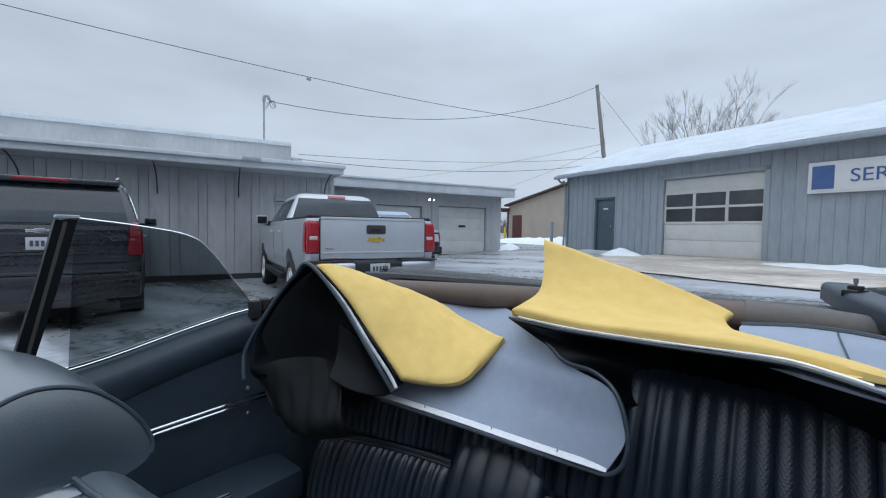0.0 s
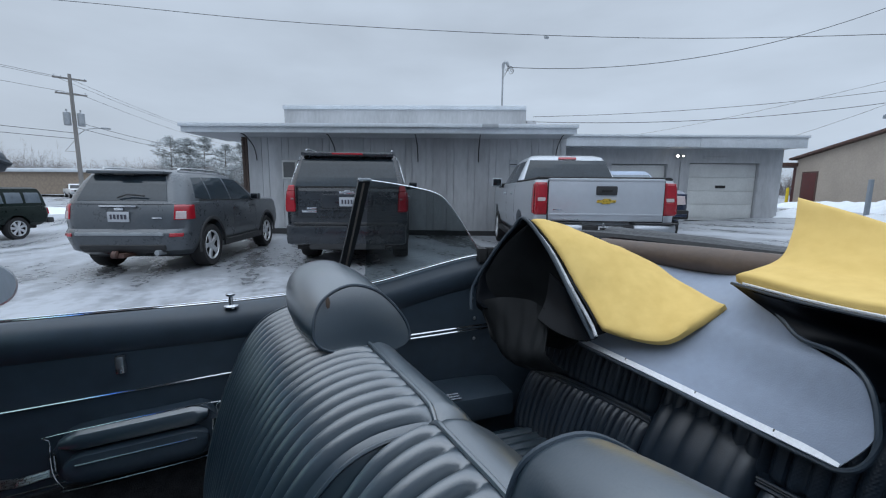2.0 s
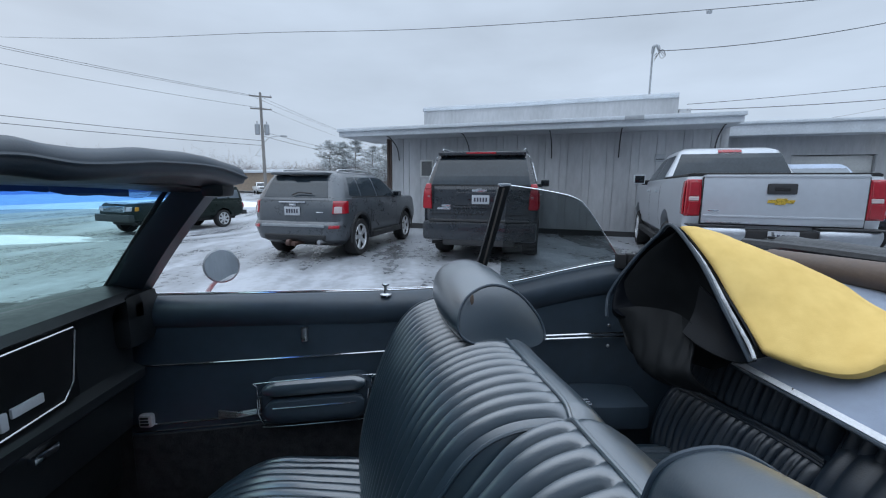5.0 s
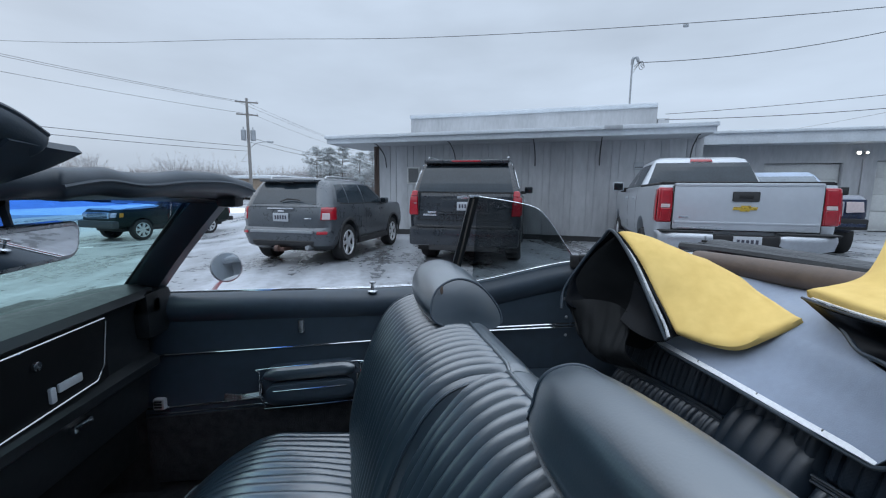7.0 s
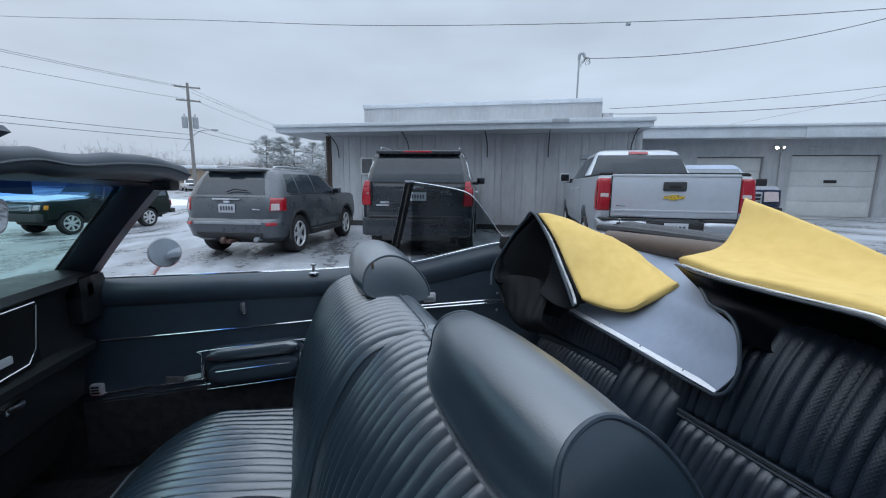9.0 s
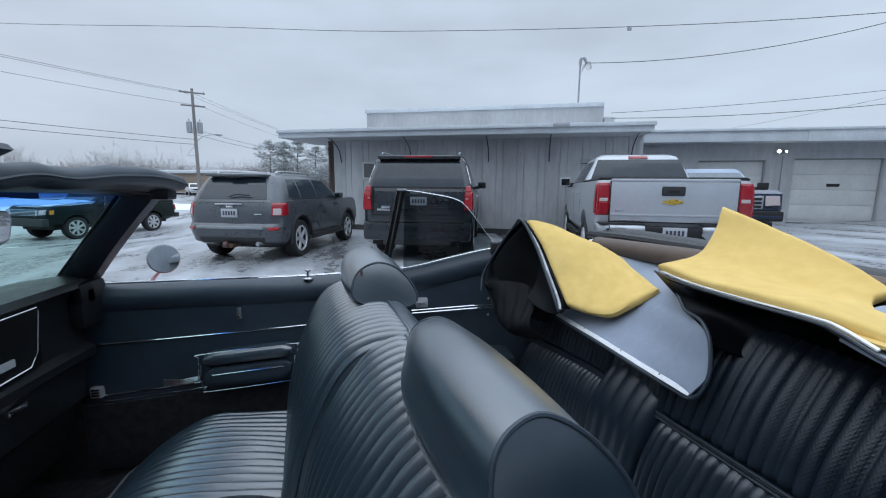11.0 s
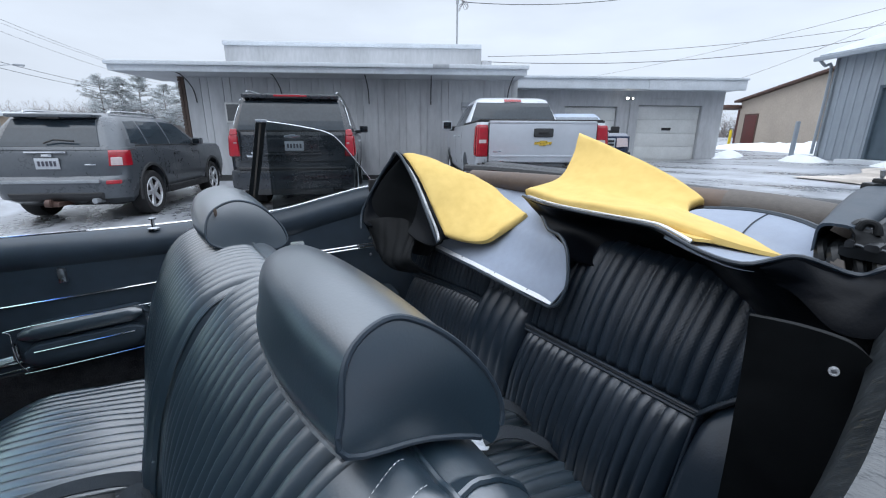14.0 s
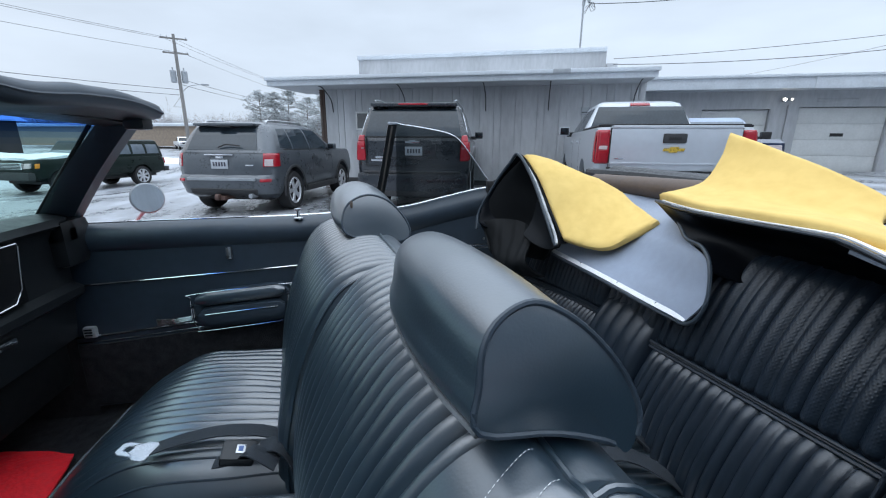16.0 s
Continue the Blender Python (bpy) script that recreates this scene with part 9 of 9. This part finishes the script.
def build_top():
    top = tagged(new("folded_top"), "folded convertible top of dark vinyl with exposed bows and latches", "soft top")
    # rolled rear curtain, brown at the middle and grey-brown at the driver's end
    bm = bmesh.new()
    tube(bm, [(-0.64, 1.135, 1.095), (-0.35, 1.19, 1.105), (-0.05, 1.225, 1.115), (0.18, 1.245, 1.120), (0.31, 1.255, 1.122)], 0.034, 14, 30)
    part("rolled_curtain", bm, BROWN_CLOTH, top, "brown rolled vinyl")
    bm = bmesh.new()
    tube(bm, [(0.30, 1.256, 1.122), (0.40, 1.27, 1.12), (0.50, 1.29, 1.11), (0.60, 1.31, 1.09)], 0.037, 14, 16)
    part("rolled_curtain", bm, GREY_CLOTH, top, "grey-brown rolled cloth")
    # folded stack across the car
    part("stack_fold", sheet([[(-0.80, 1.27, 1.118), (-0.4, 1.36, 1.110), (0.1, 1.42, 1.105), (0.55, 1.44, 1.10)], [(-0.80, 1.31, 1.140), (-0.4, 1.42, 1.128), (0.1, 1.48, 1.122), (0.55, 1.50, 1.12)],
                              [(-0.78, 1.40, 1.125), (-0.4, 1.52, 1.110), (0.1, 1.58, 1.10), (0.55, 1.60, 1.10)], [(-0.74, 1.60, 1.06), (-0.4, 1.72, 1.05), (0.1, 1.78, 1.05), (0.55, 1.78, 1.05)]], 40, 20, 0.02, lambda u, v: 0.006 * noise.noise(Vector((u * 9, v * 4, 21)))), TOP_VINYL, top, "folded dark vinyl")
    part("fold_lining", sheet([[(-0.62, 1.215, 1.086), (-0.3, 1.29, 1.085), (0.1, 1.345, 1.086), (0.46, 1.375, 1.088)], [(-0.62, 1.235, 1.110), (-0.3, 1.315, 1.108), (0.1, 1.37, 1.106), (0.46, 1.40, 1.106)], [(-0.62, 1.26, 1.120), (-0.3, 1.34, 1.116), (0.1, 1.40, 1.112), (0.46, 1.43, 1.112)]], 36, 8, 0.006, lambda u, v: 0.004 * noise.noise(Vector((u * 8, v * 3, 27)))), FOLD_GREY, top, "pale grey lining of the folded top")
    bm = bmesh.new()
    tube(bm, [(-0.83, 1.20, 1.120), (-0.60, 1.26, 1.125), (-0.2, 1.36, 1.122), (0.2, 1.42, 1.118), (0.5, 1.45, 1.12)], 0.017, 8, 30)
    part("bow", bm, TOP_VINYL, top, "vinyl-wrapped bow")
    part("well_liner", sheet([[(-0.70, 1.0, 0.93), (0, 1.05, 0.93), (0.66, 1.0, 0.93)], [(-0.68, 1.2, 0.95), (0, 1.25, 0.95), (0.64, 1.2, 0.95)], [(-0.66, 1.5, 1.0), (0, 1.6, 1.0), (0.62, 1.5, 1.0)]], 16, 12, 0.01), DULL_SHADE_VINYL, top)

    for s in (1, -1):
        part("well_wall", sheet([[(s * (half(y) + 0.016), y, z) for y in (0.95, 1.1, 1.25, 1.4, 1.6)] for z in (0.90, 0.99, 1.055 if s < 0 else 1.095)], 16, 6, 0.008), DULL_SHADE_VINYL, top)

    def latch(x, y, z, turn):
        m = pose(x, y, z, 0, 0, turn)
        bm = bmesh.new()
        box(bm, -0.014, 0.014, -0.022, 0.022, 0.0, 0.016, 0.004, m)
        la = part("latch", bm, SATIN_BLACK, top, "black header latch")
        bm = bmesh.new()
        q = [m @ Vector(p) for p in ((0, 0.0, 0.018), (0, 0.002, 0.030), (0, 0.0, 0.040))]
        tube(bm, q, 0.0042, 8)
        part("latch_pin", bm, GALV, la)
        bm = bmesh.new()
        box(bm, -0.012, 0.012, -0.005, 0.010, 0.014, 0.024, 0.003, m)
        part("latch_nut", bm, DARK_SLOT, la)
    for y, z, h in ((0.735, 1.082, 0.030), (0.765, 1.088, 0.022), (0.80, 1.092, 0.016)):
        part("hinge_bracket", boxed(-0.752, -0.724, y - 0.012, y + 0.014, z - h, z + h * 0.5, 0.004), DARK_SLOT, top, "dark top hinge bracket")
    latch(-0.83, 1.295, 1.118, 20)
    latch(0.478, 1.415, 1.168, -30)
    # header bow and rails stacked on the driver's side, running back
    def rail(name, pts, w, h, mat, lab=""):
        line = spline(pts, 22)
        rings = []
        for i, p in enumerate(line):
            t = (line[min(i + 1, 21)] - line[max(i - 1, 0)]).normalized()
            s = t.cross(Vector((0, 0, 1))).normalized()
            up = s.cross(t)
            rings.append([p + s * (w * a) + up * (h * b) for a, b in ((-0.5, -0.35), (-0.35, -0.5), (0.35, -0.5), (0.5, -0.35), (0.5, 0.3), (0.3, 0.5), (-0.3, 0.5), (-0.5, 0.3))])
        bm = bmesh.new()
        loft(bm, rings)
        return part(name, bm, mat, top, lab)
    def channel(name, pts, w0, w1, h, mat, lab):
        """A hollow inverted trough, open at its front end and wider behind."""
        line = spline(pts, 24)
        rings = []
        for i, p in enumerate(line):
            t = (line[min(i + 1, 23)] - line[max(i - 1, 0)]).normalized()
            s = t.cross(Vector((0, 0, 1))).normalized()
            up = s.cross(t)
            out = [(-0.5, -0.6), (-0.5, 0.15), (-0.46, 0.34), (-0.36, 0.46), (-0.2, 0.5), (0.2, 0.5), (0.36, 0.46), (0.46, 0.34), (0.5, 0.15), (0.5, -0.6)]
            ins = [(a * 0.86, b * 0.86 - 0.03) for a, b in reversed(out)]
            w = w0 + (w1 - w0) * min(1.0, i / 14)
            rings.append([p + s * (w * a) + up * (h * b) for a, b in out + ins])
        bm = bmesh.new()
        loft(bm, rings)
        return part(name, bm, mat, top, lab)
    channel("header_bow", [(0.583, 1.02, 1.138), (0.568, 1.09, 1.144), (0.538, 1.21, 1.152), (0.488, 1.42, 1.160), (0.47, 1.62, 1.16)], 0.042, 0.066, 0.040, BLACK_VINYL, "vinyl-wrapped header bow")
    rail("side_rail", [(0.622, 1.02, 1.124), (0.610, 1.12, 1.135), (0.580, 1.32, 1.158), (0.565, 1.6, 1.16)], 0.060, 0.016, SATIN_BLACK, "dark steel side rail")
    for dx, dz, w, h in ((-0.018, 0.012, 0.010, 0.010), (0.004, 0.011, 0.014, 0.009)):
        rail("rail_seal", [(0.622 + dx, 1.01, 1.124 + dz), (0.610 + dx, 1.12, 1.135 + dz), (0.580 + dx, 1.32, 1.158 + dz)], w, h, TOP_VINYL, "grooved rubber seal")
    lip = [(0.610, 1.010, 1.137), (0.636, 1.030, 1.132), (0.633, 1.070, 1.139), (0.627, 1.120, 1.145), (0.618, 1.180, 1.152), (0.608, 1.260, 1.157), (0.599, 1.330, 1.170)]
    part("torn_lip", sheet([lip, [(0.603, 1.015, 1.150), (0.624, 1.040, 1.145), (0.621, 1.080, 1.149), (0.616, 1.130, 1.155), (0.605, 1.190, 1.161), (0.594, 1.270, 1.167), (0.590, 1.340, 1.174)], [(0.596, 1.020, 1.154), (0.606, 1.050, 1.151), (0.603, 1.090, 1.153), (0.598, 1.140, 1.158), (0.590, 1.200, 1.163), (0.582, 1.280, 1.168), (0.578, 1.350, 1.175)]], 70, 12, 0.003,
                           lambda u, v: 0.004 * (1 - v) * noise.noise(Vector((u * 26, 3, 1))) + 0.002 * noise.noise(Vector((u * 12, v * 4, 2)))), DULL_SHADE_VINYL, top, "ragged rubber lip")
    line = spline(lip, 60)
    bm = bmesh.new()
    tube(bm, [p + Vector((0, -0.001, 0.003 * noise.noise(Vector((k * 0.45, 3, 1))))) for k, p in enumerate(line)], 0.0016, 5)
    part("lip_edge", bm, WORN_WELT, top, "worn pale edge")
    bm = bmesh.new()
    tube(bm, [(0.603, 1.030, 1.130), (0.602, 1.028, 1.150), (0.606, 1.032, 1.162), (0.616, 1.036, 1.160), (0.621, 1.034, 1.148)], 0.0048, 10, 18)
    part("rubber_elbow", bm, DULL_SHADE_VINYL, top, "black rubber elbow")
    for x, y, z, r in ((0.560, 1.035, 1.122, 0.008), (0.580, 1.030, 1.120, 0.010), (0.604, 1.035, 1.116, 0.007), (0.628, 1.03, 1.114, 0.009)):
        bm = bmesh.new()
        tube(bm, [(x, y + 0.03, z + 0.004), (x + 0.004, y + 0.004, z), (x + 0.010, y - 0.004, z - 0.022), (x + 0.004, y + 0.004, z - 0.05)], r, 8, 12)
        part("hinge_link", bm, SATIN_BLACK, top)
    part("slack_strap", sheet([[(0.585, 1.022, 1.112), (0.600, 1.020, 1.110)], [(0.592, 1.012, 1.085), (0.612, 1.010, 1.088)], [(0.600, 1.020, 1.06), (0.622, 1.018, 1.062)]], 8, 4, 0.003), GREY_CLOTH, top, "slack grey-brown strap")
    part("well_floor", sheet([[(0.585, 0.985, 1.03), (0.66, 1.0, 1.035), (0.735, 1.02, 1.04)], [(0.585, 1.2, 1.05), (0.66, 1.2, 1.055), (0.74, 1.2, 1.05)], [(0.585, 1.5, 1.08), (0.66, 1.5, 1.085), (0.74, 1.5, 1.07)]], 10, 10, 0.006), DULL_SHADE_VINYL, top)
    bm = bmesh.new()
    tube(bm, [(0.592, 1.035, 1.150), (0.597, 1.042, 1.161), (0.603, 1.06, 1.158)], 0.0055, 8, 8)
    part("hinge_pin", bm, SATIN_BLACK, top)
    for dz in (0.0, -0.018):
        bm = bmesh.new()
        tube(bm, [(0.645, 1.06, 1.112 + dz), (0.668, 1.09, 1.112 + dz), (0.690, 1.13, 1.100 + dz), (0.695, 1.19, 1.06 + dz)], 0.008, 8, 12)
        part("pivot_arm", bm, SATIN_BLACK, top)
    # dark filler, added so that nothing shows through between the folds
    part("fold_filler", sheet([[(0.50, 1.34, 1.135), (0.58, 1.30, 1.150), (0.655, 1.26, 1.120)], [(0.50, 1.42, 1.160), (0.585, 1.38, 1.172), (0.67, 1.36, 1.150)], [(0.51, 1.60, 1.158), (0.60, 1.60, 1.170), (0.69, 1.58, 1.145)], [(0.52, 1.76, 1.08), (0.60, 1.78, 1.08), (0.69, 1.74, 1.07)]], 20, 18, 0.02, lambda u, v: 0.006 * noise.noise(Vector((u * 5, v * 5, 41)))), DULL_SHADE_VINYL, top, "dark filler sheet added under the loose folds")
    # big loose fold of vinyl at the driver's end: a bowl that rises to a crest, then curls down outside
    rim = [(0.647, 1.080, 1.130), (0.659, 1.120, 1.132), (0.660, 1.160, 1.135), (0.653, 1.210, 1.151), (0.640, 1.260, 1.173), (0.632, 1.290, 1.190), (0.631, 1.300, 1.202)]
    part("loose_fold", sheet([rim, [(0.605, 1.200, 1.125), (0.582, 1.300, 1.121), (0.570, 1.380, 1.131), (0.577, 1.400, 1.157), (0.590, 1.390, 1.178), (0.603, 1.370, 1.193), (0.620, 1.330, 1.205)],
                              [(0.552, 1.350, 1.150), (0.525, 1.450, 1.160), (0.515, 1.500, 1.172), (0.535, 1.500, 1.184), (0.555, 1.475, 1.191), (0.580, 1.430, 1.199), (0.613, 1.360, 1.206)],
                              [(0.54, 1.66, 1.12), (0.54, 1.68, 1.13), (0.55, 1.70, 1.14), (0.58, 1.70, 1.15), (0.60, 1.69, 1.155), (0.61, 1.66, 1.16), (0.63, 1.60, 1.17)]], 44, 26, 0.005, lambda u, v: 0.004 * noise.noise(Vector((u * 5, v * 4, 31)))), TOP_VINYL, top, "loose black vinyl fold")
    # dark sheet added in the gap where the open well is only shade
    part("well_shade_sheet", sheet([[(0.43, 1.37, 1.125), (0.53, 1.31, 1.135), (0.62, 1.25, 1.122), (0.705, 1.20, 1.112)], [(0.43, 1.38, 1.07), (0.53, 1.32, 1.08), (0.62, 1.27, 1.08), (0.705, 1.22, 1.075)], [(0.43, 1.39, 1.0), (0.53, 1.33, 1.0), (0.62, 1.28, 1.02), (0.705, 1.23, 1.03)]], 18, 10, 0.006), DULL_SHADE_VINYL, top)
    limb = [(0.631, 1.300, 1.202), (0.633, 1.305, 1.207), (0.641, 1.300, 1.201), (0.656, 1.270, 1.183), (0.671, 1.220, 1.161), (0.684, 1.170, 1.143), (0.695, 1.130, 1.123), (0.691, 1.100, 1.112), (0.693, 1.100, 1.096)]
    # darker than the bowl's vinyl: shade inside the curl, put into the colour
    part("curled_fold", sheet([limb, [(0.628, 1.315, 1.203), (0.630, 1.320, 1.208), (0.636, 1.325, 1.198), (0.643, 1.320, 1.178), (0.648, 1.290, 1.152), (0.654, 1.260, 1.130), (0.664, 1.215, 1.112), (0.662, 1.180, 1.100), (0.668, 1.160, 1.083)],
                               [(0.624, 1.330, 1.203), (0.624, 1.335, 1.206), (0.625, 1.350, 1.193), (0.622, 1.360, 1.170), (0.620, 1.360, 1.140), (0.622, 1.340, 1.113), (0.631, 1.300, 1.099), (0.635, 1.250, 1.086), (0.643, 1.220, 1.069)]], 44, 14, 0.005, lambda u, v: 0.004 * noise.noise(Vector((u * 6, v * 3, 33)))), DULL_SHADE_VINYL, top, "curled black vinyl edge")
    for line in (rim, limb):
        bm = bmesh.new()
        tube(bm, [Vector(p) + Vector((0.001, -0.003, 0)) for p in line], 0.0018, 6, 46)
        part("fold_piping", bm, TOP_VINYL, top)
    part("loose_fold", sheet([[(0.656, 1.270, 1.151), (0.670, 1.220, 1.124), (0.685, 1.170, 1.104), (0.711, 1.100, 1.085)], [(0.665, 1.300, 1.148), (0.681, 1.250, 1.130), (0.701, 1.180, 1.108), (0.719, 1.100, 1.087)], [(0.682, 1.310, 1.136), (0.696, 1.270, 1.122), (0.708, 1.220, 1.101), (0.724, 1.120, 1.086)],
                              [(0.690, 1.36, 1.10), (0.708, 1.33, 1.09), (0.72, 1.27, 1.075), (0.73, 1.18, 1.065)]], 24, 24, 0.006, lambda u, v: 0.004 * noise.noise(Vector((u * 5, v * 4, 37)))), DULL_SHADE_VINYL, top)
    nets = {1: [[(0.700, 1.105, 1.058), (0.735, 1.080, 1.076), (0.80, 1.075, 1.084), (0.850, 1.085, 1.064)], [(0.700, 1.21, 1.104), (0.750, 1.21, 1.106), (0.81, 1.23, 1.098), (0.848, 1.25, 1.074)], [(0.665, 1.46, 1.122), (0.72, 1.50, 1.112), (0.79, 1.55, 1.096), (0.82, 1.58, 1.072)]],
            -1: [[(0.715, 1.135, 1.088), (0.75, 1.16, 1.094), (0.80, 1.19, 1.092), (0.84, 1.20, 1.078)], [(0.72, 1.25, 1.092), (0.765, 1.30, 1.098), (0.81, 1.34, 1.094), (0.845, 1.36, 1.078)], [(0.70, 1.6, 1.08), (0.74, 1.66, 1.085), (0.79, 1.7, 1.08), (0.82, 1.72, 1.066)]]}
    for s, net in nets.items():
        part("white_rail", sheet([[(s * x, y, z) for x, y, z in r] for r in net], 20, 16, 0.012), WHITE_TRIM, top, "white painted boot rail")
        bm = bmesh.new()
        tube(bm, [(s * x, y - 0.004, z - 0.007) for x, y, z in net[0]], 0.004, 6, 20)
        part("rail_edge", bm, CHROME, top)


build_top()
